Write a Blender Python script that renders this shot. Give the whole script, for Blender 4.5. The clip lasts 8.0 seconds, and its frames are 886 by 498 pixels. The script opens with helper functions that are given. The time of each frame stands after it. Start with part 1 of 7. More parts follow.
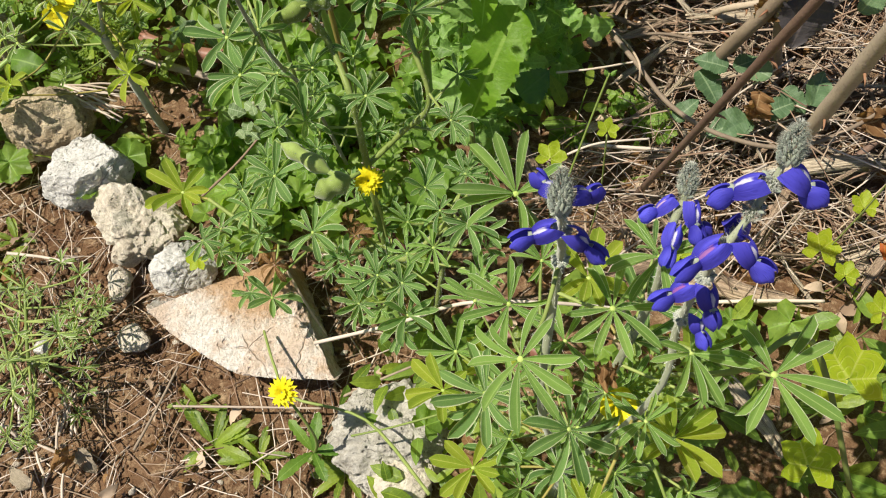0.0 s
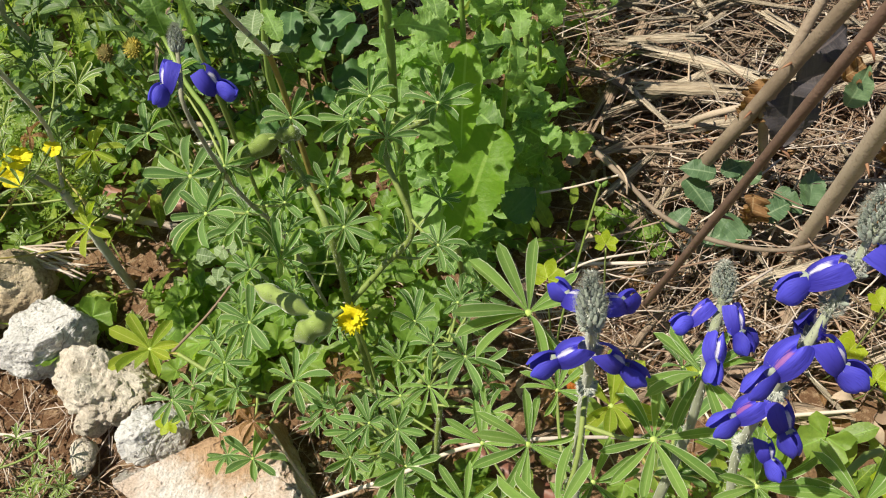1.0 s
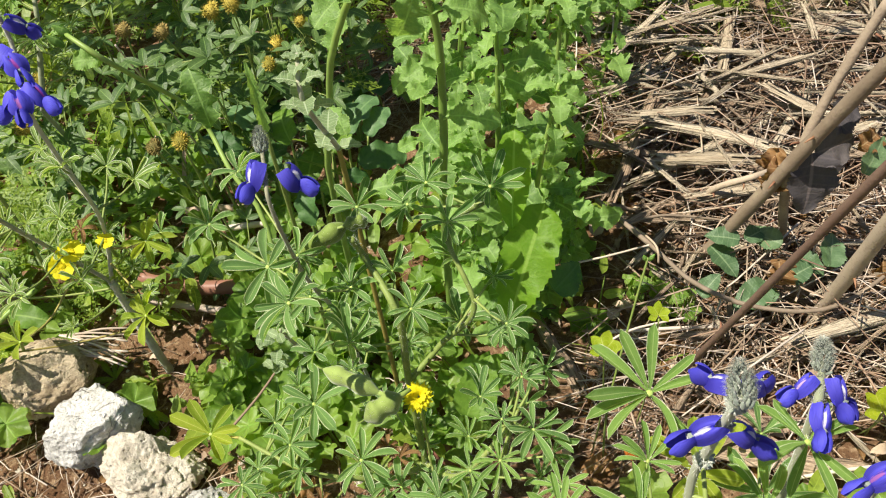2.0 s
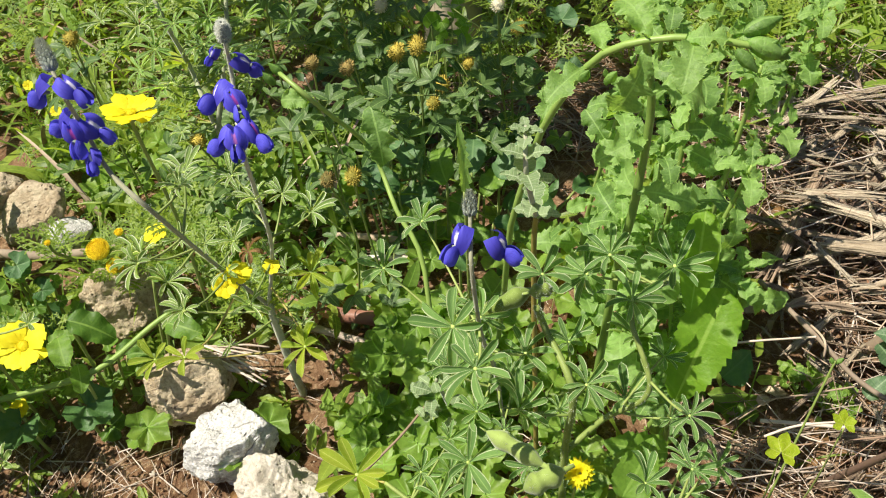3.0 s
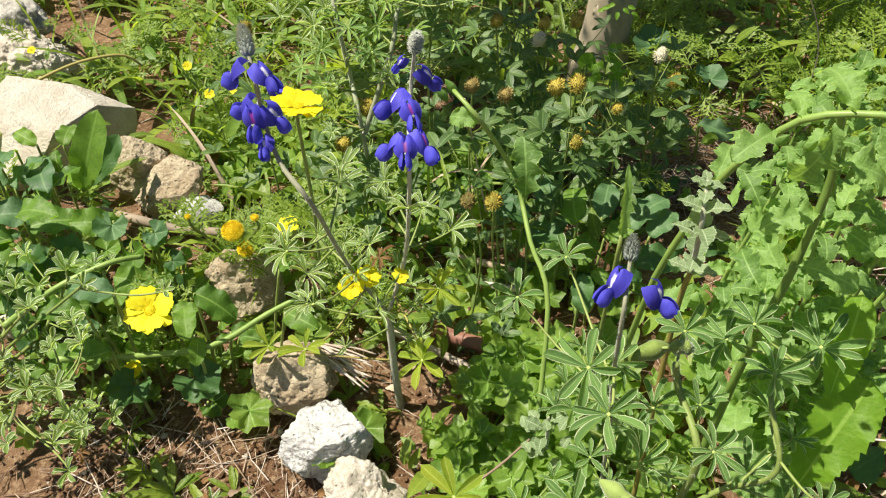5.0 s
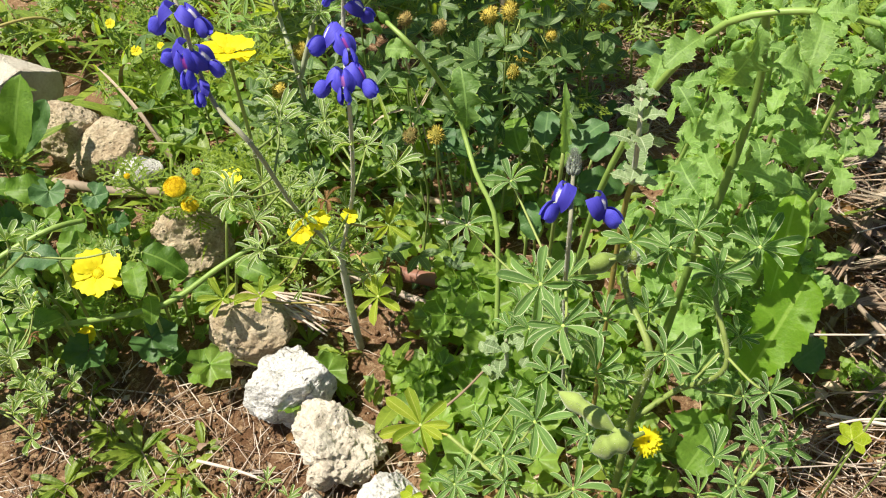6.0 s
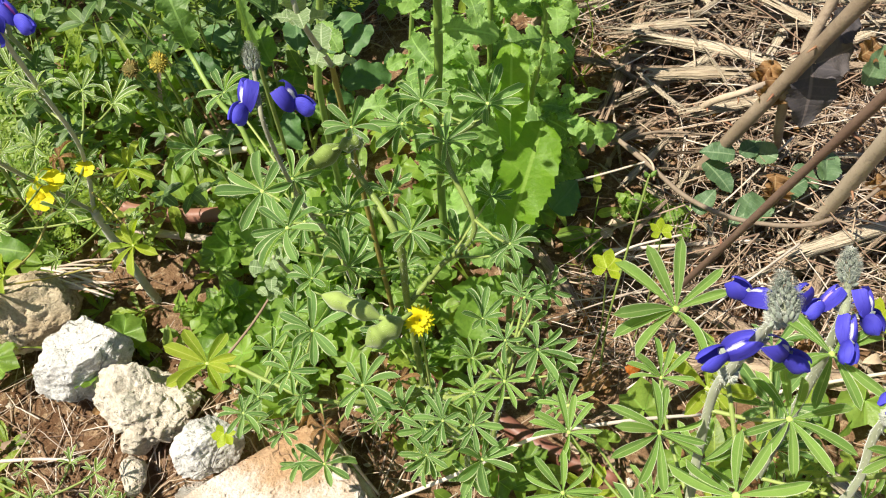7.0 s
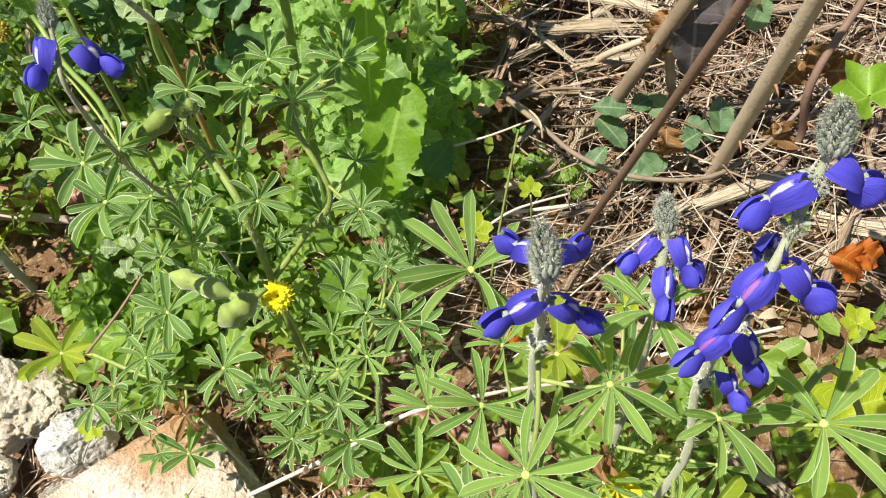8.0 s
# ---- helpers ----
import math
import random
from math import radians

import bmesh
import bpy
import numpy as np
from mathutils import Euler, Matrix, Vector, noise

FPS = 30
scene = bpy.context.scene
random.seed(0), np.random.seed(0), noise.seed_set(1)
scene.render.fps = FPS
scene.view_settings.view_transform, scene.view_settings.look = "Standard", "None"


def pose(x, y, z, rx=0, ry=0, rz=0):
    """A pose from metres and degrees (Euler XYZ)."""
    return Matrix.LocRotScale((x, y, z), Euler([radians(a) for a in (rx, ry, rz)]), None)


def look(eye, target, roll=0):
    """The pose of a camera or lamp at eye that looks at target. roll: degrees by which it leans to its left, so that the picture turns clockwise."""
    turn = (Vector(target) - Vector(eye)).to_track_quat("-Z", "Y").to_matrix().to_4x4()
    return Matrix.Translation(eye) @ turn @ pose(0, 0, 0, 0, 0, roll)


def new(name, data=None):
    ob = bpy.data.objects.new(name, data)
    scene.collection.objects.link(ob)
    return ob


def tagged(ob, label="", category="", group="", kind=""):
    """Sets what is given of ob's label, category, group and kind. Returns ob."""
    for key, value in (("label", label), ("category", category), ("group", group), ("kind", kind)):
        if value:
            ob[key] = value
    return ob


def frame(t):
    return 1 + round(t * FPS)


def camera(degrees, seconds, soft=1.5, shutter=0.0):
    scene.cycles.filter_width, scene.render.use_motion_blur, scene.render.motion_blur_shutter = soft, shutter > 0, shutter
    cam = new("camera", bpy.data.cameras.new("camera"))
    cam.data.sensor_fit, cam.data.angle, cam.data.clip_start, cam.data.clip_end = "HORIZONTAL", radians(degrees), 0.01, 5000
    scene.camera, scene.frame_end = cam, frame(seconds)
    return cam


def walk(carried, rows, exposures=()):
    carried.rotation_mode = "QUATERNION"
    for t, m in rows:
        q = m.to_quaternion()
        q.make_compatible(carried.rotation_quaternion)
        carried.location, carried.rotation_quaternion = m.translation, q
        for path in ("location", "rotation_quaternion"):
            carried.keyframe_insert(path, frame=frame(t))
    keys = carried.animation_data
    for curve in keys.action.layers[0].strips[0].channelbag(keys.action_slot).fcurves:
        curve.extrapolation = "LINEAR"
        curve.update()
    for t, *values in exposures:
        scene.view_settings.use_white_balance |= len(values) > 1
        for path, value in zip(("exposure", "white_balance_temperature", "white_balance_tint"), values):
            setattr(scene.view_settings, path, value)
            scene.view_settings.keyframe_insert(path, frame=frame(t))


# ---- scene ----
cam = camera(56.8, 8.0, soft=1.1)
PATH = [
    (0, (0.065, 0.028, 0.683), (-0.039, 0.959, -1.084), -3.9),
    (0.5, (0.046, 0.046, 0.647), (-0.051, 1.151, -1.016), -2.5),
    (1, (0.055, 0.05, 0.638), (0.004, 1.267, -0.948), -5.2),
    (1.2, (0.054, 0.045, 0.642), (0.042, 1.347, -0.876), -6.8),
    (2.3, (-0.028, 0.049, 0.679), (-0.009, 1.379, -0.815), -4.1),
    (2.5, (-0.042, 0.059, 0.685), (-0.059, 1.38, -0.816), -3.6),
    (3, (-0.072, 0.074, 0.689), (-0.239, 1.438, -0.763), -3.8),
    (3.5, (-0.106, 0.082, 0.713), (-0.427, 1.508, -0.651), -1.4),
    (4, (-0.12, 0.087, 0.714), (-0.56, 1.496, -0.635), -1.5),
    (4.5, (-0.122, 0.089, 0.712), (-0.587, 1.476, -0.652), -1.3),
    (4.7, (-0.119, 0.076, 0.7), (-0.545, 1.471, -0.669), -0.5),
    (5.8, (-0.114, 0.054, 0.681), (-0.385, 1.373, -0.798), -0.3),
    (6, (-0.113, 0.05, 0.683), (-0.339, 1.377, -0.796), -0.6),
    (6.5, (-0.08, 0.048, 0.67), (-0.126, 1.313, -0.878), -3.3),
    (7, (-0.019, 0.055, 0.657), (0.046, 1.237, -0.955), -4.4),
    (7.5, (0.033, 0.066, 0.64), (0.109, 1.224, -0.989), -5.9),
    (8, (0.048, 0.062, 0.623), (0.195, 1.18, -1.029), -3.4),
]
walk(cam, [(t, look(eye, target, roll)) for t, eye, target, roll in PATH],
     exposures=((0.0, 0.48), (1.2, 0.54), (2.3, 0.78), (4.5, 0.77), (6.0, 0.83), (8.0, 0.90)))

# world and sun
SUN_FROM = Vector((-0.52, -0.08, 1.0)).normalized()
world = bpy.data.worlds.new("sky")
scene.world = world
world.use_nodes = True
wn = world.node_tree.nodes
sky = wn.new("ShaderNodeTexSky")
sky.sky_type, sky.sun_disc = "NISHITA", False
sky.sun_elevation = math.asin(SUN_FROM.z)
sky.sun_rotation = math.atan2(SUN_FROM.x, SUN_FROM.y)
world.node_tree.links.new(sky.outputs[0], wn["Background"].inputs[0])
wn["Background"].inputs[1].default_value = 0.05
sun = new("sun", bpy.data.lights.new("sun", "SUN"))
sun.data.energy, sun.data.angle, sun.data.color = 4.95, radians(0.6), (1.0, 0.925, 0.79)
sun.matrix_world = look(SUN_FROM * 5, (0, 0, 0))

# ---------------------------------------------------------------- materials
class Mat:
    """A small node-material writer."""
    def __init__(self, name):
        self.m = bpy.data.materials.new(name)
        self.m.use_nodes = True
        self.t = self.m.node_tree
        self.t.nodes.clear()
        self.out = self.t.nodes.new("ShaderNodeOutputMaterial")

    def n(self, kind, **inputs):
        node = self.t.nodes.new(kind)
        for k, v in inputs.items():
            self.put(node, k, v)
        return node

    def put(self, node, k, v):
        sock = node.inputs[int(k[1:])] if k[0] == "_" else node.inputs[k.replace("__", " ")]
        if isinstance(v, bpy.types.NodeSocket):
            self.t.links.new(v, sock)
        else:
            sock.default_value = (*v, 1) if isinstance(v, tuple) and len(v) == 3 and sock.type == "RGBA" else v

    def math(self, op, a, b=0.0, clamp=False):
        node = self.n("ShaderNodeMath", _0=a, _1=b)
        node.operation, node.use_clamp = op, clamp
        return node.outputs[0]

    def step(self, x, lo, hi):
        node = self.n("ShaderNodeMapRange", _0=x, _1=lo, _2=hi)
        node.interpolation_type = "SMOOTHSTEP"
        return node.outputs[0]

    def mix(self, f, a, b, mode="MIX"):
        node = self.t.nodes.new("ShaderNodeMix")
        node.data_type, node.blend_type = "RGBA", mode
        self.put(node, "_0", f), self.put(node, "_6", a), self.put(node, "_7", b)
        return node.outputs[2]

    def noise(self, scale, detail=4.0, rough=0.6, coord=None):
        node = self.n("ShaderNodeTexNoise", Scale=scale, Detail=detail, Roughness=rough)
        if coord is None:
            coord = self.t.nodes.new("ShaderNodeTexCoord").outputs["Object"]
        self.t.links.new(coord, node.inputs["Vector"])
        return node.outputs[0]

    def rand(self):
        a = self.t.nodes.new("ShaderNodeObjectInfo").outputs["Random"]
        b = self.t.nodes.new("ShaderNodeNewGeometry").outputs["Random Per Island"]
        return self.math("FRACT", self.math("ADD", a, b))

    def uv(self):
        node = self.n("ShaderNodeSeparateXYZ", _0=self.t.nodes.new("ShaderNodeTexCoord").outputs["UV"])
        return node.outputs[0], node.outputs[1]

    def bump(self, h, strength=0.4, dist=0.001):
        return self.n("ShaderNodeBump", Strength=strength, Distance=dist, Height=h).outputs[0]

    def done(self, shader):
        self.t.links.new(shader, self.out.inputs[0])
        return self.m


def leaf_mat(name, dark, light, margin=None, rib=None, vein=0.35, veins=14.0, rough=0.5, through_light=0.38, spots=0.0, edge=0.86, gloss=0.4, brown=None):
    """A leaf: two tones, a paler rim and midrib, side veins, light that passes through the blade."""
    k = Mat(name)
    u, v = k.uv()
    off = k.math("ABSOLUTE", k.math("SUBTRACT", k.math("MULTIPLY", v, 2.0), 1.0))
    tone = k.math("ADD", k.math("MULTIPLY", k.rand(), 0.75), k.math("MULTIPLY", k.noise(90, 3), 0.5))
    col = k.mix(k.step(tone, 0.1, 1.15), dark, light)
    patch = k.step(k.noise(260, 5, 0.7), 0.42, 0.72)
    col = k.mix(k.math("MULTIPLY", patch, 0.35), col, light)
    worn = k.step(k.noise(150, 4, 0.7), 0.55, 0.35)
    col = k.mix(k.math("MULTIPLY", worn, 0.4), col, dark)
    wave = k.math("SINE", k.math("ADD", k.math("MULTIPLY", u, veins * 6.283), k.math("MULTIPLY", off, -5.0)))
    side = k.math("MULTIPLY", k.step(wave, 0.72, 1.0), vein)
    col = k.mix(side, col, rib or light)
    col = k.mix(k.math("MULTIPLY", k.step(off, 0.10, 0.03), 0.8), col, rib or light)
    if margin:
        col = k.mix(k.math("MULTIPLY", k.step(off, edge, 0.98), 0.85), col, margin)
    if brown:
        col = k.mix(k.math("MULTIPLY", k.step(k.noise(55, 4, 0.7), 0.62, 0.7), 0.8), col, brown)
    if spots:
        col = k.mix(k.math("MULTIPLY", k.step(k.noise(700, 2), 0.64, 0.7), spots), col, (0.16, 0.09, 0.03))
    nrm = k.bump(k.math("ADD", k.math("MULTIPLY", side, -0.7), k.noise(300, 4)), 0.6, 0.0011)
    p = k.n("ShaderNodeBsdfPrincipled", Base__Color=col, Roughness=rough, Normal=nrm)
    p.inputs["Specular IOR Level"].default_value = gloss
    warm = k.mix(0.75, col, (1.0, 0.95, 0.25), "MULTIPLY")
    t = k.n("ShaderNodeBsdfTranslucent", Color=k.mix(1.0, warm, (2.3, 2.3, 2.3), "MULTIPLY"), Normal=nrm)
    return k.done(k.n("ShaderNodeMixShader", _0=through_light, _1=p.outputs[0], _2=t.outputs[0]).outputs[0])


def plain_mat(name, a, b, scale=60.0, rough=0.7, bump=0.3, fine=400.0, sheen=0.0, spec=0.3, stretch=None, c=None):
    """Two or three tones by grain and per piece."""
    k = Mat(name)
    coord = k.t.nodes.new("ShaderNodeTexCoord").outputs["Object"]
    if stretch:
        mp = k.n("ShaderNodeMapping", Vector=coord, Scale=stretch)
        coord = mp.outputs[0]
    g = k.noise(scale, 5, 0.65, coord)
    f = k.noise(fine, 3, 0.6, coord)
    tone = k.math("ADD", k.math("MULTIPLY", g, 0.7), k.math("MULTIPLY", k.rand(), 0.5))
    col = k.mix(k.step(tone, 0.3, 0.85), a, b)
    col = k.mix(k.math("MULTIPLY", k.step(f, 0.5, 0.75), 0.4), col, c or b)
    p = k.n("ShaderNodeBsdfPrincipled", Base__Color=col, Roughness=rough, Normal=k.bump(k.math("ADD", g, k.math("MULTIPLY", f, 0.5)), bump, 0.001))
    p.inputs["Specular IOR Level"].default_value = spec
    if sheen:
        p.inputs["Sheen Weight"].default_value = sheen
        p.inputs["Sheen Roughness"].default_value = 0.4
    return k.done(p.outputs[0])


def fibre_mat(name, a, b, c):
    """Old stalk: streaks along its length, dark splits between the fibres."""
    k = Mat(name)
    u, v = k.uv()
    r = k.rand()
    def streak(along, across, detail):
        at = k.n("ShaderNodeCombineXYZ", _0=k.math("MULTIPLY", u, along), _1=k.math("MULTIPLY", v, across), _2=k.math("MULTIPLY", r, 37.0))
        return k.n("ShaderNodeTexNoise", Scale=1.0, Detail=detail, Roughness=0.65, Vector=at.outputs[0]).outputs[0]
    wide, fine = streak(2.0, 26.0, 4.0), streak(5.0, 90.0, 3.0)
    col = k.mix(k.step(k.math("ADD", wide, k.math("MULTIPLY", r, 0.3)), 0.35, 0.85), a, b)
    col = k.mix(k.math("MULTIPLY", k.step(fine, 0.50, 0.36), 0.65), col, c)
    col = k.mix(k.math("MULTIPLY", k.step(wide, 0.42, 0.34), 0.8), col, c)
    p = k.n("ShaderNodeBsdfPrincipled", Base__Color=col, Roughness=0.85, Normal=k.bump(k.math("ADD", wide, k.math("MULTIPLY", fine, 0.6)), 1.0, 0.003))
    p.inputs["Specular IOR Level"].default_value = 0.2
    return k.done(p.outputs[0])


def soil_mat():
    k = Mat("soil")
    a, b, c = k.noise(9, 5), k.noise(110, 7, 0.75), k.noise(520, 5, 0.75)
    col = k.mix(k.step(a, 0.35, 0.65), (0.150, 0.080, 0.042), (0.265, 0.160, 0.090))
    col = k.mix(k.step(b, 0.47, 0.66), col, (0.44, 0.31, 0.19))
    col = k.mix(k.math("MULTIPLY", k.step(c, 0.50, 0.64), 0.7), col, (0.10, 0.055, 0.032))
    h = k.math("ADD", k.math("MULTIPLY", b, 1.6), k.math("MULTIPLY", c, 0.8))
    p = k.n("ShaderNodeBsdfPrincipled", Base__Color=col, Roughness=0.95, Normal=k.bump(h, 0.8, 0.005))
    p.inputs["Specular IOR Level"].default_value = 0.15
    return k.done(p.outputs[0])


def stone_mat(name, a, b, stain, dirt, scale=26.0, stain_at=0.56, pits=0.6, patch=None, cracks=0.0, grain=0.80):
    """Limestone: two pale tones, stains, fine cracks, soil in the pits. patch: (place, radius) of a broad stain."""
    k = Mat(name)
    coord = k.t.nodes.new("ShaderNodeTexCoord").outputs["Object"]
    warp = k.n("ShaderNodeVectorMath", _0=coord, _1=k.n("ShaderNodeVectorMath", _0=k.n("ShaderNodeTexNoise", Scale=40.0, Vector=coord).outputs[1], _1=(0.02, 0.02, 0.02)).outputs[0])
    warp.inputs[1].links[0].from_node.operation = "MULTIPLY"
    g, f = k.noise(scale, 6, 0.65, coord), k.noise(300, 5, 0.7, coord)
    col = k.mix(k.step(g, 0.40, 0.62), a, b)
    col = k.mix(k.math("MULTIPLY", k.step(k.noise(scale * 0.9, 6, 0.72, warp.outputs[0]), stain_at, stain_at + 0.14), 0.6), col, stain)
    if patch:
        near = k.n("ShaderNodeVectorMath", _0=coord, _1=patch[0])
        near.operation = "DISTANCE"
        edge = k.math("ADD", near.outputs[1], k.math("MULTIPLY", k.math("SUBTRACT", k.noise(60, 6, 0.75, coord), 0.5), 0.07))
        col = k.mix(k.math("MULTIPLY", k.step(edge, patch[1], patch[1] * 0.55), 0.85), col, stain)
    col = k.mix(1.0, col, k.mix(k.step(f, 0.34, 0.6), (grain, grain * 0.98, grain * 0.94), (1.06, 1.06, 1.06)), "MULTIPLY")
    col = k.mix(k.math("MULTIPLY", k.step(k.noise(120, 5, 0.7, coord), 0.60, 0.70), 0.35 * pits), col, dirt)
    vein = k.n("ShaderNodeTexVoronoi", Scale=26.0, Vector=warp.outputs[0])
    vein.feature = "DISTANCE_TO_EDGE"
    crack = k.math("MULTIPLY", k.step(vein.outputs[0], 0.022, 0.004), k.math("MULTIPLY", k.step(k.noise(20, 3, 0.6, coord), 0.46, 0.6), cracks))
    vor = k.n("ShaderNodeTexVoronoi", Scale=150.0, Vector=warp.outputs[0])
    pit = k.math("MULTIPLY", k.step(vor.outputs[0], 0.30, 0.10), k.step(k.noise(70, 3, 0.6, coord), 0.48, 0.6))
    col = k.mix(k.math("MULTIPLY", k.math("MAXIMUM", pit, crack), pits * 0.8), col, dirt)
    h = k.math("SUBTRACT", k.math("ADD", k.math("MULTIPLY", g, 1.4), k.math("MULTIPLY", f, 1.0)), k.math("MULTIPLY", k.math("ADD", pit, crack), pits))
    p = k.n("ShaderNodeBsdfPrincipled", Base__Color=col, Roughness=0.9, Normal=k.bump(h, 0.95, 0.005))
    p.inputs["Specular IOR Level"].default_value = 0.2
    return k.done(p.outputs[0])


def petal_mat(name, a, b, blotch=None, blotch2=None, lines=0.25, rough=0.5, thr=0.3):
    k = Mat(name)
    u, v = k.uv()
    off = k.math("ABSOLUTE", k.math("SUBTRACT", k.math("MULTIPLY", v, 2.0), 1.0))
    streak = k.n("ShaderNodeTexNoise", Scale=1.0, Detail=3.0, Vector=k.n("ShaderNodeCombineXYZ", _0=k.math("MULTIPLY", u, 3.0), _1=k.math("MULTIPLY", v, 40.0), _2=k.rand()).outputs[0]).outputs[0]
    tone = k.math("ADD", k.math("MULTIPLY", k.rand(), 0.5), k.math("MULTIPLY", u, 0.6))
    col = k.mix(k.step(tone, 0.0, 1.1), a, b)
    col = k.mix(k.math("MULTIPLY", k.step(streak, 0.5, 0.75), lines), col, a)
    if blotch:
        spot = k.math("MULTIPLY", k.step(k.math("ADD", off, k.math("MULTIPLY", k.math("SUBTRACT", streak, 0.5), 0.5)), 0.30, 0.16), k.math("MULTIPLY", k.step(u, 0.06, 0.16), k.step(u, 0.90, 0.72)))
        mark = k.mix(k.step(k.rand(), 0.80, 0.92), blotch, blotch2 or blotch)
        col = k.mix(spot, col, mark)
    p = k.n("ShaderNodeBsdfPrincipled", Base__Color=col, Roughness=rough + 0.15, Normal=k.bump(streak, 0.4, 0.0008))
    t = k.n("ShaderNodeBsdfTranslucent", Color=col)
    return k.done(k.n("ShaderNodeMixShader", _0=thr, _1=p.outputs[0], _2=t.outputs[0]).outputs[0])


SOIL = soil_mat()
LUPIN = leaf_mat("lupin leaf", (0.092, 0.190, 0.050), (0.215, 0.375, 0.108), (0.76, 0.81, 0.57), (0.34, 0.48, 0.18), 0.05, 9, 0.42, edge=0.77, gloss=0.5)
LUPIN_SOFT = leaf_mat("soft lupin leaf", (0.140, 0.265, 0.056), (0.280, 0.455, 0.105), (0.70, 0.75, 0.57), (0.38, 0.50, 0.20), 0.05, 9, 0.46, edge=0.83, gloss=0.5)
LUPIN_PALE = leaf_mat("hairy lupin leaf", (0.150, 0.255, 0.055), (0.300, 0.430, 0.125), (0.88, 0.90, 0.77), (0.34, 0.45, 0.17), 0.05, 9, 0.42, edge=0.62, gloss=0.5)
LUPIN_YELLOW = leaf_mat("fading lupin leaf", (0.20, 0.31, 0.022), (0.38, 0.45, 0.045), (0.50, 0.54, 0.18), (0.46, 0.52, 0.14), 0.12, 6, 0.55, 0.42, 0.25, 0.9, brown=(0.34, 0.22, 0.03))
HUB = plain_mat("leaf hub", (0.36, 0.48, 0.11), (0.46, 0.56, 0.17), 200)
BROAD = leaf_mat("broad leaf", (0.070, 0.155, 0.022), (0.165, 0.290, 0.042), None, (0.23, 0.37, 0.08), 0.12, 5, 0.42, 0.40, gloss=0.35)
BROAD_BLUE = leaf_mat("blue green leaf", (0.060, 0.135, 0.055), (0.12, 0.225, 0.085), None, (0.17, 0.29, 0.12), 0.12, 5, 0.5, 0.3)
# deep green; in places this tone also carries shade in its colour
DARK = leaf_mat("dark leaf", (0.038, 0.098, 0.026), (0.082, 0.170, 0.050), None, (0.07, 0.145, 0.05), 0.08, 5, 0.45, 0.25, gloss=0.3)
TOOTHED = leaf_mat("bright toothed leaf", (0.120, 0.25, 0.018), (0.20, 0.36, 0.030), None, (0.28, 0.44, 0.08), 0.14, 6, 0.48, 0.46, 0.15, gloss=0.3)
SOW = leaf_mat("sow thistle leaf", (0.110, 0.205, 0.050), (0.265, 0.425, 0.115), (0.30, 0.45, 0.14), (0.29, 0.45, 0.14), 0.18, 7, 0.46, 0.42, gloss=0.4)
COVER = leaf_mat("low cover leaf", (0.110, 0.205, 0.032), (0.235, 0.350, 0.060), None, (0.25, 0.42, 0.08), 0.12, 6, 0.42, 0.44, gloss=0.4)
MEADOW = leaf_mat("meadow leaf", (0.085, 0.155, 0.020), (0.275, 0.365, 0.050), None, (0.30, 0.40, 0.06), 0.2, 6, 0.42, 0.42, gloss=0.45)
LIME = leaf_mat("lime leaf", (0.28, 0.40, 0.015), (0.42, 0.50, 0.03), None, (0.48, 0.55, 0.12), 0.35, 6, 0.45, 0.5)
HOARY = leaf_mat("hoary leaf", (0.16, 0.23, 0.11), (0.26, 0.34, 0.18), (0.36, 0.43, 0.28), (0.42, 0.50, 0.33), 0.4, 8, 0.8, 0.28, gloss=0.15)
CLOVER = leaf_mat("clover leaf", (0.058, 0.118, 0.034), (0.135, 0.212, 0.066), None, (0.24, 0.37, 0.12), 0.12, 8, 0.45, 0.38)
BRAMBLE = leaf_mat("bramble leaf", (0.070, 0.135, 0.062), (0.145, 0.230, 0.110), None, (0.22, 0.31, 0.17), 0.2, 7, 0.5, 0.25)
PURPLE = leaf_mat("dark purple leaf", (0.066, 0.060, 0.066), (0.130, 0.115, 0.118), None, (0.18, 0.15, 0.15), 0.15, 7, 0.65, 0.2, gloss=0.2, brown=(0.16, 0.06, 0.05))
DRY = leaf_mat("dry leaf", (0.135, 0.070, 0.030), (0.31, 0.180, 0.080), None, (0.38, 0.26, 0.14), 0.4, 6, 0.8, 0.25, gloss=0.15)
RUST = leaf_mat("rust leaf", (0.30, 0.055, 0.008), (0.48, 0.15, 0.015), None, (0.42, 0.20, 0.05), 0.4, 6, 0.6, 0.35)
STEM = plain_mat("green stem", (0.16, 0.22, 0.05), (0.28, 0.34, 0.10), 90, 0.55, 0.2)
STEM_GREY = plain_mat("hairy grey stem", (0.20, 0.22, 0.13), (0.32, 0.35, 0.23), 120, 0.8, 0.3, sheen=0.4)
STEM_DUSK = plain_mat("dusky stem", (0.27, 0.27, 0.175), (0.44, 0.44, 0.32), 120, 0.8, 0.3, sheen=0.3)
STEM_FRESH = plain_mat("fresh thick stem", (0.16, 0.26, 0.050), (0.26, 0.37, 0.090), 60, 0.45, 0.2, spec=0.4)
STEM_AMBER = plain_mat("amber stem", (0.25, 0.20, 0.05), (0.34, 0.30, 0.09), 80, 0.6, 0.2)
HAIR = plain_mat("silver hair", (0.42, 0.44, 0.38), (0.60, 0.62, 0.54), 60, 0.8, 0.0)
BUD = plain_mat("hairy bud", (0.14, 0.17, 0.15), (0.28, 0.32, 0.25), 300, 0.8, 0.3, sheen=0.5)
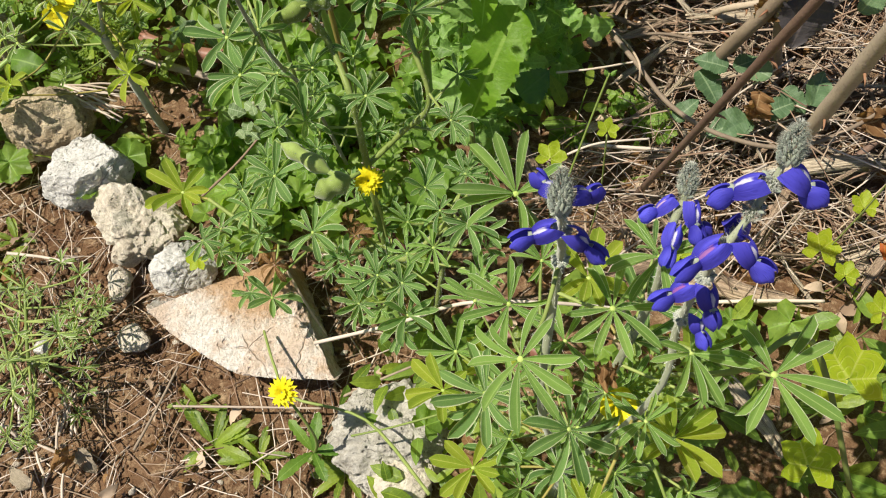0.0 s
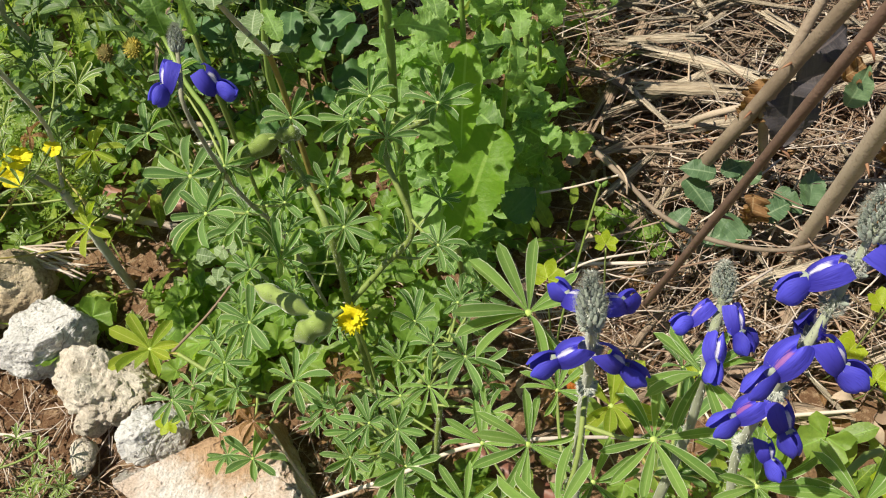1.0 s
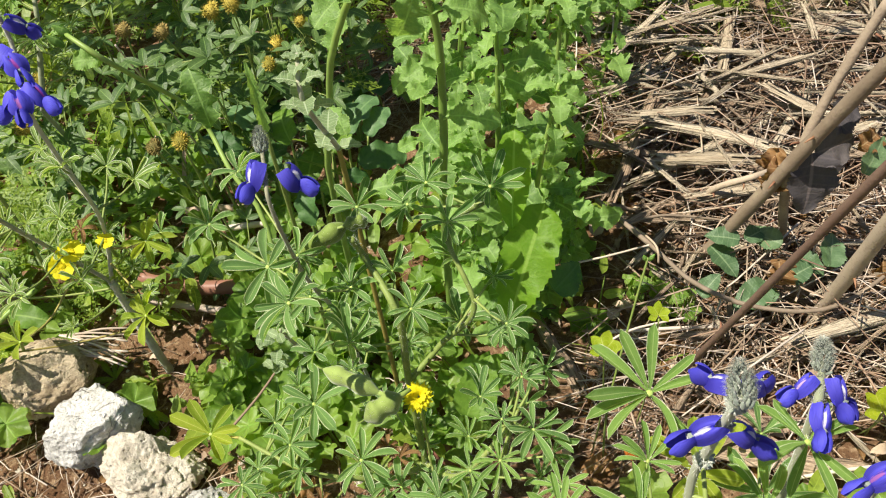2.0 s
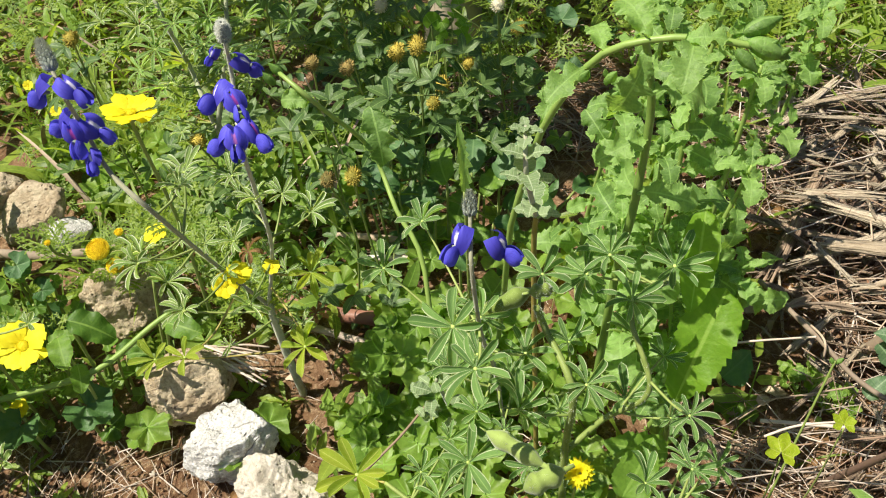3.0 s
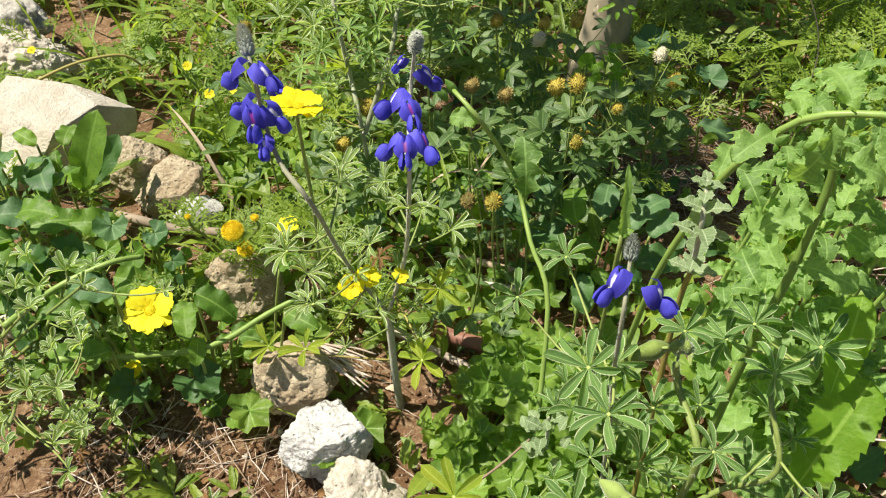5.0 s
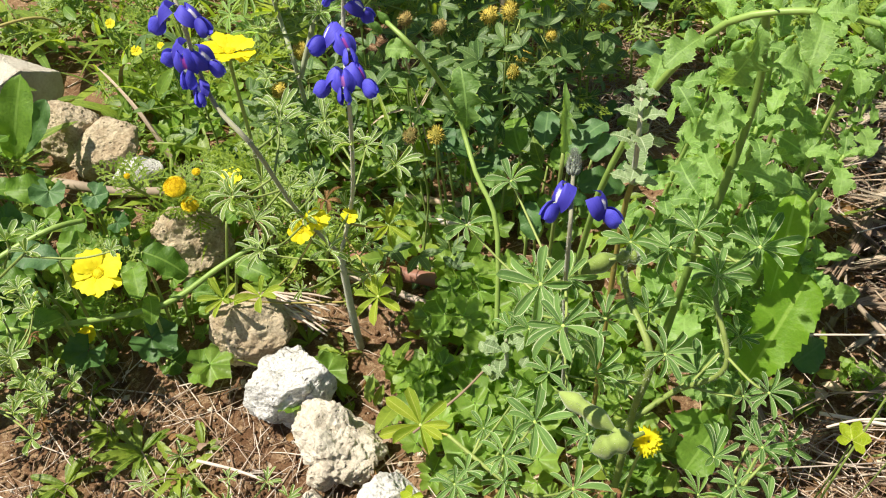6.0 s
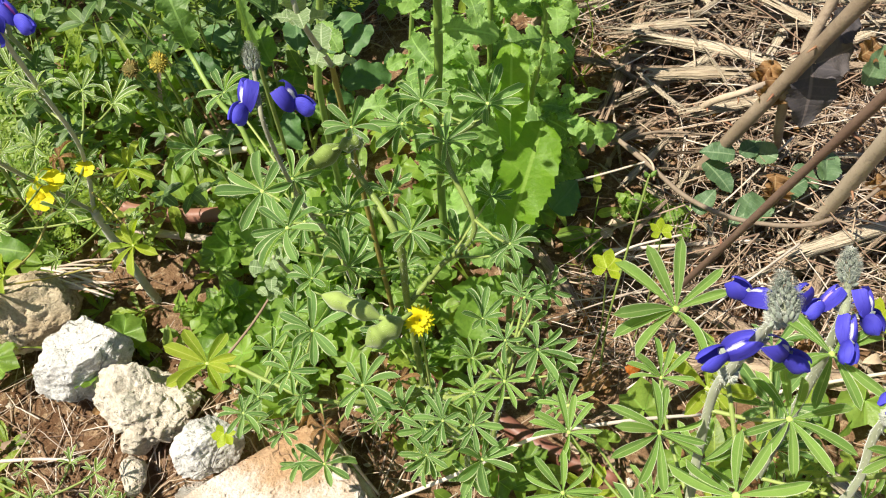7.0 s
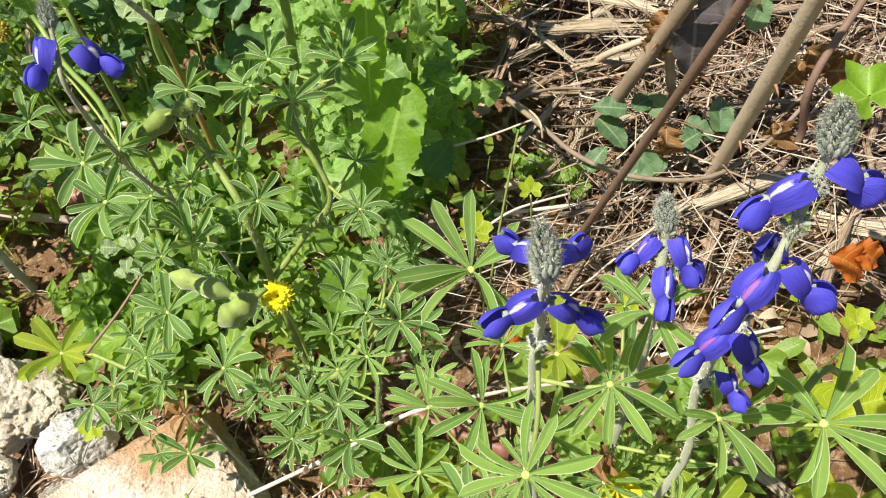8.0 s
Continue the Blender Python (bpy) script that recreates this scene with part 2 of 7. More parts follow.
POD = plain_mat("hairy pod", (0.14, 0.20, 0.035), (0.25, 0.33, 0.085), 120, 0.75, 0.3, sheen=0.5)
BLUE = petal_mat("blue petal", (0.036, 0.030, 0.36), (0.110, 0.105, 0.80), lines=0.6)
BANNER = petal_mat("blue banner petal", (0.034, 0.026, 0.33), (0.095, 0.085, 0.70), (0.70, 0.68, 0.84), (0.30, 0.04, 0.36), lines=0.5)
YELLOW = petal_mat("yellow petal", (0.84, 0.70, 0.0), (0.92, 0.84, 0.012), lines=0.3, thr=0.35)
GOLD = plain_mat("golden florets", (0.60, 0.40, 0.008), (0.82, 0.66, 0.02), 300, 0.7, 0.5)
OCHRE = plain_mat("ochre florets", (0.22, 0.20, 0.03), (0.52, 0.40, 0.07), 190, 0.8, 0.3, c=(0.58, 0.52, 0.16))
CREAM = plain_mat("cream florets", (0.58, 0.52, 0.34), (0.72, 0.68, 0.52), 150, 0.7, 0.2)
WHITE_STONE = stone_mat("white limestone", (0.74, 0.73, 0.71), (0.62, 0.61, 0.59), (0.48, 0.45, 0.42), (0.30, 0.26, 0.22), 46, 0.52, 0.9, None, 0.7)
BUFF_STONE = stone_mat("buff limestone", (0.75, 0.69, 0.59), (0.62, 0.55, 0.455), (0.40, 0.33, 0.25), (0.20, 0.15, 0.10), 44, 0.54, 0.9)
SLAB_STONE = stone_mat("flat limestone", (0.80, 0.755, 0.70), (0.68, 0.55, 0.45), (0.48, 0.28, 0.13), (0.40, 0.25, 0.15), 34, 0.56, 0.6, ((0.005, 0.054, 0.015), 0.072), 1.0, 0.80)
BLOCK_STONE = stone_mat("cream limestone", (0.64, 0.60, 0.51), (0.55, 0.49, 0.40), (0.46, 0.37, 0.25), (0.36, 0.28, 0.18), 20, 0.60, 0.12, None, 0.7, 0.93)
GREY_STONE = stone_mat("grey limestone", (0.60, 0.575, 0.515), (0.46, 0.435, 0.385), (0.36, 0.35, 0.32), (0.15, 0.14, 0.125), 60, 0.56, 1.0)
BROWN_STONE = stone_mat("earthy stone", (0.58, 0.49, 0.35), (0.42, 0.33, 0.22), (0.68, 0.60, 0.47), (0.17, 0.115, 0.065), 44, 0.57, 1.0)
STRAW = plain_mat("dry straw", (0.235, 0.165, 0.115), (0.48, 0.375, 0.275), 30, 0.75, 0.4, 300, stretch=(1, 1, 1), c=(0.20, 0.145, 0.09))
STRAW_PALE = plain_mat("bleached straw", (0.39, 0.315, 0.255), (0.62, 0.535, 0.455), 40, 0.7, 0.3)
FIBRE = fibre_mat("fibrous stalk", (0.32, 0.225, 0.155), (0.55, 0.42, 0.30), (0.12, 0.08, 0.05))
FIBRE_PALE = fibre_mat("pale fibrous stalk", (0.46, 0.37, 0.255), (0.70, 0.60, 0.45), (0.20, 0.14, 0.09))
LITTER = plain_mat("brown litter", (0.16, 0.100, 0.070), (0.34, 0.230, 0.160), 40, 0.85, 0.4)
CANE = plain_mat("bramble cane", (0.22, 0.165, 0.115), (0.44, 0.355, 0.265), 34, 0.75, 1.0, c=(0.15, 0.105, 0.075))
TWIG = plain_mat("grey twig", (0.19, 0.145, 0.105), (0.35, 0.28, 0.21), 60, 0.75, 0.4)
RED_STICK = plain_mat("red brown stick", (0.16, 0.065, 0.045), (0.25, 0.12, 0.085), 30, 0.45, 0.2)
BARK = plain_mat("grey bark", (0.13, 0.11, 0.068), (0.36, 0.305, 0.215), 30, 0.85, 1.0, 70, stretch=(1, 1, 0.8), c=(0.14, 0.14, 0.075))
CANE_RED = plain_mat("reddish bramble cane", (0.16, 0.100, 0.075), (0.32, 0.225, 0.165), 34, 0.65, 0.9, c=(0.12, 0.07, 0.05))
# toned-down florets; the dull colour partly carries the shade on these heads
DULL = plain_mat("faded florets", (0.14, 0.12, 0.035), (0.30, 0.22, 0.07), 150, 0.8, 0.3, c=(0.20, 0.24, 0.07))
THORN = plain_mat("thorn", (0.22, 0.10, 0.06), (0.30, 0.16, 0.09), 60)

# ---------------------------------------------------------------- mesh tools
def noise3(p, s, seed=0.0):
    return noise.noise(Vector((p[0] * s + seed * 7.3, p[1] * s - seed * 3.1, p[2] * s + seed)))


def gz(x, y):
    """The height of the ground."""
    t = max(-0.6, min(0.5, x))
    return 0.085 * t - 0.012 + 0.012 * noise3((x, y, 0), 4.0) + 0.004 * noise3((x, y, 0), 17.0)


class Shape:
    """Vertices, faces and texture coordinates that grow piece by piece."""
    def __init__(self):
        self.v, self.f, self.uv, self.m = [], [], [], []

    def grid(self, rows, uvs, mat=0):
        b, k = len(self.v), len(rows[0])
        for r, q in zip(rows, uvs):
            self.v.extend(tuple(p) for p in r)
            self.uv.extend(q)
        for i in range(len(rows) - 1):
            for j in range(k - 1):
                a = b + i * k + j
                self.f.append((a, a + 1, a + k + 1, a + k))
                self.m.append(mat)
        return self

    def add(self, other, m=Matrix(), mat=None):
        b = len(self.v)
        self.v.extend(tuple(m @ Vector(p)) for p in other.v)
        self.uv.extend(other.uv)
        self.f.extend(tuple(i + b for i in f) for f in other.f)
        self.m.extend(other.m if mat is None else [mat] * len(other.f))
        return self

    def tube(self, pts, r0, r1=None, sides=7, mat=0, knobs=0.0, seed=0.0):
        """A round stem along points, tapering from r0 to r1, closed at both ends."""
        pts = [Vector(p) for p in pts]
        r1 = r0 if r1 is None else r1
        n, b = len(pts), len(self.v)
        side = None
        for i, p in enumerate(pts):
            d = (pts[min(i + 1, n - 1)] - pts[max(i - 1, 0)]).normalized()
            if side is None:
                side = d.orthogonal().normalized()
            side = (side - d * side.dot(d)).normalized()
            up = d.cross(side)
            r = r0 + (r1 - r0) * i / (n - 1)
            for j in range(sides):
                a = 2 * math.pi * j / sides
                rr = r * (1 + knobs * noise3(p + side * math.cos(a) * r, 0.35 / r, seed))
                self.v.append(tuple(p + (side * math.cos(a) + up * math.sin(a)) * rr))
                self.uv.append((i / (n - 1), j / sides))
        for i in range(n - 1):
            for j in range(sides):
                a, c = b + i * sides + j, b + i * sides + (j + 1) % sides
                self.f.append((a, c, c + sides, a + sides))
                self.m.append(mat)
        self.f.append(tuple(b + j for j in reversed(range(sides))))
        self.f.append(tuple(b + (n - 1) * sides + j for j in range(sides)))
        self.m.extend((mat, mat))
        return self

    def mesh(self, name, *mats, smooth=True):
        me = bpy.data.meshes.new(name)
        me.from_pydata(self.v, [], self.f)
        for m in mats:
            me.materials.append(m)
        if len(mats) > 1:
            me.polygons.foreach_set("material_index", self.m)
        layer = me.uv_layers.new(name="UVMap")
        idx = np.empty(len(me.loops), dtype=np.int32)
        me.loops.foreach_get("vertex_index", idx)
        layer.data.foreach_set("uv", np.array(self.uv, dtype=np.float32)[idx].ravel())
        if smooth:
            me.polygons.foreach_set("use_smooth", [True] * len(me.polygons))
        me.update()
        return me


def curve(pts, n=16):
    """A smooth line through points."""
    pts = [Vector(p) for p in pts]
    if len(pts) < 3:
        return [pts[0].lerp(pts[-1], i / n) for i in range(n + 1)]
    out, segs = [], len(pts) - 1
    per = max(2, math.ceil(n / segs))
    for i in range(segs):
        a, b = pts[i], pts[i + 1]
        p, q = pts[max(i - 1, 0)], pts[min(i + 2, segs)]
        for j in range(per):
            t = j / per
            out.append(0.5 * (2 * a + (b - p) * t + (2 * p - 5 * a + 4 * b - q) * t * t + (3 * a - p - 3 * b + q) * t ** 3))
    return out + [pts[-1]]


WORLD_OF = {}


def thing(name, base, label, category, group="", kind=""):
    ob = new(name)
    ob.empty_display_size = 0.02
    ob.matrix_basis = Matrix.Translation(base)
    WORLD_OF[ob.name] = Matrix.Translation(base)
    return tagged(ob, label, category, group, kind)


def part(name, mesh, parent, m=Matrix(), label=""):
    """A mesh of its own under a thing or a part, at the world pose m."""
    ob = new(name, mesh)
    ob.parent = parent
    ob.matrix_parent_inverse = WORLD_OF[parent.name].inverted()
    ob.matrix_basis = m
    WORLD_OF[ob.name] = m.copy()
    return tagged(ob, label)


def single(name, mesh, label, category, group="", kind="", m=Matrix()):
    """A thing of one mesh."""
    ob = new(name, mesh)
    ob.matrix_basis = m
    WORLD_OF[ob.name] = m.copy()
    return tagged(ob, label, category, group, kind)


def scatter(name, shapes, poses, mats, label, category):
    """Many small pieces as one object of stuff. poses: (which shape, matrix, material index)."""
    V, Fv, UV, Mi, b = [], [], [], [], 0
    arrays = [(np.array(s.v), s.f, s.uv) for s in shapes]
    for w, m, mi in poses:
        v, f, uv = arrays[w]
        mm = np.array(m)
        V.append(v @ mm[:3, :3].T + mm[:3, 3])
        Fv.extend(tuple(i + b for i in q) for q in f)
        UV.extend(uv)
        Mi.extend([mi] * len(f))
        b += len(v)
    s = Shape()
    s.v, s.f, s.uv, s.m = np.concatenate(V).tolist(), Fv, UV, Mi
    return tagged(new(name, s.mesh(name, *mats)), label, category, "", "stuff")


def frame_of(pos, normal, ahead, scale=1.0, roll=0.0):
    """A pose at pos: z along normal, y towards ahead."""
    z = Vector(normal).normalized()
    y = Vector(ahead)
    y = y - z * y.dot(z)
    y = y.normalized() if y.length > 1e-6 else z.orthogonal().normalized()
    x = y.cross(z)
    r = Matrix((x, y, z)).transposed().to_4x4()
    return Matrix.Translation(pos) @ r @ pose(0, 0, 0, 0, 0, roll) @ Matrix.Scale(scale, 4)


def bump_profile(a, b):
    top = (a / (a + b)) ** a * (b / (a + b)) ** b
    return lambda u: (max(u, 0) ** a * max(1 - u, 0) ** b) / top


NARROW, OVATE, OBLONG = bump_profile(0.95, 0.42), bump_profile(0.55, 0.85), bump_profile(0.6, 0.5)


def blade(length, width, prof, n=8, k=4, fold=0.25, bend=0.5, wave=0.0, teeth=0, tooth=0.0, lift=0.0, seed=0, base=0.02, sway=0.0):
    """A leaf blade from the origin along y, its upper side to +z."""
    s, y, z, x0 = Shape(), 0.0, 0.0, 0.0
    rows, uvs = [], []
    for i in range(n + 1):
        u = i / n
        hw = width / 2 * max(prof(u), base if i < n else 0.01)
        sides = [hw, hw]
        if teeth and 0 < i < n:
            for k2 in (0, 1):
                ti = u * teeth + 0.45 * math.sin(u * 9 + seed + 2.3 * k2) + 0.37 * k2
                amp = 0.35 + 1.2 * ((math.sin((int(ti) + 1) * 12.9898 + (seed + 11 * k2) * 78.2) * 43758.5) % 1.0)
                sides[k2] = hw * (1 + tooth * amp * (0.5 - (ti % 1.0) ** 0.8))
        if i:
            a = lift - bend * u
            y += math.cos(a) * length / n
            z += math.sin(a) * length / n
            x0 += sway * length / n * math.sin(u * 2.5)
        row, q = [], []
        for j in range(k + 1):
            v = 2 * j / k - 1
            hw = sides[0 if v < 0 else 1]
            zz = z + fold * abs(v) * hw + wave * width * v * v * math.sin(u * 17 + seed + v * 2)
            row.append((x0 + v * hw, y - 0.15 * abs(v) * hw, zz))
            q.append((u, (v + 1) / 2))
        rows.append(row)
        uvs.append(q)
    return s.grid(rows, uvs)


def lobed(radius, lobes=5, depth=0.3, teeth=0, tooth=0.1, cup=0.15, crimp=0.06, seed=0, span=150, n=36):
    """A rounded lobed leaf, stalk at the origin's notch, tip to +y."""
    s = Shape()
    r_ = random.Random(seed)
    ph = [r_.uniform(0, 6.28) for _ in range(3)]
    rows, uvs = [], []
    for ring in (0.03, 0.4, 0.75, 1.0):
        row, q = [], []
        for i in range(n + 1):
            th = radians(-span + 2 * span * i / n)
            lob = abs(math.cos(th * lobes / 2 * 180 / span))
            r = radius * (1 - depth * (1 - lob) ** 0.9 * ring) * (0.86 + 0.14 * math.cos(th)) * ring
            if teeth and ring == 1.0:
                r *= 1 - tooth * (i * teeth / n % 1.0)
            z = cup * radius * ring * ring + crimp * radius * ring * math.sin(th * 5 + ph[0]) + 0.05 * radius * math.sin(th * 2 + ph[1])
            row.append((r * math.sin(th), r * math.cos(th) + 0.25 * radius, z))
            q.append((ring * 0.9, 0.5 + 0.46 * math.sin(th * lobes / 2 * 180 / span + 1.57) * ring))
        rows.append(row)
        uvs.append(q)
    return s.grid(rows, uvs)


def ball(r, stretch=(1, 1, 1), rings=6, sides=8, mat=0):
    s = Shape()
    rows, uvs = [], []
    for i in range(rings + 1):
        a = math.pi * i / rings
        rows.append([(r * stretch[0] * math.sin(a) * math.cos(2 * math.pi * j / sides), r * stretch[1] * math.sin(a) * math.sin(2 * math.pi * j / sides), -r * stretch[2] * math.cos(a)) for j in range(sides + 1)])
        uvs.append([(i / rings, j / sides) for j in range(sides + 1)])
    return s.grid(rows, uvs, mat)


def hairs(s, pts, radius, count, length, rng, mat, width=0.00009):
    """Fine hairs standing off a stem."""
    pts = [Vector(p) for p in pts]
    for _ in range(count):
        f = rng.random() * (len(pts) - 1)
        i = min(int(f), len(pts) - 2)
        p = pts[i].lerp(pts[i + 1], f - i)
        ax = (pts[i + 1] - pts[i]).normalized()
        d = Vector((rng.gauss(0, 1), rng.gauss(0, 1), rng.gauss(0, 1)))
        d = (d - ax * d.dot(ax)).normalized()
        r = radius(f / (len(pts) - 1)) if callable(radius) else radius
        a = p + d * r * 0.9
        tip = a + (d + ax * rng.uniform(-0.2, 0.7)).normalized() * length * rng.uniform(0.6, 1.3)
        w = ax.cross(d) * width
        b = len(s.v)
        s.v.extend((tuple(a - w), tuple(a + w), tuple(tip)))
        s.uv.extend(((0, 0), (0, 1), (1, 0.5)))
        s.f.append((b, b + 1, b + 2))
        s.m.append(mat)


# ---------------------------------------------------------------- stones
def stone(name, at, size, turn, seed, material, label, facets=9, rough=0.10, cuts=(), detail=5, knob=0.0, group="stones", category="stone"):
    """A weathered stone: a ball cut by planes, then worn and pitted. Rests in the ground."""
    bm = bmesh.new()
    bmesh.ops.create_icosphere(bm, subdivisions=detail, radius=1.0)
    r_ = random.Random(seed)
    planes = [(Vector(n).normalized(), d) for n, d in cuts]
    for _ in range(facets):
        n = Vector((r_.gauss(0, 1), r_.gauss(0, 1), r_.gauss(0, 0.8))).normalized()
        planes.append((n, r_.uniform(0.62, 0.9)))
    sz = Vector(size)
    for v in bm.verts:
        p = v.co.copy()
        for n, d in planes:
            k = p.dot(n)
            if k > d:
                p -= n * (k - d)
        w = Vector((p.x * sz.x, p.y * sz.y, p.z * sz.z)) * 1.0
        big = noise3(w, 26, seed) * 0.5 + noise3(w, 70, seed) * 0.42 + noise3(w, 150, seed) * 0.42 + noise3(w, 330, seed) * 0.34
        big -= 0.9 * (0.5 - abs(noise3(w, 60, seed + 5))) + 0.5 * (0.5 - abs(noise3(w, 140, seed + 7))) - 0.5
        lump = max(0.0, noise3(w, 45, seed + 9)) * knob
        v.co = w + w.normalized() * (rough * big + lump) * min(sz)
    me = bpy.data.meshes.new(name)
    bm.to_mesh(me)
    bm.free()
    me.materials.append(material)
    me.polygons.foreach_set("use_smooth", [True] * len(me.polygons))
    return single(name, me, label, category, group, "", Matrix.Translation(at) @ pose(0, 0, 0, *turn))

# ---------------------------------------------------------------- ground
def ground():
    """One sheet: fine near the plants, coarse out to the horizon."""
    def lane(lo, hi, step, far):
        inner = [lo + i * step for i in range(int((hi - lo) / step) + 1)]
        out = [hi + far * (1.55 ** i - 1) for i in range(1, 13)]
        return [2 * ((lo + hi) / 2) - v for v in reversed(out)] + inner + out
    xs, ys = lane(-1.3, 1.1, 0.009, 0.15), lane(-0.25, 1.9, 0.009, 0.15)
    s = Shape()
    rows, uvs = [], []
    for y in ys:
        row = []
        for x in xs:
            p = (x, y, 0)
            z = gz(x, y) + 0.0035 * noise3(p, 38) + 0.0022 * noise3(p, 95) + 0.0012 * noise3(p, 210)
            row.append((x, y, z))
        rows.append(row)
        uvs.append([(x, y) for x in xs])
    s.grid(rows, uvs)
    return tagged(new("ground", s.mesh("ground", SOIL)), "reddish brown crumbly soil with clods and litter", "ground", "", "structure")


ground()

# stones
stone("stone", (-0.335, 0.462, -0.003), (0.049, 0.045, 0.042), (0, 0, 25), 3, WHITE_STONE, "pale white pitted limestone lump on bare soil", 17, 0.10, detail=6)
stone("stone", (-0.277, 0.414, -0.014), (0.044, 0.035, 0.032), (0, 10, -30), 8, BUFF_STONE, "knobbly buff limestone lump beside the white stone", 8, 0.20, detail=6, knob=0.7)
stone("stone", (-0.216, 0.351, 0.010), (0.034, 0.026, 0.024), (0, 0, 20), 12, WHITE_STONE, "small angular pale limestone lump", 12, 0.13, detail=6)
stone("limestone_slab", (-0.142, 0.299, 0.012), (0.098, 0.098, 0.06), (0, 0, 0), 21, SLAB_STONE, "cream and rust stained flat triangular limestone", 0, 0.045,
      cuts=(((-0.40, 0.917, 0.2), 0.42), ((0.898, 0.44, 0.15), 0.53), ((-0.495, -0.869, -0.45), 0.2265), ((-0.1, -0.995, -0.4), 0.346), ((0.05, -0.30, 1), 0.26)), detail=6)
stone("stone", (-0.009, 0.210, 0.000), (0.050, 0.045, 0.034), (0, 0, 40), 31, GREY_STONE, "rough grey limestone half hidden under lupin leaves", 9, 0.22, detail=6)
stone("stone", (0.003, 0.170, 0.000), (0.034, 0.026, 0.024), (0, 0, 10), 33, BUFF_STONE, "small buff stone beside the grey stone", 7, 0.14)
stone("stone", (-0.286, 0.350, -0.022), (0.013, 0.022, 0.011), (0, 0, 10), 35, BUFF_STONE, "small pinkish stone chip in soil", 9, 0.3, detail=3)
stone("stone", (-0.338, 0.280, -0.012), (0.009, 0.010, 0.007), (0, 0, 10), 36, WHITE_STONE, "little white pebble on bare soil", 7, 0.1, detail=3)
stone("stone", (-0.256, 0.293, -0.018), (0.016, 0.018, 0.008), (0, 0, 60), 37, BUFF_STONE, "flat pale stone chip in soil", 7, 0.14, detail=3)
stone("stone", (-0.402, 0.521, -0.010), (0.052, 0.044, 0.048), (0, 0, 0), 41, BROWN_STONE, "earthy brown crumbly stone behind the white stone", 14, 0.10, detail=6, knob=0.06)
stone("stone", (-0.500, 0.628, 0.005), (0.050, 0.045, 0.050), (0, 0, 30), 44, BROWN_STONE, "earthy brown porous stone under yellow flower heads", 14, 0.11, detail=6, knob=0.06)
stone("limestone_block", (-0.905, 0.838, 0.000), (0.132, 0.105, 0.078), (8, 2, 8), 51, BLOCK_STONE, "large cream angular limestone block among weeds", 2, 0.022,
      cuts=(((0.02, 0.05, 1), 0.54), ((0.93, -0.38, 0.12), 0.60), ((-0.35, -0.62, 0.70), 0.56), ((-0.9, 0.1, 0.3), 0.66), ((0.1, 1, 0.1), 0.6), ((0.5, 0.6, 0.7), 0.72)), detail=6)
stone("stone", (-0.727, 0.788, 0.004), (0.046, 0.035, 0.046), (0, 0, 0), 54, BROWN_STONE, "brown upright stone in shade", 11, 0.09, detail=6)
stone("stone", (-0.671, 0.766, -0.005), (0.060, 0.040, 0.038), (0, -25, 20), 55, BROWN_STONE, "sloping grey brown cracked stone beside the cane", 13, 0.10, detail=6)
stone("stone", (-0.620, 0.743, -0.010), (0.033, 0.024, 0.022), (0, 0, 20), 56, WHITE_STONE, "small white stone behind the cane", 8, 0.1)
stone("stone", (-1.123, 1.072, 0.000), (0.055, 0.05, 0.04), (0, 0, 0), 61, GREY_STONE, "knobbly dark grey stone on rubble", 5, 0.25, detail=5, knob=0.4)
stone("stone", (-1.230, 1.107, 0.000), (0.075, 0.05, 0.05), (0, 0, 0), 62, BLOCK_STONE, "pale stone at the weed's edge", 7, 0.07)
stone("stone", (-1.074, 1.001, -0.020), (0.11, 0.075, 0.045), (0, 0, 20), 63, BUFF_STONE, "low buff rubble stone on bare ground", 8, 0.24, detail=6)
stone("stone", (-1.346, 1.224, 0.000), (0.09, 0.06, 0.04), (0, 0, 20), 64, BUFF_STONE, "low buff stone at the far edge", 8, 0.12)
stone("stone", (-0.737, 0.519, -0.020), (0.02, 0.018, 0.014), (0, 0, 20), 66, BUFF_STONE, "little pale stone under lupin leaves", 8, 0.12, detail=3)

# ---------------------------------------------------------------- lupins
def palm_shape(seed, count=9, slim=0.24, cup=22, length=1.0, droop=0.5):
    """A lupin leaf of radius 1: leaflets round a hub, the stalk's gap towards -y."""
    r_ = random.Random(seed)
    s = Shape()
    for i in range(count):
        a = -157 + 314 * i / (count - 1) + r_.uniform(-6, 6)
        L = length * (0.74 + 0.26 * math.cos(radians(a) * 0.62)) * r_.uniform(0.92, 1.06)
        b = blade(L, L * slim * r_.uniform(0.9, 1.12), NARROW, 8, 4, r_.uniform(0.55, 1.45), droop * r_.uniform(0.5, 1.5), 0.02, lift=radians(cup + r_.uniform(-10, 12)), seed=i, base=0.09, sway=r_.uniform(-0.22, 0.22))
        s.add(b, pose(0, 0, 0, r_.uniform(-9, 9), r_.uniform(-26, 26), -a) @ pose(0, 0.02, 0))
    s.add(ball(0.055, (1, 1, 0.5), 4, 8, 1), Matrix(), 1)
    return s


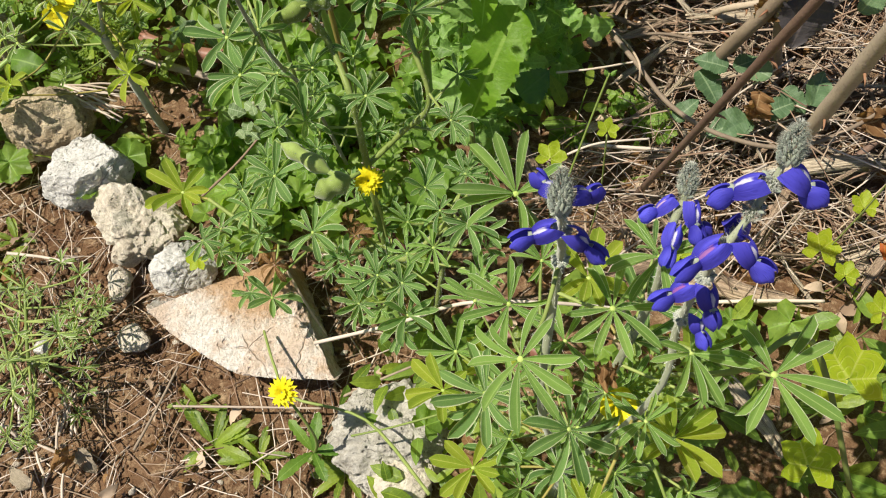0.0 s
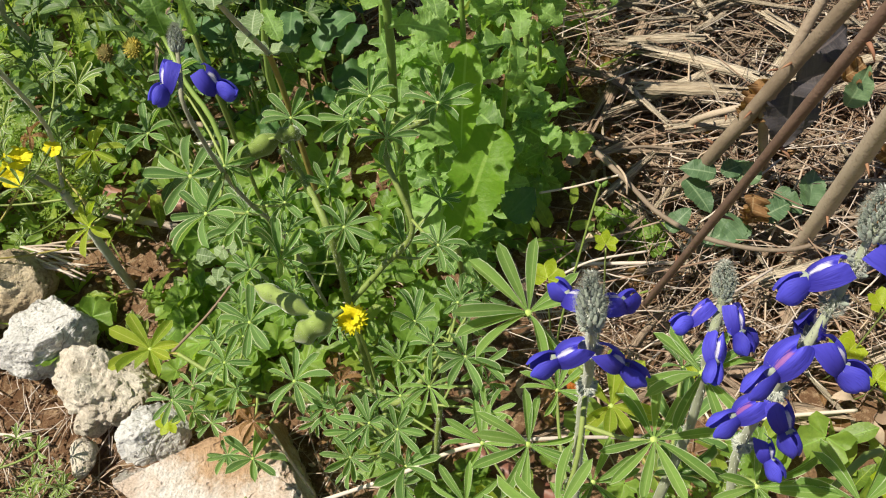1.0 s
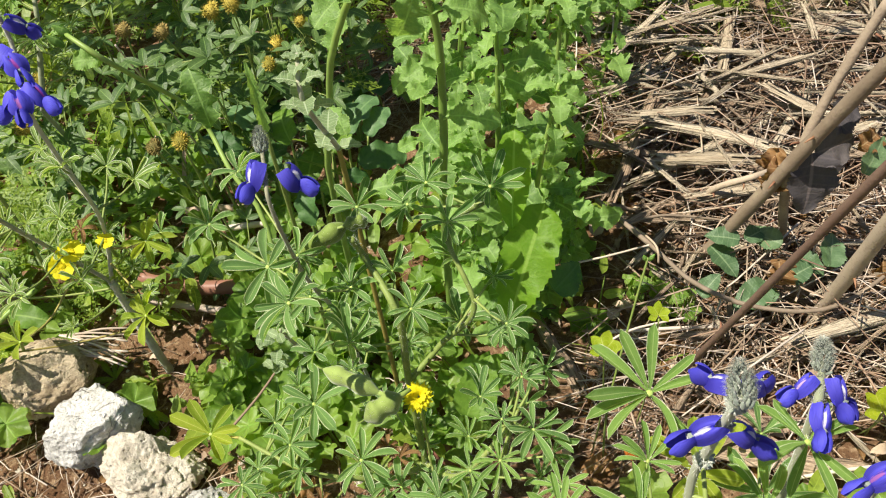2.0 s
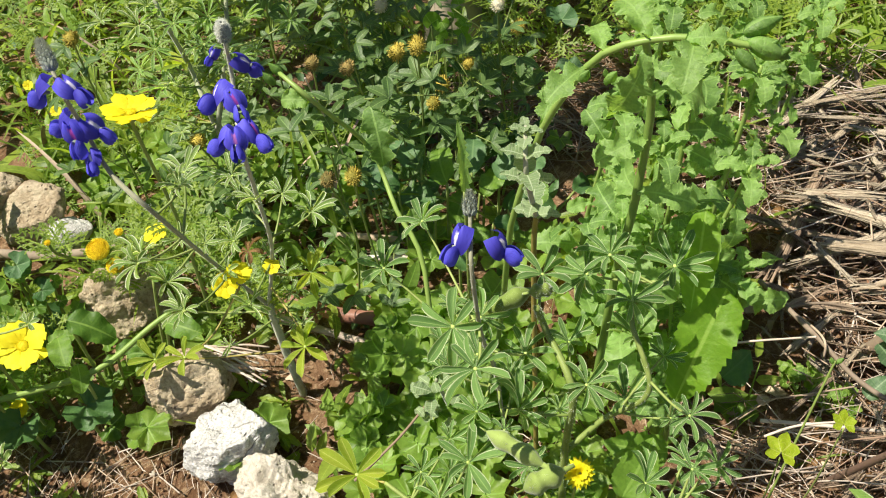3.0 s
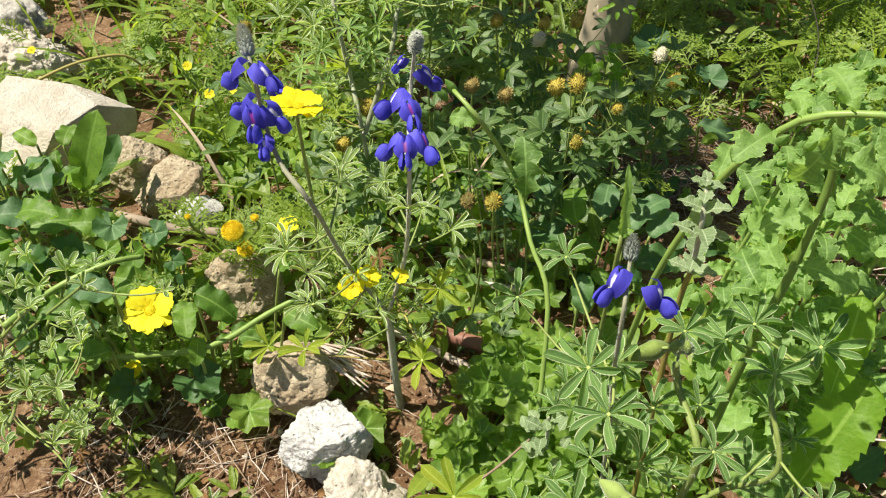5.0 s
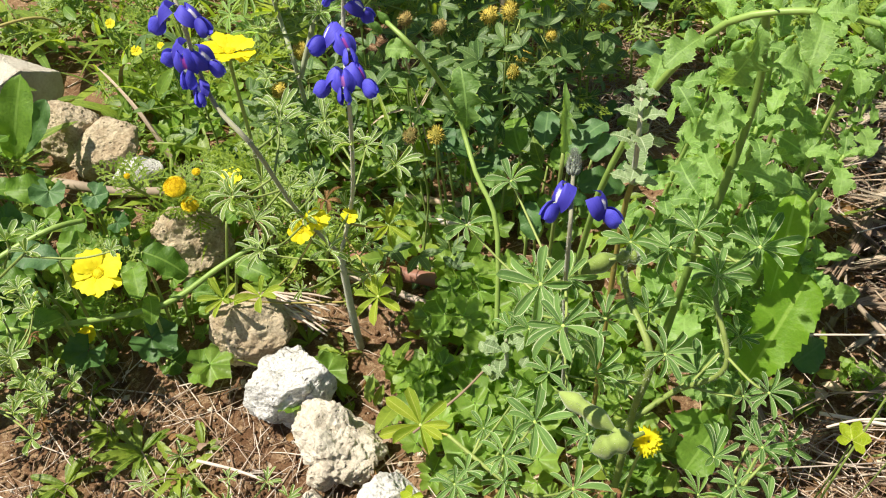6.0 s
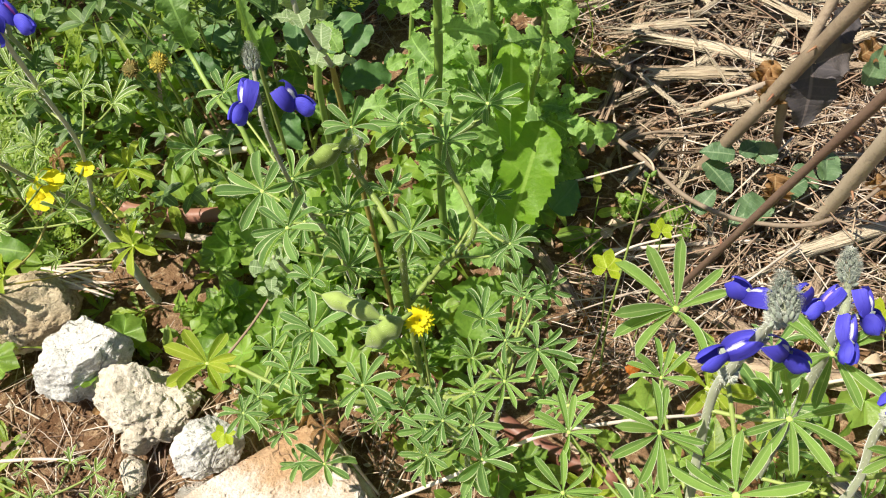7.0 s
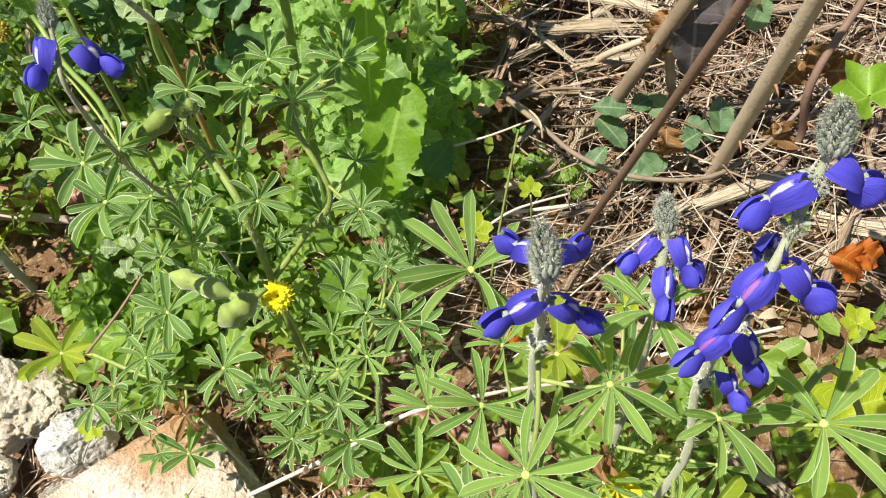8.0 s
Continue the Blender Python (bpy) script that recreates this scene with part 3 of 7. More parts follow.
PALMS = {
    "green": [palm_shape(i, 9, 0.215, 26 + 8 * (i % 3)).mesh("lupin_leaf", LUPIN, HUB) for i in range(5)],
    "pale": [palm_shape(20 + i, 10, 0.165, 18 + 8 * (i % 3)).mesh("pale_lupin_leaf", LUPIN_SOFT, HUB) for i in range(4)],
    "fan": [palm_shape(40 + i, 10, 0.170, 44 + 5 * i, droop=0.9, length=0.9).mesh("cupped_lupin_leaf", LUPIN_PALE, HUB) for i in range(4)],
    "yellow": [palm_shape(60 + i, 8, 0.30, 20 + 8 * i, droop=0.4).mesh("fading_lupin_leaf", LUPIN_YELLOW, HUB) for i in range(3)],
    "soft": [palm_shape(70 + i, 8, 0.30, 50 + 6 * i, droop=0.7).mesh("soft_lupin_leaf", LUPIN_PALE, HUB) for i in range(3)],
    "dead": [palm_shape(90 + i, 7, 0.24, 50, droop=2.4).mesh("withered_lupin_leaf", DRY, LITTER) for i in range(3)],
    "broad": [palm_shape(80 + i, 8, 0.25, 20 + 8 * i).mesh("broad_lupin_leaf", LUPIN, HUB) for i in range(3)],
}


def wing_shape(side):
    """A broad wing petal, widest past its middle; the pair closes into a flattened pouch."""
    s = Shape()
    rows, uvs = [], []
    for i in range(10):
        u = i / 9
        r = 0.0066 * max(math.sin(math.pi * (0.10 + 0.86 * u ** 1.1)), 0.0) ** 0.55
        rows.append([(side * (r * math.sin(radians(a)) * 0.62 + 0.0003 + 0.0009 * u + 0.0005 * math.sin(6 * u + a * 0.03)), 0.0008 + 0.0124 * u - 0.0022 * (a / 180) ** 2 * u + 0.0006 * math.sin(a * 0.05), r * math.cos(radians(a)) * 1.0 - 0.0012 - 0.0030 * u * u) for a in (3, 30, 60, 90, 120, 150, 177)])
        uvs.append([(u, j / 6) for j in range(7)])
    return s.grid(rows, uvs)


def banner_shape():
    """The raised back petal: two rounded halves with a groove between, the sides turned back."""
    s = Shape()
    rows, uvs = [], []
    for i in range(11):
        b = i / 10
        w = 0.0108 * max(math.sin(math.pi * (0.10 + 0.78 * b)), 0.0) ** 0.6
        rows.append([(a * w * (1 - 0.10 * abs(a)), 0.0030 + 0.0016 * b - 0.0052 * b * b - 0.0050 * abs(a) ** 1.7 * (0.45 + 0.7 * b) + 0.0034 * math.sin(math.pi * min(1, abs(a) * 1.3)) * b, -0.0008 + 0.0160 * b - 0.0030 * abs(a) ** 2 - 0.0048 * b * b * (1 - min(1, abs(a) * 2.2)) + 0.0005 * math.sin(8 * a + 5 * b)) for a in (-1, -0.78, -0.52, -0.28, -0.1, 0, 0.1, 0.28, 0.52, 0.78, 1)])
        uvs.append([(b, j / 10) for j in range(11)])
    return s.grid(rows, uvs)


WINGS = [wing_shape(-1).mesh("wing_petal", BLUE), wing_shape(1).mesh("wing_petal", BLUE)]
BANNERS = banner_shape().mesh("banner_petal", BANNER)


def calyx_mesh():
    r_ = random.Random(5)
    s = Shape().tube(curve([(0, -0.0045, -0.0012), (0, -0.002, -0.0004), (0, 0.0, 0), (0, 0.004, 0.0006)], 4), 0.0009, 0.0023, 7)
    hairs(s, [(0, -0.004, -0.001), (0, 0.0, 0), (0, 0.004, 0.0006)], 0.0017, 90, 0.0020, r_, 1)
    return s.mesh("calyx", BUD, HAIR)


CALYX = calyx_mesh()


def lupin_flower(parent, at, out, up, scale=1.0, spread=0.9):
    """One pea flower: calyx, raised banner and two wings."""
    m = frame_of(at, up, out, scale)
    r_ = random.Random(int(abs(at[0] * 7919 + at[1] * 104729 + at[2] * 1299709) * 100))
    c = part("flower", CALYX, parent, m)
    part("banner", BANNERS, c, m @ pose(0, 0, 0, r_.uniform(14, 38), r_.uniform(-10, 10), r_.uniform(-10, 10)) @ Matrix.Diagonal((spread * r_.uniform(0.9, 1.1), 1, r_.uniform(0.9, 1.05), 1)))
    droop = r_.uniform(-24, 2)
    for w in WINGS:
        part("wing", w, c, m @ pose(0, 0, 0, droop + r_.uniform(-4, 4), r_.uniform(-6, 6), r_.uniform(-4, 4)))


def bud_cluster(length, radius, seed):
    """The silvery tip of a flower spike, with closed buds in rings."""
    r_ = random.Random(seed)
    s = Shape()
    rings = int(length / 0.0021)
    for i in range(rings):
        h = i / rings
        rr = radius * math.sin(math.pi * (0.18 + 0.82 * h)) ** 0.7 * (1 - 0.45 * h)
        for j in range(6 if h < 0.75 else 4):
            a = j * 1.05 + i * 0.6 + r_.uniform(-0.2, 0.2)
            L = 0.0034 * (1.1 - 0.5 * h)
            q = frame_of((rr * math.cos(a) * 0.75, rr * math.sin(a) * 0.75, length * h), (math.cos(a), math.sin(a), 1.3 + 1.5 * h), (0, 0, 1))
            s.add(ball(L, (0.42, 0.42, 1.0), 5, 6), q @ Matrix.Translation((0, 0, L * 0.6)))
    hairs(s, [(0, 0, length * i / 8) for i in range(10)], lambda f: radius * max(0.25, math.sin(math.pi * (0.15 + 0.82 * f))) * 0.95, 2400, 0.0036, r_, 1, 0.0002)
    return s


BUDS = [bud_cluster(0.024, 0.0049, 1).mesh("bud_cluster", BUD, HAIR), bud_cluster(0.027, 0.0100, 2).mesh("bud_cluster", BUD, HAIR)]


def woolly_whorl(seed):
    """A ring of spent hairy calyxes and closed buds round the stem."""
    r_ = random.Random(seed)
    s = Shape()
    for j in range(5):
        a = j * 1.26 + r_.uniform(-0.3, 0.3)
        q = frame_of((0.0024 * math.cos(a), 0.0024 * math.sin(a), r_.uniform(-0.004, 0.004)), (math.cos(a), math.sin(a), r_.uniform(0.2, 0.9)), (0, 0, 1))
        s.add(ball(0.0030, (0.45, 0.45, 1.1), 5, 7), q @ Matrix.Translation((0, 0, 0.0032)))
    hairs(s, [(0, 0, -0.006 + 0.012 * i / 6) for i in range(7)], lambda f: 0.0030 + 0.003 * math.sin(math.pi * f), 900, 0.0024, r_, 1, 0.0002)
    return s


WOOL = [woolly_whorl(i).mesh("woolly_whorl", BUD, HAIR) for i in range(3)]


def lupin_spike(parent, axis, whorls, seed, scale=1.0, tip_scale=1.0, tip_kind=0, tip_to=None, spread=0.9, wool=()):
    """Whorls of flowers on the upper stem. whorls: (place on the axis, bearings of the flowers in degrees, size)."""
    r_ = random.Random(seed)
    pts = curve(axis, 24)
    for f, bearings, size in whorls:
        i = min(int(f * (len(pts) - 1)), len(pts) - 2)
        p, d = pts[i], (pts[i + 1] - pts[i]).normalized()
        for a in bearings:
            a = radians(a + r_.uniform(-8, 8))
            out = Vector((math.cos(a), math.sin(a), r_.uniform(-0.1, 0.15)))
            up = Vector((0, -0.1, 1.0)) + d * 0.5 + Vector((r_.gauss(0, 0.10), r_.gauss(0, 0.10), 0))
            lupin_flower(parent, p + out * 0.0115 * scale + d * r_.uniform(-0.003, 0.003), out, up, scale * size * r_.uniform(0.94, 1.06), spread)
    for n, f in enumerate(wool):
        i = min(int(f * (len(pts) - 1)), len(pts) - 2)
        part("woolly_whorl", WOOL[n % 3], parent, frame_of(pts[i], (pts[i + 1] - pts[i]).normalized(), (0, 1, 0), scale * 0.66), "grey woolly spent calyxes")
    d = Vector(tip_to).normalized() if tip_to else (pts[-1] - pts[-4]).normalized()
    part("bud_tip", BUDS[tip_kind], parent, frame_of(pts[-1] - d * 0.004, d, (0, 1, 0), tip_scale), "silvery grey hairy closed buds")


def pod_mesh(length, seed, plump=0.0088):
    r_ = random.Random(seed)
    s = Shape()
    rows, uvs = [], []
    for i in range(19):
        u = i / 18
        r = plump * max(0.02, math.sin(math.pi * min(1, 0.03 + 0.97 * u)) ** 0.55) * (0.84 + 0.16 * math.cos(u * 12.56 + 3.14))
        rows.append([(r * 0.72 * math.cos(2 * math.pi * j / 12), length * u, r * math.sin(2 * math.pi * j / 12) - 0.004 * u * u) for j in range(13)])
        uvs.append([(u, j / 12) for j in range(13)])
    s.grid(rows, uvs)
    s.tube([(0, -0.006, 0.001), (0, 0.002, 0)], 0.0012, 0.0018, 6)
    s.tube([(0, length * 0.97, -0.004), (0, length + 0.004, -0.003)], 0.0009, 0.0002, 5)
    hairs(s, [(0, length * i / 10, -0.004 * (i / 10) ** 2) for i in range(1, 10)], plump * 0.82, 420, 0.0016, r_, 1)
    return s.mesh("pod", POD, HAIR)


PODS = [pod_mesh(0.023, 1, 0.0105), pod_mesh(0.036, 2)]


VIEW_SIDE = Vector((0.1, -0.6, 0.8)).normalized()  # roughly towards the camera, to keep chosen plants in view


def lupin(base, label, stems, leaves, seed, group="lupins", hairy=1.0, fill=0, kinds=("green",), span=(0.1, 0.8), reach=0.05, size=0.024, kept_clear=()):
    """A lupin: stems, petioles and palmate leaves. stems: (points, r0, r1, material). leaves: (x, y, z, radius, kind)."""
    r_ = random.Random(seed)
    root = thing("lupin_plant", base, label, "lupin", group)
    lines = []
    for pts, r0, r1, mt in stems:
        c = curve(pts, 26)
        lines.extend(c)
        s = Shape().tube(c, r0, r1, 8, 0, 0.12, seed)
        if hairy:
            hairs(s, c, lambda f: r0 + (r1 - r0) * f, int(520 * hairy), 0.0020, r_, 1, 0.0001)
        part("stem", s.mesh("stem", mt, HAIR), root)
    leaves = list(leaves)
    low, high = min(q.z for q in lines), max(q.z for q in lines)
    for _ in range(fill * 6):
        if fill <= 0:
            break
        q = lines[r_.randrange(len(lines))]
        f = (q.z - low) / (high - low)
        a = r_.uniform(0, 6.28)
        d = reach * r_.uniform(0.5, 1.1)
        p = q + Vector((math.cos(a) * d, math.sin(a) * d, r_.uniform(0.0, 0.03)))
        # drop leaves that would hide a chosen point from the camera
        if any((p - Vector(k)).dot(VIEW_SIDE) > -0.02 and ((p - Vector(k)) - VIEW_SIDE * (p - Vector(k)).dot(VIEW_SIDE)).length < size + 0.012 for k in kept_clear):
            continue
        # drop leaves that would throw shade on a chosen point
        if any(((p - Vector(k)) - SUN_FROM * (p - Vector(k)).dot(SUN_FROM)).length < size + 0.014 for k in kept_clear):
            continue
        if span[0] < f < span[1] and min((p - Vector(l[:3])).length for l in leaves) > size * 0.95:
            leaves.append((p.x, p.y, p.z, size * r_.uniform(0.7, 1.15), "dead" if f < 0.4 and r_.random() < 0.22 else r_.choice(kinds)))
            fill -= 1
    for x, y, z, r, kind in leaves:
        p = Vector((x, y, z))
        foot = min(lines, key=lambda q: (q - p).length + 2.2 * max(0.0, q.z - p.z + 0.012))
        out = p - foot
        n = Vector((r_.gauss(0, 0.22), -0.22 + r_.gauss(0, 0.22), 1.0)) + Vector((out.x, out.y, 0)) * 2.5
        ahead = Vector((out.x, out.y, 0.0))
        variants = PALMS[kind]
        nn = n.normalized()
        lf = part("leaf", variants[r_.randrange(len(variants))], root, frame_of(p, nn, ahead, r * r_.uniform(0.86, 1.0), r_.uniform(-25, 25)))
        mid = foot.lerp(p, 0.6) - nn * 0.25 * out.length * 0.5
        s = Shape().tube(curve([foot, mid, p - nn * 0.002], 8), 0.0011, 0.0008, 6)
        s2 = curve([foot, mid, p], 6)
        if hairy:
            hairs(s, s2, 0.001, int(60 * hairy), 0.0014, r_, 1)
        part("petiole", s.mesh("petiole", STEM if kind != "yellow" else STEM_AMBER, HAIR), lf)
    return root


# the two-stemmed flowering lupin behind the stones
AX_A = [(-0.341, 0.470, 0.333), (-0.358, 0.488, 0.357), (-0.348, 0.469, 0.395), (-0.358, 0.483, 0.412)]
AX_B = [(-0.248, 0.475, 0.353), (-0.255, 0.499, 0.366), (-0.258, 0.515, 0.383), (-0.250, 0.500, 0.421)]
FORK = (-0.292, 0.536, 0.117)
twin = lupin((-0.287, 0.541, -0.030), "blue flowering lupin with two hairy stems behind stones",
    [([(-0.287, 0.541, -0.035), (-0.291, 0.540, 0.030), FORK], 0.0044, 0.0036, STEM_DUSK),
     ([FORK, (-0.324, 0.531, 0.174), (-0.313, 0.456, 0.310), AX_A[0], AX_A[1], AX_A[2], AX_A[3]], 0.0019, 0.0013, STEM_DUSK),
     ([FORK, (-0.276, 0.541, 0.188), (-0.255, 0.493, 0.297), AX_B[0], AX_B[1], AX_B[2], AX_B[3]], 0.0019, 0.0013, STEM_DUSK)],
    [(-0.299, 0.474, 0.320, 0.025, "fan"), (-0.320, 0.524, 0.288, 0.027, "fan"), (-0.290, 0.539, 0.272, 0.025, "fan"), (-0.255, 0.490, 0.294, 0.026, "fan"), (-0.237, 0.545, 0.227, 0.031, "fan"), (-0.307, 0.540, 0.197, 0.027, "fan"),
     (-0.347, 0.471, 0.252, 0.031, "fan"), (-0.316, 0.530, 0.170, 0.026, "fan"), (-0.331, 0.441, 0.277, 0.028, "fan"), (-0.328, 0.459, 0.236, 0.028, "fan"), (-0.338, 0.480, 0.176, 0.026, "fan"), (-0.282, 0.481, 0.185, 0.026, "fan"),
     (-0.366, 0.521, 0.124, 0.028, "fan"), (-0.335, 0.449, 0.154, 0.028, "yellow"), (-0.239, 0.466, 0.151, 0.027, "yellow"), (-0.412, 0.515, 0.055, 0.026, "yellow"), (-0.242, 0.528, 0.173, 0.028, "yellow"), (-0.251, 0.580, 0.129, 0.024, "broad")], 11, fill=15, kinds=("fan", "fan", "fan", "fan", "yellow"), span=(0.2, 0.62), reach=0.05, size=0.020, kept_clear=((-0.313, 0.456, 0.310), (-0.255, 0.493, 0.297), (-0.345, 0.455, 0.02), (-0.33, 0.42, 0.0), (-0.26, 0.39, 0.0)))
lupin_spike(twin, AX_A, ((0.20, (-80,), 0.8), (0.36, (-170, -95, -15), 1.0), (0.76, (-165, -25), 0.9)), 3, 0.98, 0.80, 0)
lupin_spike(twin, AX_B, ((0.16, (-170, -90, -10), 0.95), (0.48, (-155, -70), 1.0), (0.78, (0,), 0.9), (0.88, (-130,), 0.55)), 4, 0.98, 0.72, 0)

# the taller lupin further back
AX_C = [(-0.393, 0.716, 0.305), (-0.407, 0.740, 0.335), (-0.415, 0.757, 0.354)]
back = lupin((-0.427, 0.869, -0.030), "slender lupin with one small blue flower whorl",
    [([(-0.425, 0.864, -0.030), (-0.381, 0.728, 0.175), (-0.405, 0.764, 0.220), *AX_C], 0.0028, 0.0014, STEM_GREY),
     ([(-0.377, 0.725, 0.171), (-0.352, 0.749, 0.259), (-0.352, 0.781, 0.293), (-0.331, 0.814, 0.321)], 0.003, 0.0015, STEM_GREY)],
    [(-0.394, 0.720, 0.309, 0.026, "pale"), (-0.413, 0.707, 0.301, 0.028, "fan"), (-0.370, 0.761, 0.278, 0.03, "pale"), (-0.409, 0.765, 0.222, 0.028, "yellow"),
     (-0.405, 0.720, 0.313, 0.024, "fan"), (-0.360, 0.778, 0.293, 0.028, "fan"), (-0.410, 0.733, 0.189, 0.03, "yellow"), (-0.374, 0.748, 0.332, 0.026, "fan"),
     (-0.336, 0.765, 0.272, 0.028, "pale"), (-0.452, 0.752, 0.223, 0.026, "pale"), (-0.343, 0.737, 0.245, 0.026, "pale"), (-0.389, 0.763, 0.352, 0.024, "fan"),
     (-0.421, 0.738, 0.337, 0.022, "fan"), (-0.366, 0.754, 0.197, 0.026, "yellow"), (-0.331, 0.791, 0.296, 0.024, "fan")], 12, hairy=0.7, fill=24, kinds=("pale", "fan"), span=(0.2, 0.9), reach=0.06, size=0.026)
lupin_spike(back, AX_C, ((0.80, (-160, -30, 80), 1.0),), 5, 0.62, 0.6, 0)

# the bushy lupin in the middle, with one flower stem and pods
AX_M = [(-0.092, 0.403, 0.269), (-0.095, 0.393, 0.332), (-0.096, 0.406, 0.344), (-0.097, 0.420, 0.356)]
middle = lupin((-0.03, 0.375, -0.01), "bushy lupin with silver-edged leaves and green pods",
    [([(-0.025, 0.372, -0.02), (-0.030, 0.382, 0.147), (-0.030, 0.379, 0.230), (-0.048, 0.416, 0.248), (-0.055, 0.412, 0.276)], 0.0030, 0.0022, STEM),
     ([(-0.030, 0.382, 0.147), (-0.003, 0.397, 0.170), (0.022, 0.390, 0.219), (0.008, 0.425, 0.259), (0.038, 0.463, 0.246)], 0.0024, 0.0015, STEM),
     ([(-0.072, 0.475, -0.01), (-0.082, 0.445, 0.15), (-0.088, 0.418, 0.22), *AX_M], 0.0017, 0.0012, STEM_DUSK),
     ([(-0.025, 0.372, 0.03), (-0.06, 0.345, 0.07), (-0.11, 0.34, 0.10), (-0.165, 0.37, 0.11)], 0.0026, 0.0015, STEM),
     ([(-0.025, 0.372, 0.03), (0.0, 0.33, 0.09), (0.03, 0.325, 0.15), (0.045, 0.335, 0.17)], 0.0028, 0.0015, STEM),
     ([(-0.02, 0.37, 0.02), (-0.01, 0.32, 0.06), (0.0, 0.29, 0.10)], 0.0026, 0.0015, STEM)],
    [(-0.137, 0.493, 0.272, 0.027, "broad"), (-0.168, 0.483, 0.231, 0.027, "broad"), (-0.108, 0.392, 0.279, 0.031, "broad"), (-0.091, 0.406, 0.272, 0.024, "green"), (-0.092, 0.357, 0.284, 0.029, "green"), (-0.061, 0.406, 0.234, 0.026, "green"),
     (-0.065, 0.372, 0.217, 0.034, "green"), (-0.051, 0.440, 0.277, 0.026, "broad"), (-0.032, 0.413, 0.239, 0.022, "green"), (-0.018, 0.468, 0.247, 0.025, "green"), (-0.003, 0.473, 0.262, 0.027, "green"), (0.009, 0.431, 0.263, 0.027, "green"),
     (0.043, 0.472, 0.253, 0.032, "green"), (0.013, 0.419, 0.239, 0.023, "pale"), (-0.021, 0.383, 0.233, 0.025, "green"), (-0.095, 0.425, 0.205, 0.026, "green"), (-0.070, 0.418, 0.188, 0.024, "green"), (-0.112, 0.430, 0.180, 0.026, "broad"), (0.012, 0.409, 0.179, 0.030, "broad"), (-0.100, 0.367, 0.152, 0.033, "broad"), (-0.120, 0.346, 0.134, 0.027, "green"),
     (-0.068, 0.327, 0.136, 0.028, "green"), (-0.188, 0.376, 0.109, 0.034, "yellow"), (0.020, 0.342, 0.181, 0.024, "green")], 13, fill=42, kinds=("green", "green", "broad"), span=(0.08, 0.66), reach=0.052, size=0.0225,
    kept_clear=((-0.042, 0.330, 0.204), (-0.064, 0.423, 0.283), (-0.026, 0.355, 0.165), (-0.030, 0.382, 0.147), (-0.030, 0.379, 0.230), (-0.048, 0.416, 0.248), (-0.062, 0.343, 0.212)))
for foot, tip, k, sc in (((-0.048, 0.346, 0.192), (-0.083, 0.370, 0.182), 1, 1.25), ((-0.034, 0.346, 0.186), (-0.046, 0.332, 0.212), 0, 1.3), ((-0.058, 0.432, 0.270), (-0.074, 0.414, 0.300), 1, 1.15), ((-0.060, 0.425, 0.275), (-0.040, 0.432, 0.272), 0, 0.75)):
    a, b = Vector(foot), Vector(tip)
    part("pod", PODS[k], middle, frame_of(a, (0, -0.3, 1), b - a, sc), "plump green pod covered in fine hairs")
lupin_spike(middle, AX_M, (), 6, 1.0, 0.5, 1)
for q, out in (((-0.103, 0.402, 0.342), (-0.75, -0.6, 0.25)), ((-0.078, 0.402, 0.339), (0.95, -0.30, 0.1))):
    lupin_flower(middle, Vector(q), out, (0.0, 0.1, 1.0), 0.98)

# low lupin shoots between the bushy one and the near one
lupin((0.02, 0.31, 0.0), "low lupin shoots with small silver-edged leaves",
    [([(0.02, 0.315, -0.01), (0.03, 0.325, 0.08), (0.04, 0.33, 0.165)], 0.0028, 0.0015, STEM), ([(0.01, 0.30, -0.01), (0.0, 0.285, 0.06), (0.0, 0.285, 0.12)], 0.0026, 0.0014, STEM)],
    [(0.049, 0.347, 0.193, 0.022, "green"), (0.032, 0.321, 0.185, 0.019, "green"), (0.052, 0.312, 0.183, 0.026, "green"), (-0.015, 0.293, 0.135, 0.025, "green"), (0.005, 0.283, 0.144, 0.023, "green"), (0.008, 0.267, 0.121, 0.034, "green"),
     (0.009, 0.314, 0.179, 0.02, "pale"), (0.028, 0.298, 0.172, 0.022, "pale"), (0.008, 0.301, 0.156, 0.022, "pale"), (-0.029, 0.275, 0.122, 0.024, "green")], 14, fill=8, kinds=("green", "pale"), span=(0.1, 1.0), reach=0.05, size=0.021, kept_clear=((-0.026, 0.355, 0.165), (-0.042, 0.330, 0.204), (-0.03, 0.24, 0.02), (0.05, 0.25, 0.04), (-0.033, 0.270, 0.075), (-0.004, 0.273, 0.090), (0.023, 0.277, 0.105), (0.049, 0.279, 0.120)))
lupin((-0.117, 0.255, 0.040), "small lupin shoot in front of the slab",
    [([(-0.088, 0.314, 0.000), (-0.099, 0.314, 0.050), (-0.101, 0.281, 0.089)], 0.0016, 0.0012, STEM)], [(-0.103, 0.290, 0.094, 0.031, "broad")], 15, hairy=0.4)

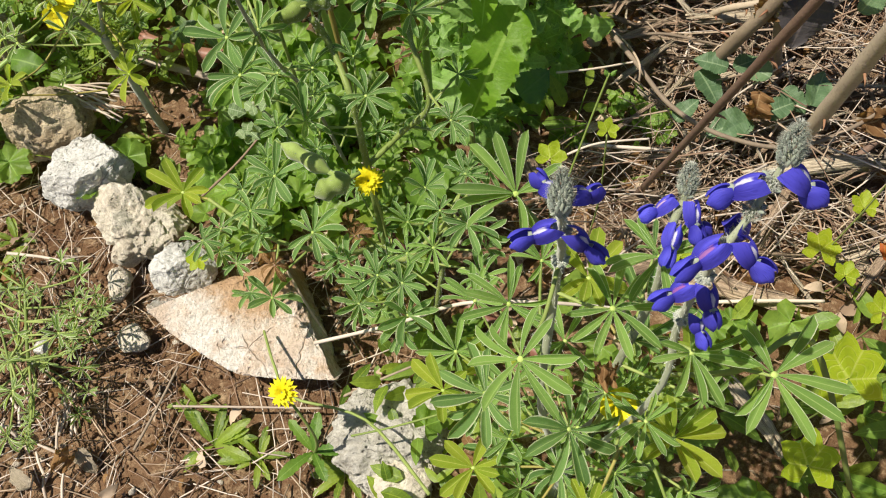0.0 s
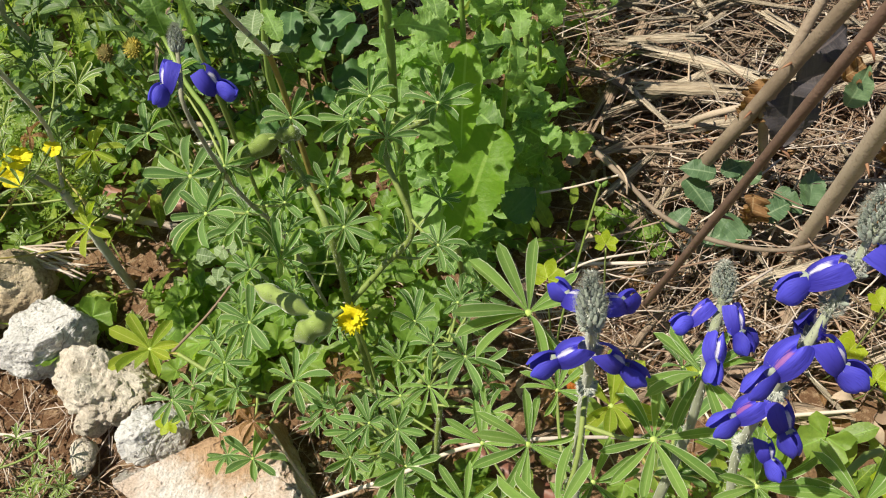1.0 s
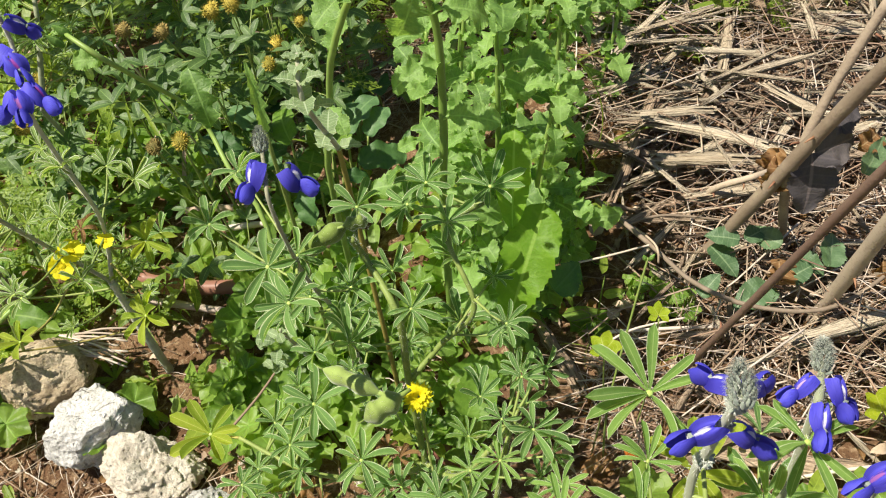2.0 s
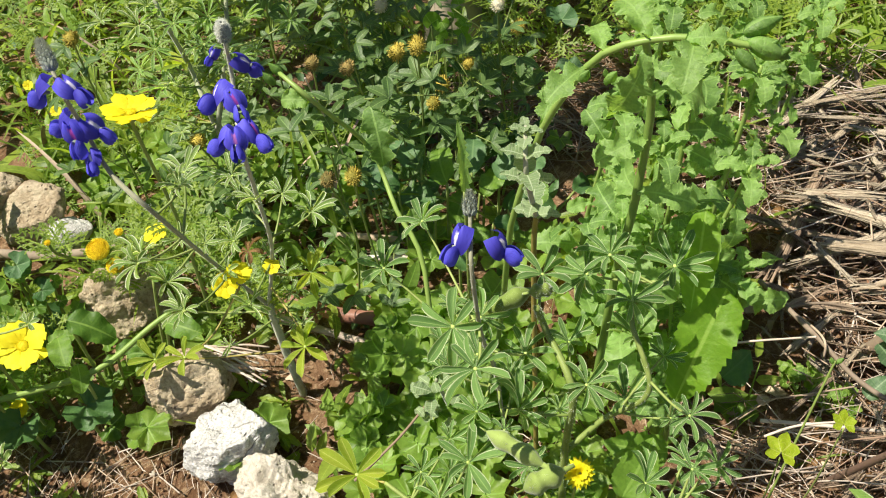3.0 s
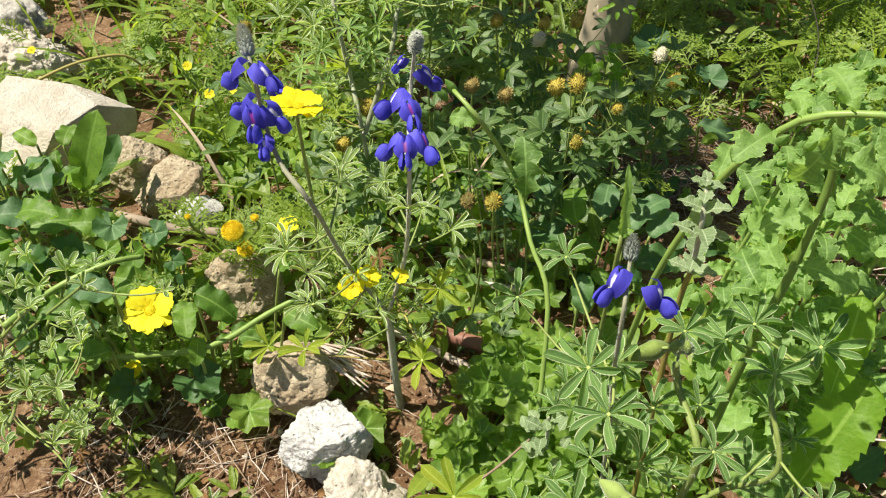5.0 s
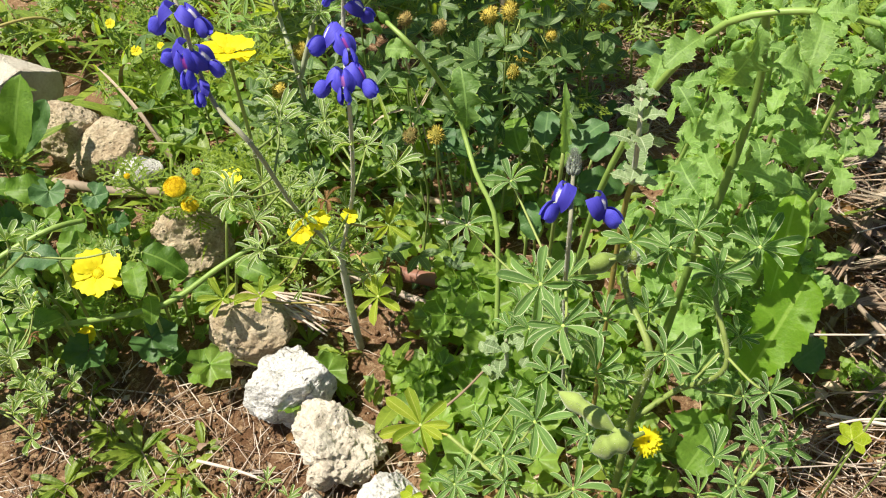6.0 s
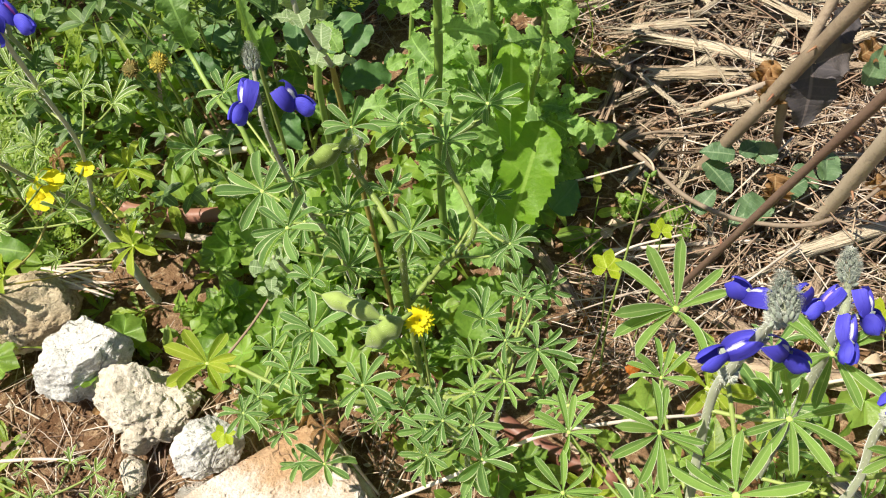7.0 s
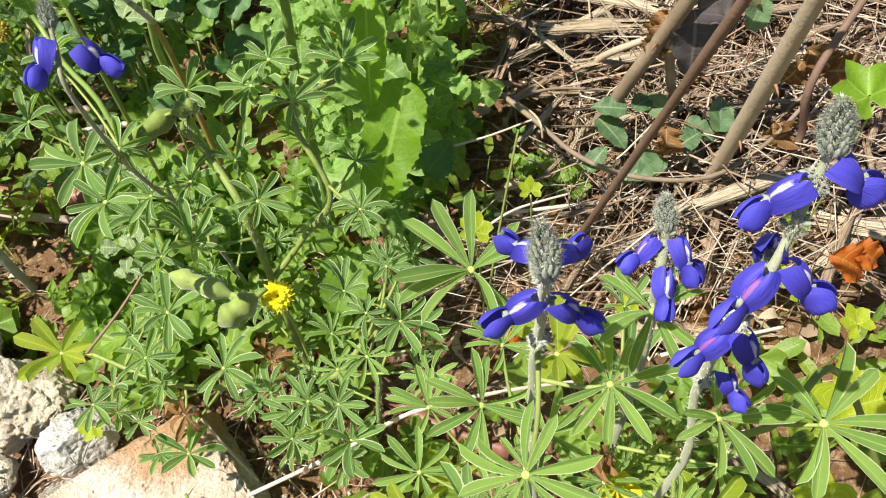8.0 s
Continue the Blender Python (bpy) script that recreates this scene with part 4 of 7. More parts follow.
# the near flowering lupin
AX_1 = [(0.099, 0.197, 0.322), (0.097, 0.192, 0.375), (0.092, 0.180, 0.425), (0.090, 0.176, 0.441)]
AX_2 = [(0.145, 0.206, 0.369), (0.149, 0.215, 0.376), (0.151, 0.222, 0.381)]
AX_3 = [(0.147, 0.165, 0.355), (0.144, 0.162, 0.402), (0.142, 0.157, 0.440), (0.148, 0.163, 0.454), (0.152, 0.168, 0.468), (0.154, 0.171, 0.480)]
CROWN = (0.125, 0.165, 0.10)
near = lupin((0.125, 0.165, 0.0), "large blue flowering lupin with three hairy spikes",
    [([(0.125, 0.165, -0.01), CROWN], 0.0050, 0.0042, STEM_GREY),
     ([CROWN, (0.10, 0.17, 0.22), *AX_1], 0.0026, 0.0015, STEM_GREY),
     ([CROWN, (0.14, 0.19, 0.22), (0.15, 0.205, 0.30), *AX_2], 0.0028, 0.0014, STEM_GREY),
     ([CROWN, (0.145, 0.16, 0.22), (0.15, 0.157, 0.31), *AX_3], 0.0020, 0.0010, STEM_GREY)],
    [(0.077, 0.212, 0.386, 0.034, "pale"), (0.080, 0.142, 0.375, 0.033, "pale"), (0.185, 0.146, 0.357, 0.034, "pale"), (0.123, 0.180, 0.342, 0.031, "pale"), (0.142, 0.198, 0.359, 0.031, "pale"), (0.154, 0.157, 0.350, 0.027, "pale"),
     (0.077, 0.192, 0.316, 0.031, "pale"), (0.110, 0.144, 0.270, 0.034, "green"), (0.137, 0.130, 0.240, 0.026, "pale"), (0.143, 0.141, 0.300, 0.022, "pale"), (0.061, 0.157, 0.120, 0.032, "yellow"),
     (0.067, 0.158, 0.280, 0.032, "green"), (0.165, 0.145, 0.260, 0.030, "yellow"), (0.124, 0.235, 0.260, 0.032, "yellow"), (0.111, 0.200, 0.250, 0.026, "pale"),
     (0.147, 0.198, 0.260, 0.026, "green"), (0.184, 0.170, 0.250, 0.026, "pale"), (0.137, 0.181, 0.220, 0.024, "pale"), (0.096, 0.235, 0.280, 0.024, "pale"),
     (0.048, 0.214, 0.190, 0.030, "pale"), (0.059, 0.250, 0.190, 0.026, "pale"), (0.083, 0.190, 0.195, 0.028, "pale"), (0.041, 0.188, 0.190, 0.028, "yellow"), (0.155, 0.193, 0.195, 0.026, "pale"), (0.064, 0.272, 0.180, 0.024, "pale"), (0.070, 0.225, 0.150, 0.026, "yellow")], 16, hairy=1.1, fill=34, kinds=("pale", "pale", "green", "pale", "yellow"), span=(0.08, 0.55), reach=0.06, size=0.028, kept_clear=((-0.033, 0.270, 0.075), (-0.004, 0.273, 0.090), (0.023, 0.277, 0.105), (0.049, 0.279, 0.120)))
lupin_spike(near, AX_1, ((0.50, (-165, -25), 1.0), (0.74, (35, 120), 0.8)), 7, 0.86, 0.50, 1, (0.02, 0.75, 0.65), 0.62, (0.28, 0.52, 0.76, 0.92))
lupin_spike(near, AX_2, ((0.20, (-95, -10), 0.95), (0.50, (-170, -60), 0.85)), 8, 0.80, 0.46, 1, (0.05, 0.6, 0.8), 0.62, (0.25, 0.75))
lupin_spike(near, AX_3, ((0.12, (-60,), 0.8), (0.26, (-165, -75), 1.0), (0.46, (-150, -20, 60), 1.0), (0.80, (175, -15), 0.95)), 9, 0.78, 0.44, 1, (0.15, 0.6, 0.8), 0.66, (0.10, 0.28, 0.46, 0.64, 0.80))

# leafy lupins without flowers among the broad leaves
for q, (base, lv) in enumerate((
        ((-0.690, 0.464, 0.000), [(-0.557, 0.468, 0.150), (-0.696, 0.482, 0.090), (-0.617, 0.511, 0.110), (-0.622, 0.410, 0.090), (-0.557, 0.440, 0.100), (-0.558, 0.396, 0.090), (-0.530, 0.378, 0.070), (-0.581, 0.354, 0.090), (-0.664, 0.432, 0.090), (-0.640, 0.470, 0.120), (-0.604, 0.445, 0.130)]),
        ((-0.592, 0.446, -0.030), [(-0.544, 0.416, 0.040), (-0.530, 0.414, 0.030), (-0.551, 0.390, 0.050)]),
        ((-0.350, 0.271, -0.030), [(-0.346, 0.319, 0.030), (-0.292, 0.294, 0.030), (-0.332, 0.272, 0.040), (-0.306, 0.251, 0.030), (-0.275, 0.247, 0.030), (-0.322, 0.222, 0.040), (-0.305, 0.199, 0.030), (-0.315, 0.184, 0.040), (-0.292, 0.270, 0.050), (-0.328, 0.243, 0.050)]))):
    b = Vector(base)
    lupin(b, ("leafy pale green lupin among broad leaves", "small leafy lupin under broad leaves", "low lupin seedlings with narrow leaves on soil")[q],
          [([b, b + Vector((0.01, -0.01, 0.03)), Vector(lv[0])], 0.0024, 0.0013, STEM), ([b, b + Vector((-0.01, 0.0, 0.02)), Vector(lv[-1])], 0.0022, 0.0012, STEM)]
          + [([b, b.lerp(Vector(lv[k]), 0.5) - Vector((0, 0, 0.02)), Vector(lv[k]) - Vector((0, 0, 0.01))], 0.0022, 0.0012, STEM) for k in ((2, 3, 5, 7, 8) if q == 0 else ())],
          [(*p, (0.0185 if q < 2 else 0.015) + 0.004 * (i % 3), "soft" if q < 2 else "fan") for i, p in enumerate(lv)], 30 + q, hairy=0.5,
          fill=(64, 10, 46)[q], kinds=("soft",) if q < 2 else ("fan",), span=(0.0, 1.1), reach=(0.085, 0.05, 0.075)[q], size=(0.0185, 0.018, 0.0165)[q], kept_clear=((-0.541, 0.511, 0.081), (-0.36, 0.45, 0.0), (-0.35, 0.42, 0.0)))

# ---------------------------------------------------------------- yellow flowers
def daisy_petal(seed):
    r_ = random.Random(seed)
    s = blade(0.0165, 0.0100, bump_profile(0.45, 0.13), 8, 6, -0.12, r_.uniform(0.1, 0.5), 0.05, lift=radians(r_.uniform(8, 24)), seed=seed, base=0.3)
    return s.mesh("petal", YELLOW)


PETALS = [daisy_petal(i) for i in range(4)]


def disc_shape(r, h, florets, size):
    s = ball(r * 0.92, (1, 1, h), 6, 14)
    for i in range(florets):
        f = (i + 0.5) / florets
        rr, a = math.sqrt(f) * 1.25, i * 2.39996
        th = min(rr, 1.45)
        d = Vector((math.sin(th) * math.cos(a), math.sin(th) * math.sin(a), math.cos(th)))
        p = Vector((d.x * r, d.y * r, d.z * r * h))
        s.add(ball(size, (0.5, 0.5, 1.1), 3, 5), frame_of(p, (d.x, d.y, d.z / h), (0.3, 1, 0.2)))
    return s


DISC = disc_shape(0.0065, 0.42, 110, 0.0008).mesh("disc", YELLOW)
BUTTON = disc_shape(0.0115, 0.72, 260, 0.0011).mesh("button", GOLD)
SEPALS = Shape().add(ball(0.0062, (1, 1, 0.6), 5, 10)).mesh("calyx_cup", STEM)


def flower_head(parent, at, normal, seed, scale=1.0, petals=14, ray=True):
    r_ = random.Random(seed)
    m = frame_of(at, normal, (0.2, 1, 0.1), scale, r_.uniform(0, 90))
    if ray:
        d = part("disc", DISC, parent, m @ Matrix.Diagonal((0.72, 0.72, 0.5, 1)), "golden flower centre")
        for i in range(petals):
            part("petal", PETALS[i % 4], d, m @ pose(0, 0, 0, r_.uniform(-7, 9), 0, 360 * i / petals + r_.uniform(-5, 5)) @ pose(0, 0.0045, -0.0004 * (i % 2)) @ Matrix.Diagonal((min(1.15, 13.5 / petals), r_.uniform(0.9, 1.06), 1, 1)))
    else:
        d = part("button", BUTTON, parent, m)
    part("calyx_cup", SEPALS, parent, m @ pose(0, 0, -0.0035))


def feather_shape(seed, length=0.06, pairs=7):
    """A finely divided leaf."""
    r_ = random.Random(seed)
    s = Shape().add(blade(length, 0.0022, OBLONG, 6, 2, 0.2, 0.5))
    for i in range(pairs):
        u = (i + 1) / (pairs + 0.6)
        y, z = length * u * 0.95, -0.12 * length * u * u
        for sd in (-1, 1):
            L = length * 0.34 * math.sin(math.pi * (0.2 + 0.72 * u)) * r_.uniform(0.8, 1.2)
            m = pose(0, y, z, r_.uniform(-12, 22), 0, -sd * r_.uniform(42, 62))
            s.add(blade(L, 0.0032, OBLONG, 3, 2, 0.2, 0.3), m)
            for j in (0.45, 0.75):
                for s3 in (-1, 1):
                    s.add(blade(L * 0.36, 0.0022, OBLONG, 2, 2, 0.2, 0.2), m @ pose(0, L * j, 0, 8, 0, s3 * 48))
    return s


FEATHERS = [feather_shape(i) for i in range(3)]
FEATHER_MESH = [f.mesh("feathery_leaf", MEADOW) for f in FEATHERS]


def daisy_plant(base, label, heads, seed, leaves=6):
    """heads: (place, facing, scale, petals or 0 for a bare button)."""
    r_ = random.Random(seed)
    base = Vector(base)
    root = thing("crown_daisy", base, label, "daisy", "yellow daisies")
    for p, nrm, sc, pet in heads:
        p, nrm = Vector(p), Vector(nrm).normalized()
        c = curve([base + Vector((r_.uniform(-0.008, 0.008), r_.uniform(-0.008, 0.008), -0.01)), base.lerp(p, 0.5) + Vector((r_.uniform(-0.012, 0.012), 0.012, 0)), p - nrm * 0.018, p - nrm * 0.004], 14)
        part("stem", Shape().tube(c, 0.0020, 0.0014, 7).mesh("stem", STEM), root)
        flower_head(root, p, nrm, seed + int(p.x * 1000), sc, pet or 1, pet > 0)
        for _ in range(leaves):
            q = c[r_.randrange(1, max(2, len(c) - 4))]
            a = r_.uniform(0, 6.28)
            part("leaf", FEATHER_MESH[r_.randrange(3)], root, frame_of(q, (math.cos(a) * -0.5, math.sin(a) * -0.5, 1), (math.cos(a), math.sin(a), 0.3), r_.uniform(0.6, 1.0)))
    return root


daisy_plant((-0.40, 0.62, -0.04), "tall bright yellow daisy behind lupin flowers", [((-0.378, 0.582, 0.300), (0.05, 0.10, 1), 1.12, 13)], 3, 8)
daisy_plant((-0.563, 0.527, -0.040), "bright yellow daisy low among broad leaves", [((-0.530, 0.506, 0.083), (0.15, -0.45, 0.9), 1.26, 15)], 4, 4)
daisy_plant((-0.519, 0.646, -0.020), "spent yellow daisies with bare button heads",
            [((-0.489, 0.614, 0.101), (0.1, -0.4, 1), 1.05, 0), ((-0.473, 0.606, 0.087), (0.2, -0.6, 0.8), 0.8, 0), ((-0.435, 0.635, 0.105), (-0.2, -0.3, 1), 0.62, 9), ((-0.470, 0.630, 0.111), (0, -0.2, 1), 0.40, 0), ((-0.537, 0.611, 0.113), (0, -0.2, 1), 0.30, 0)], 5, 7)
daisy_plant((-0.354, 0.631, -0.020), "drooping yellow daisy under lupin leaves", [((-0.330, 0.542, 0.137), (0.3, -0.5, 0.6), 0.62, 9), ((-0.307, 0.529, 0.168), (0.3, -0.2, 0.8), 0.60, 8), ((-0.279, 0.536, 0.170), (0.1, -0.3, 0.8), 0.4, 8)], 6, 2)
daisy_plant((-1.234, 1.200, -0.030), "yellow daisy beyond the big block", [((-1.023, 1.002, 0.160), (0.1, -0.5, 0.9), 1.1, 13)], 7, 6)
daisy_plant((-0.583, 0.491, -0.030), "small orange yellow bud on the soil", [((-0.561, 0.488, 0.000), (0.1, -0.5, 0.9), 0.5, 10)], 8, 2)
daisy_plant((0.145, 0.15, 0.02), "small yellow flower half hidden under lupin leaves", [((0.147, 0.180, 0.200), (0.1, -0.3, 1), 0.62, 10)], 9, 2)


def hawk_head(parent, at, normal, seed, scale=1.0):
    """A flat yellow head of strap petals in three rounds."""
    r_ = random.Random(seed)
    m = frame_of(at, normal, (0, 1, 0), scale)
    hub = part("flower_head", SEPALS, parent, m @ Matrix.Scale(0.7, 4))
    for ring, (n, L, lift) in enumerate(((20, 0.0125, 8), (16, 0.0095, 26), (11, 0.0062, 52))):
        for i in range(n):
            part("ray_petal", STRAPS[ring], hub, m @ pose(0, 0, 0.001 + 0.0006 * ring, 0, 0, 360 * i / n + r_.uniform(-7, 7)) @ pose(0, 0.0006, 0))


STRAPS = [blade(L, 0.0030, bump_profile(0.35, 0.12), 4, 2, 0.2, 0.3, lift=radians(a), base=0.4).mesh("ray_petal", YELLOW) for L, a in ((0.0125, 8), (0.0095, 26), (0.0062, 52))]


def hawkbit(base, label, pts, normal, seed, scale, leaves):
    r_ = random.Random(seed)
    root = thing("hawkbit", base, label, "wildflower", "hawkbits")
    c = curve([base, *pts], 14)
    part("stem", Shape().tube(c, 0.0013, 0.0011, 7).mesh("stem", STEM), root)
    hawk_head(root, Vector(pts[-1]), normal, seed, scale)
    for i in range(leaves):
        a = r_.uniform(0, 6.28)
        L = r_.uniform(0.024, 0.042)
        s = blade(L, L * 0.27, bump_profile(0.9, 0.5), 14, 4, 0.2, 0.7, 0.03, 5, 0.5, radians(40), i)
        part("leaf", s.mesh("leaf", BROAD), root, frame_of(Vector(base) + Vector((0, 0, 0.004)), (0, 0, 1), (math.cos(a), math.sin(a), 0)))
    return root


hawkbit((-0.02, 0.365, 0.0), "fringed yellow wildflower beside a lupin pod", [(-0.022, 0.366, 0.10), (-0.023, 0.350, 0.176)], (0.25, -0.5, 0.8), 2, 0.90, 4)
hawkbit((-0.073, 0.191, 0.000), "small fringed yellow wildflower before the slab", [(-0.062, 0.189, 0.060), (-0.080, 0.209, 0.107)], (-0.2, -0.5, 0.9), 3, 0.95, 9)

# little yellow flowers and pale buds far off among the herbs
for i, (p, k) in enumerate((((-0.709, 0.924, 0.08), 0.34), ((-0.649, 0.870, 0.08), 0.36), ((-0.967, 0.930, 0.06), 0.32), ((-0.626, 0.892, 0.075), 0.26))):
    far = thing("yellow_daisy", (p[0], p[1] + 0.01, gz(p[0], p[1] + 0.01)), "small half open yellow wildflower among far herbs", "daisy", "far daisies")
    part("stem", Shape().tube(curve([(p[0], p[1] + 0.01, gz(p[0], p[1] + 0.01)), (p[0] + 0.004, p[1] + 0.006, 0.04), p], 8), 0.0009, 0.0007, 5).mesh("stem", STEM), far)
    flower_head(far, Vector(p), (0.2, -0.6, 0.8), 60 + i, k, 9)
# ---------------------------------------------------------------- leafy plants
def leafy(name, base, label, category, stems, leaves, group=""):
    """stems: (points, r0, r1, material); leaves: (mesh, pose)."""
    root = thing(name, base, label, category, group)
    for pts, r0, r1, mt in stems:
        part("stem", Shape().tube(curve(pts, 20), r0, r1, 9, 0, 0.1).mesh("stem", mt), root)
    for me, m in leaves:
        part("leaf", me, root, m)
    return root


def toothed(L, W, mt, seed, teeth=9, tooth=0.5, prof=OVATE, bend=0.5, lift=10, fold=0.2, wave=0.05):
    return blade(L, W, prof, teeth * 4, 6, fold, bend, wave, teeth, tooth, radians(lift), seed).mesh("toothed_leaf", mt)


# the big bright leaf with toothed margin, and its smaller companion
BIG = Vector((0.050, 0.417, 0.165))
leafy("wild_lettuce", (0.055, 0.43, 0.02), "big bright green upright leaf with wavy margin", "wild plant",
      [([(0.055, 0.425, 0.0), (0.054, 0.425, 0.08), BIG], 0.0028, 0.0022, STEM)],
      [(toothed(0.094, 0.043, TOOTHED, 1, 13, 0.15, bump_profile(0.62, 0.34), 0.35, 0, 0.24, 0.08), frame_of(BIG, (-0.25, -0.75, 0.55), (0.24, 0.26, 0.85), 0.98)),
       (toothed(0.075, 0.027, TOOTHED, 2, 9, 0.1, bump_profile(0.7, 0.4), 0.4, 0, 0.3), frame_of((0.057, 0.456, 0.222), (-0.2, -0.8, 0.5), (0.05, 0.4, 0.8))),
       (toothed(0.060, 0.040, BROAD, 3, 9, 0.12, OVATE, 0.4, 0, 0.3), frame_of((0.010, 0.352, 0.140), (0.0, -0.7, 0.7), (0.35, 0.6, 0.3), 0.8)),
       (toothed(0.05, 0.03, BROAD, 4, 7, 0.25, OVATE, 0.4, 0, 0.3), frame_of((0.050, 0.400, 0.120), (0.1, -0.7, 0.7), (-0.7, 0.2, -0.1))),
       (toothed(0.040, 0.034, DARK, 5, 7, 0.25, OVATE, 0.4, 0, 0.3), frame_of((0.088, 0.440, 0.165), (0.1, -0.7, 0.7), (0.5, 0.5, 0.1), 0.8))])

# a hoary stem with pairs of grey leaves
HY = [(-0.045, 0.45, 0.0), (-0.056, 0.463, 0.249), (-0.057, 0.452, 0.320), (-0.065, 0.410, 0.392), (-0.066, 0.430, 0.409)]
hoary_leaves = []
hr = random.Random(4)
HOARY_MESH = [toothed(0.03, 0.021, HOARY, i, 6, 0.2, OVATE, 0.6, 15, 0.3, 0.08) for i in range(3)]
hc = curve(HY, 24)
for i, f in enumerate((0.52, 0.62, 0.71, 0.79, 0.86, 0.92, 0.96, 1.0)):
    p = hc[min(len(hc) - 1, int(f * (len(hc) - 1)))]
    for sd in (0, 180):
        a = radians(i * 90 + sd + hr.uniform(-15, 15))
        d = Vector((math.cos(a), math.sin(a), 0.25))
        hoary_leaves.append((HOARY_MESH[i % 3], frame_of(p, Vector((0, 0, 1)) - d * 0.2, d, (0.55, 0.62, 0.55, 0.58, 0.5, 0.42, 0.34, 0.26)[i])))
leafy("horehound", HY[0], "grey woolly herb with paired wrinkled leaves", "herb", [(HY[:3], 0.0022, 0.0018, STEM_AMBER), (HY[2:], 0.0018, 0.0012, STEM_DUSK)], hoary_leaves)
low_hoary = [(HOARY_MESH[i % 3], frame_of(Vector((-0.128, 0.434, 0.150)) + Vector((hr.uniform(-0.018, 0.018), hr.uniform(-0.018, 0.018), hr.uniform(-0.03, 0.01))), (hr.gauss(0, 0.3), -0.3 + hr.gauss(0, 0.3), 1), (hr.gauss(0, 1), hr.gauss(0, 1), 0.2), hr.uniform(0.34, 0.55))) for i in range(16)]
leafy("horehound", (-0.129, 0.507, 0.020), "short woolly grey herb under the lupin", "herb", [([(-0.128, 0.507, 0.000), (-0.129, 0.439, 0.150)], 0.002, 0.0015, STEM_GREY)], low_hoary)

# sow thistles: arching thick stem, upright stems and toothed leaves
def lobed_profile(seed, lobes):
    """A broad blade cut into a few uneven lobes, widest towards its tip."""
    r_ = random.Random(seed)
    body, deep = bump_profile(0.75, 0.45), [r_.uniform(0.15, 0.60) for _ in range(lobes + 1)]
    return lambda u: body(u) * (1 - deep[int(u * lobes)] * (0.5 - 0.5 * math.cos(2 * math.pi * u * lobes)) * (1.0 if u < 0.75 else 0.35))


SOWM = [toothed(0.078, 0.040 + 0.003 * (i % 3), SOW, 20 + i, 17, 0.22, lobed_profile(20 + i, 3 + i % 2), 1.1 + 0.25 * i, 30, 0.35, 0.10 + 0.03 * (i % 3)) for i in range(4)]
SOWS = [toothed(0.052, 0.030, SOW, 30 + i, 15, 0.22, lobed_profile(40 + i, 2 + i % 2), 0.9 + 0.2 * i, 15, 0.4, 0.12) for i in range(4)]


def sow_bud(parent, p, d, scale=1.0):
    s = ball(0.006, (0.85, 0.85, 2.1), 8, 18)
    s.v = [(x * (1 + 0.16 * math.cos(9 * math.atan2(y, x))) * (1 - 55 * max(0, z)), y * (1 + 0.16 * math.cos(9 * math.atan2(y, x))) * (1 - 55 * max(0, z)), z) for x, y, z in s.v]
    part("bud", s.mesh("bud", SOW), parent, frame_of(p, d, (0, 1, 0.1), scale * 0.72), "pale green pointed bud")


ARCH = [(-0.085, 0.580, 0.000), (-0.078, 0.525, 0.150), (-0.073, 0.495, 0.267), (-0.062, 0.488, 0.327), (-0.055, 0.480, 0.367), (-0.040, 0.468, 0.409), (-0.025, 0.458, 0.437), (-0.003, 0.452, 0.449), (0.019, 0.448, 0.453), (0.038, 0.445, 0.452), (0.048, 0.443, 0.451)]
sr = random.Random(9)
arch_c = curve(ARCH, 32)
arch_lv = []
for f in (0.32, 0.40, 0.48, 0.55, 0.62, 0.70, 0.80, 0.90):
    p = arch_c[int(f * (len(arch_c) - 1))]
    d = Vector((sr.uniform(-0.6, 0.8), sr.uniform(-0.3, 0.9), sr.uniform(-0.8, 0.1)))
    arch_lv.append((SOWM[sr.randrange(4)], frame_of(p, Vector((0, -0.4, 1)) + d * -0.2, d, sr.uniform(0.28, 0.5))))
arch = leafy("sow_thistle", ARCH[0], "arching thick pale green sow thistle stem", "sow thistle", [(ARCH, 0.0027, 0.0017, STEM_FRESH)], arch_lv, "sow thistles")
for p in ((-0.037, 0.427, 0.444), (-0.023, 0.429, 0.442), (0.057, 0.444, 0.451), (0.063, 0.442, 0.448)):
    sow_bud(arch, Vector(p), (0.2, -0.3, 0.6), 0.65)
for p, d, k in (((0.056, 0.443, 0.449), (0.9, -0.1, -0.35), 1.35), ((0.052, 0.450, 0.459), (0.9, 0.2, 0.35), 1.15), ((0.045, 0.439, 0.445), (0.5, -0.3, -0.4), 0.9), ((0.049, 0.447, 0.452), (0.8, -0.2, 0.1), 0.9)):
    sow_bud(arch, Vector(p), d, k)

STALK = [(-0.14, 0.50, 0.0), (-0.150, 0.564, 0.139), (-0.176, 0.599, 0.180), (-0.199, 0.633, 0.221), (-0.209, 0.532, 0.345), (-0.236, 0.543, 0.365)]
stalk = leafy("sow_thistle", STALK[0], "slim green sow thistle stalk with jagged leaf", "sow thistle", [(STALK, 0.0026, 0.0016, STEM_FRESH)],
      [(SOWM[1], frame_of((-0.188, 0.625, 0.209), (0.3, -0.9, 0.3), (-0.1, 0.2, 1), 0.75)), (SOWM[2], frame_of((-0.211, 0.534, 0.348), (0.3, -0.6, 0.6), (-0.8, 0.3, -0.3), 0.35)),
       (SOWS[1], frame_of((-0.172, 0.594, 0.173), (0.3, -0.6, 0.6), (0.8, 0.2, 0.1), 0.6))], "sow thistles")
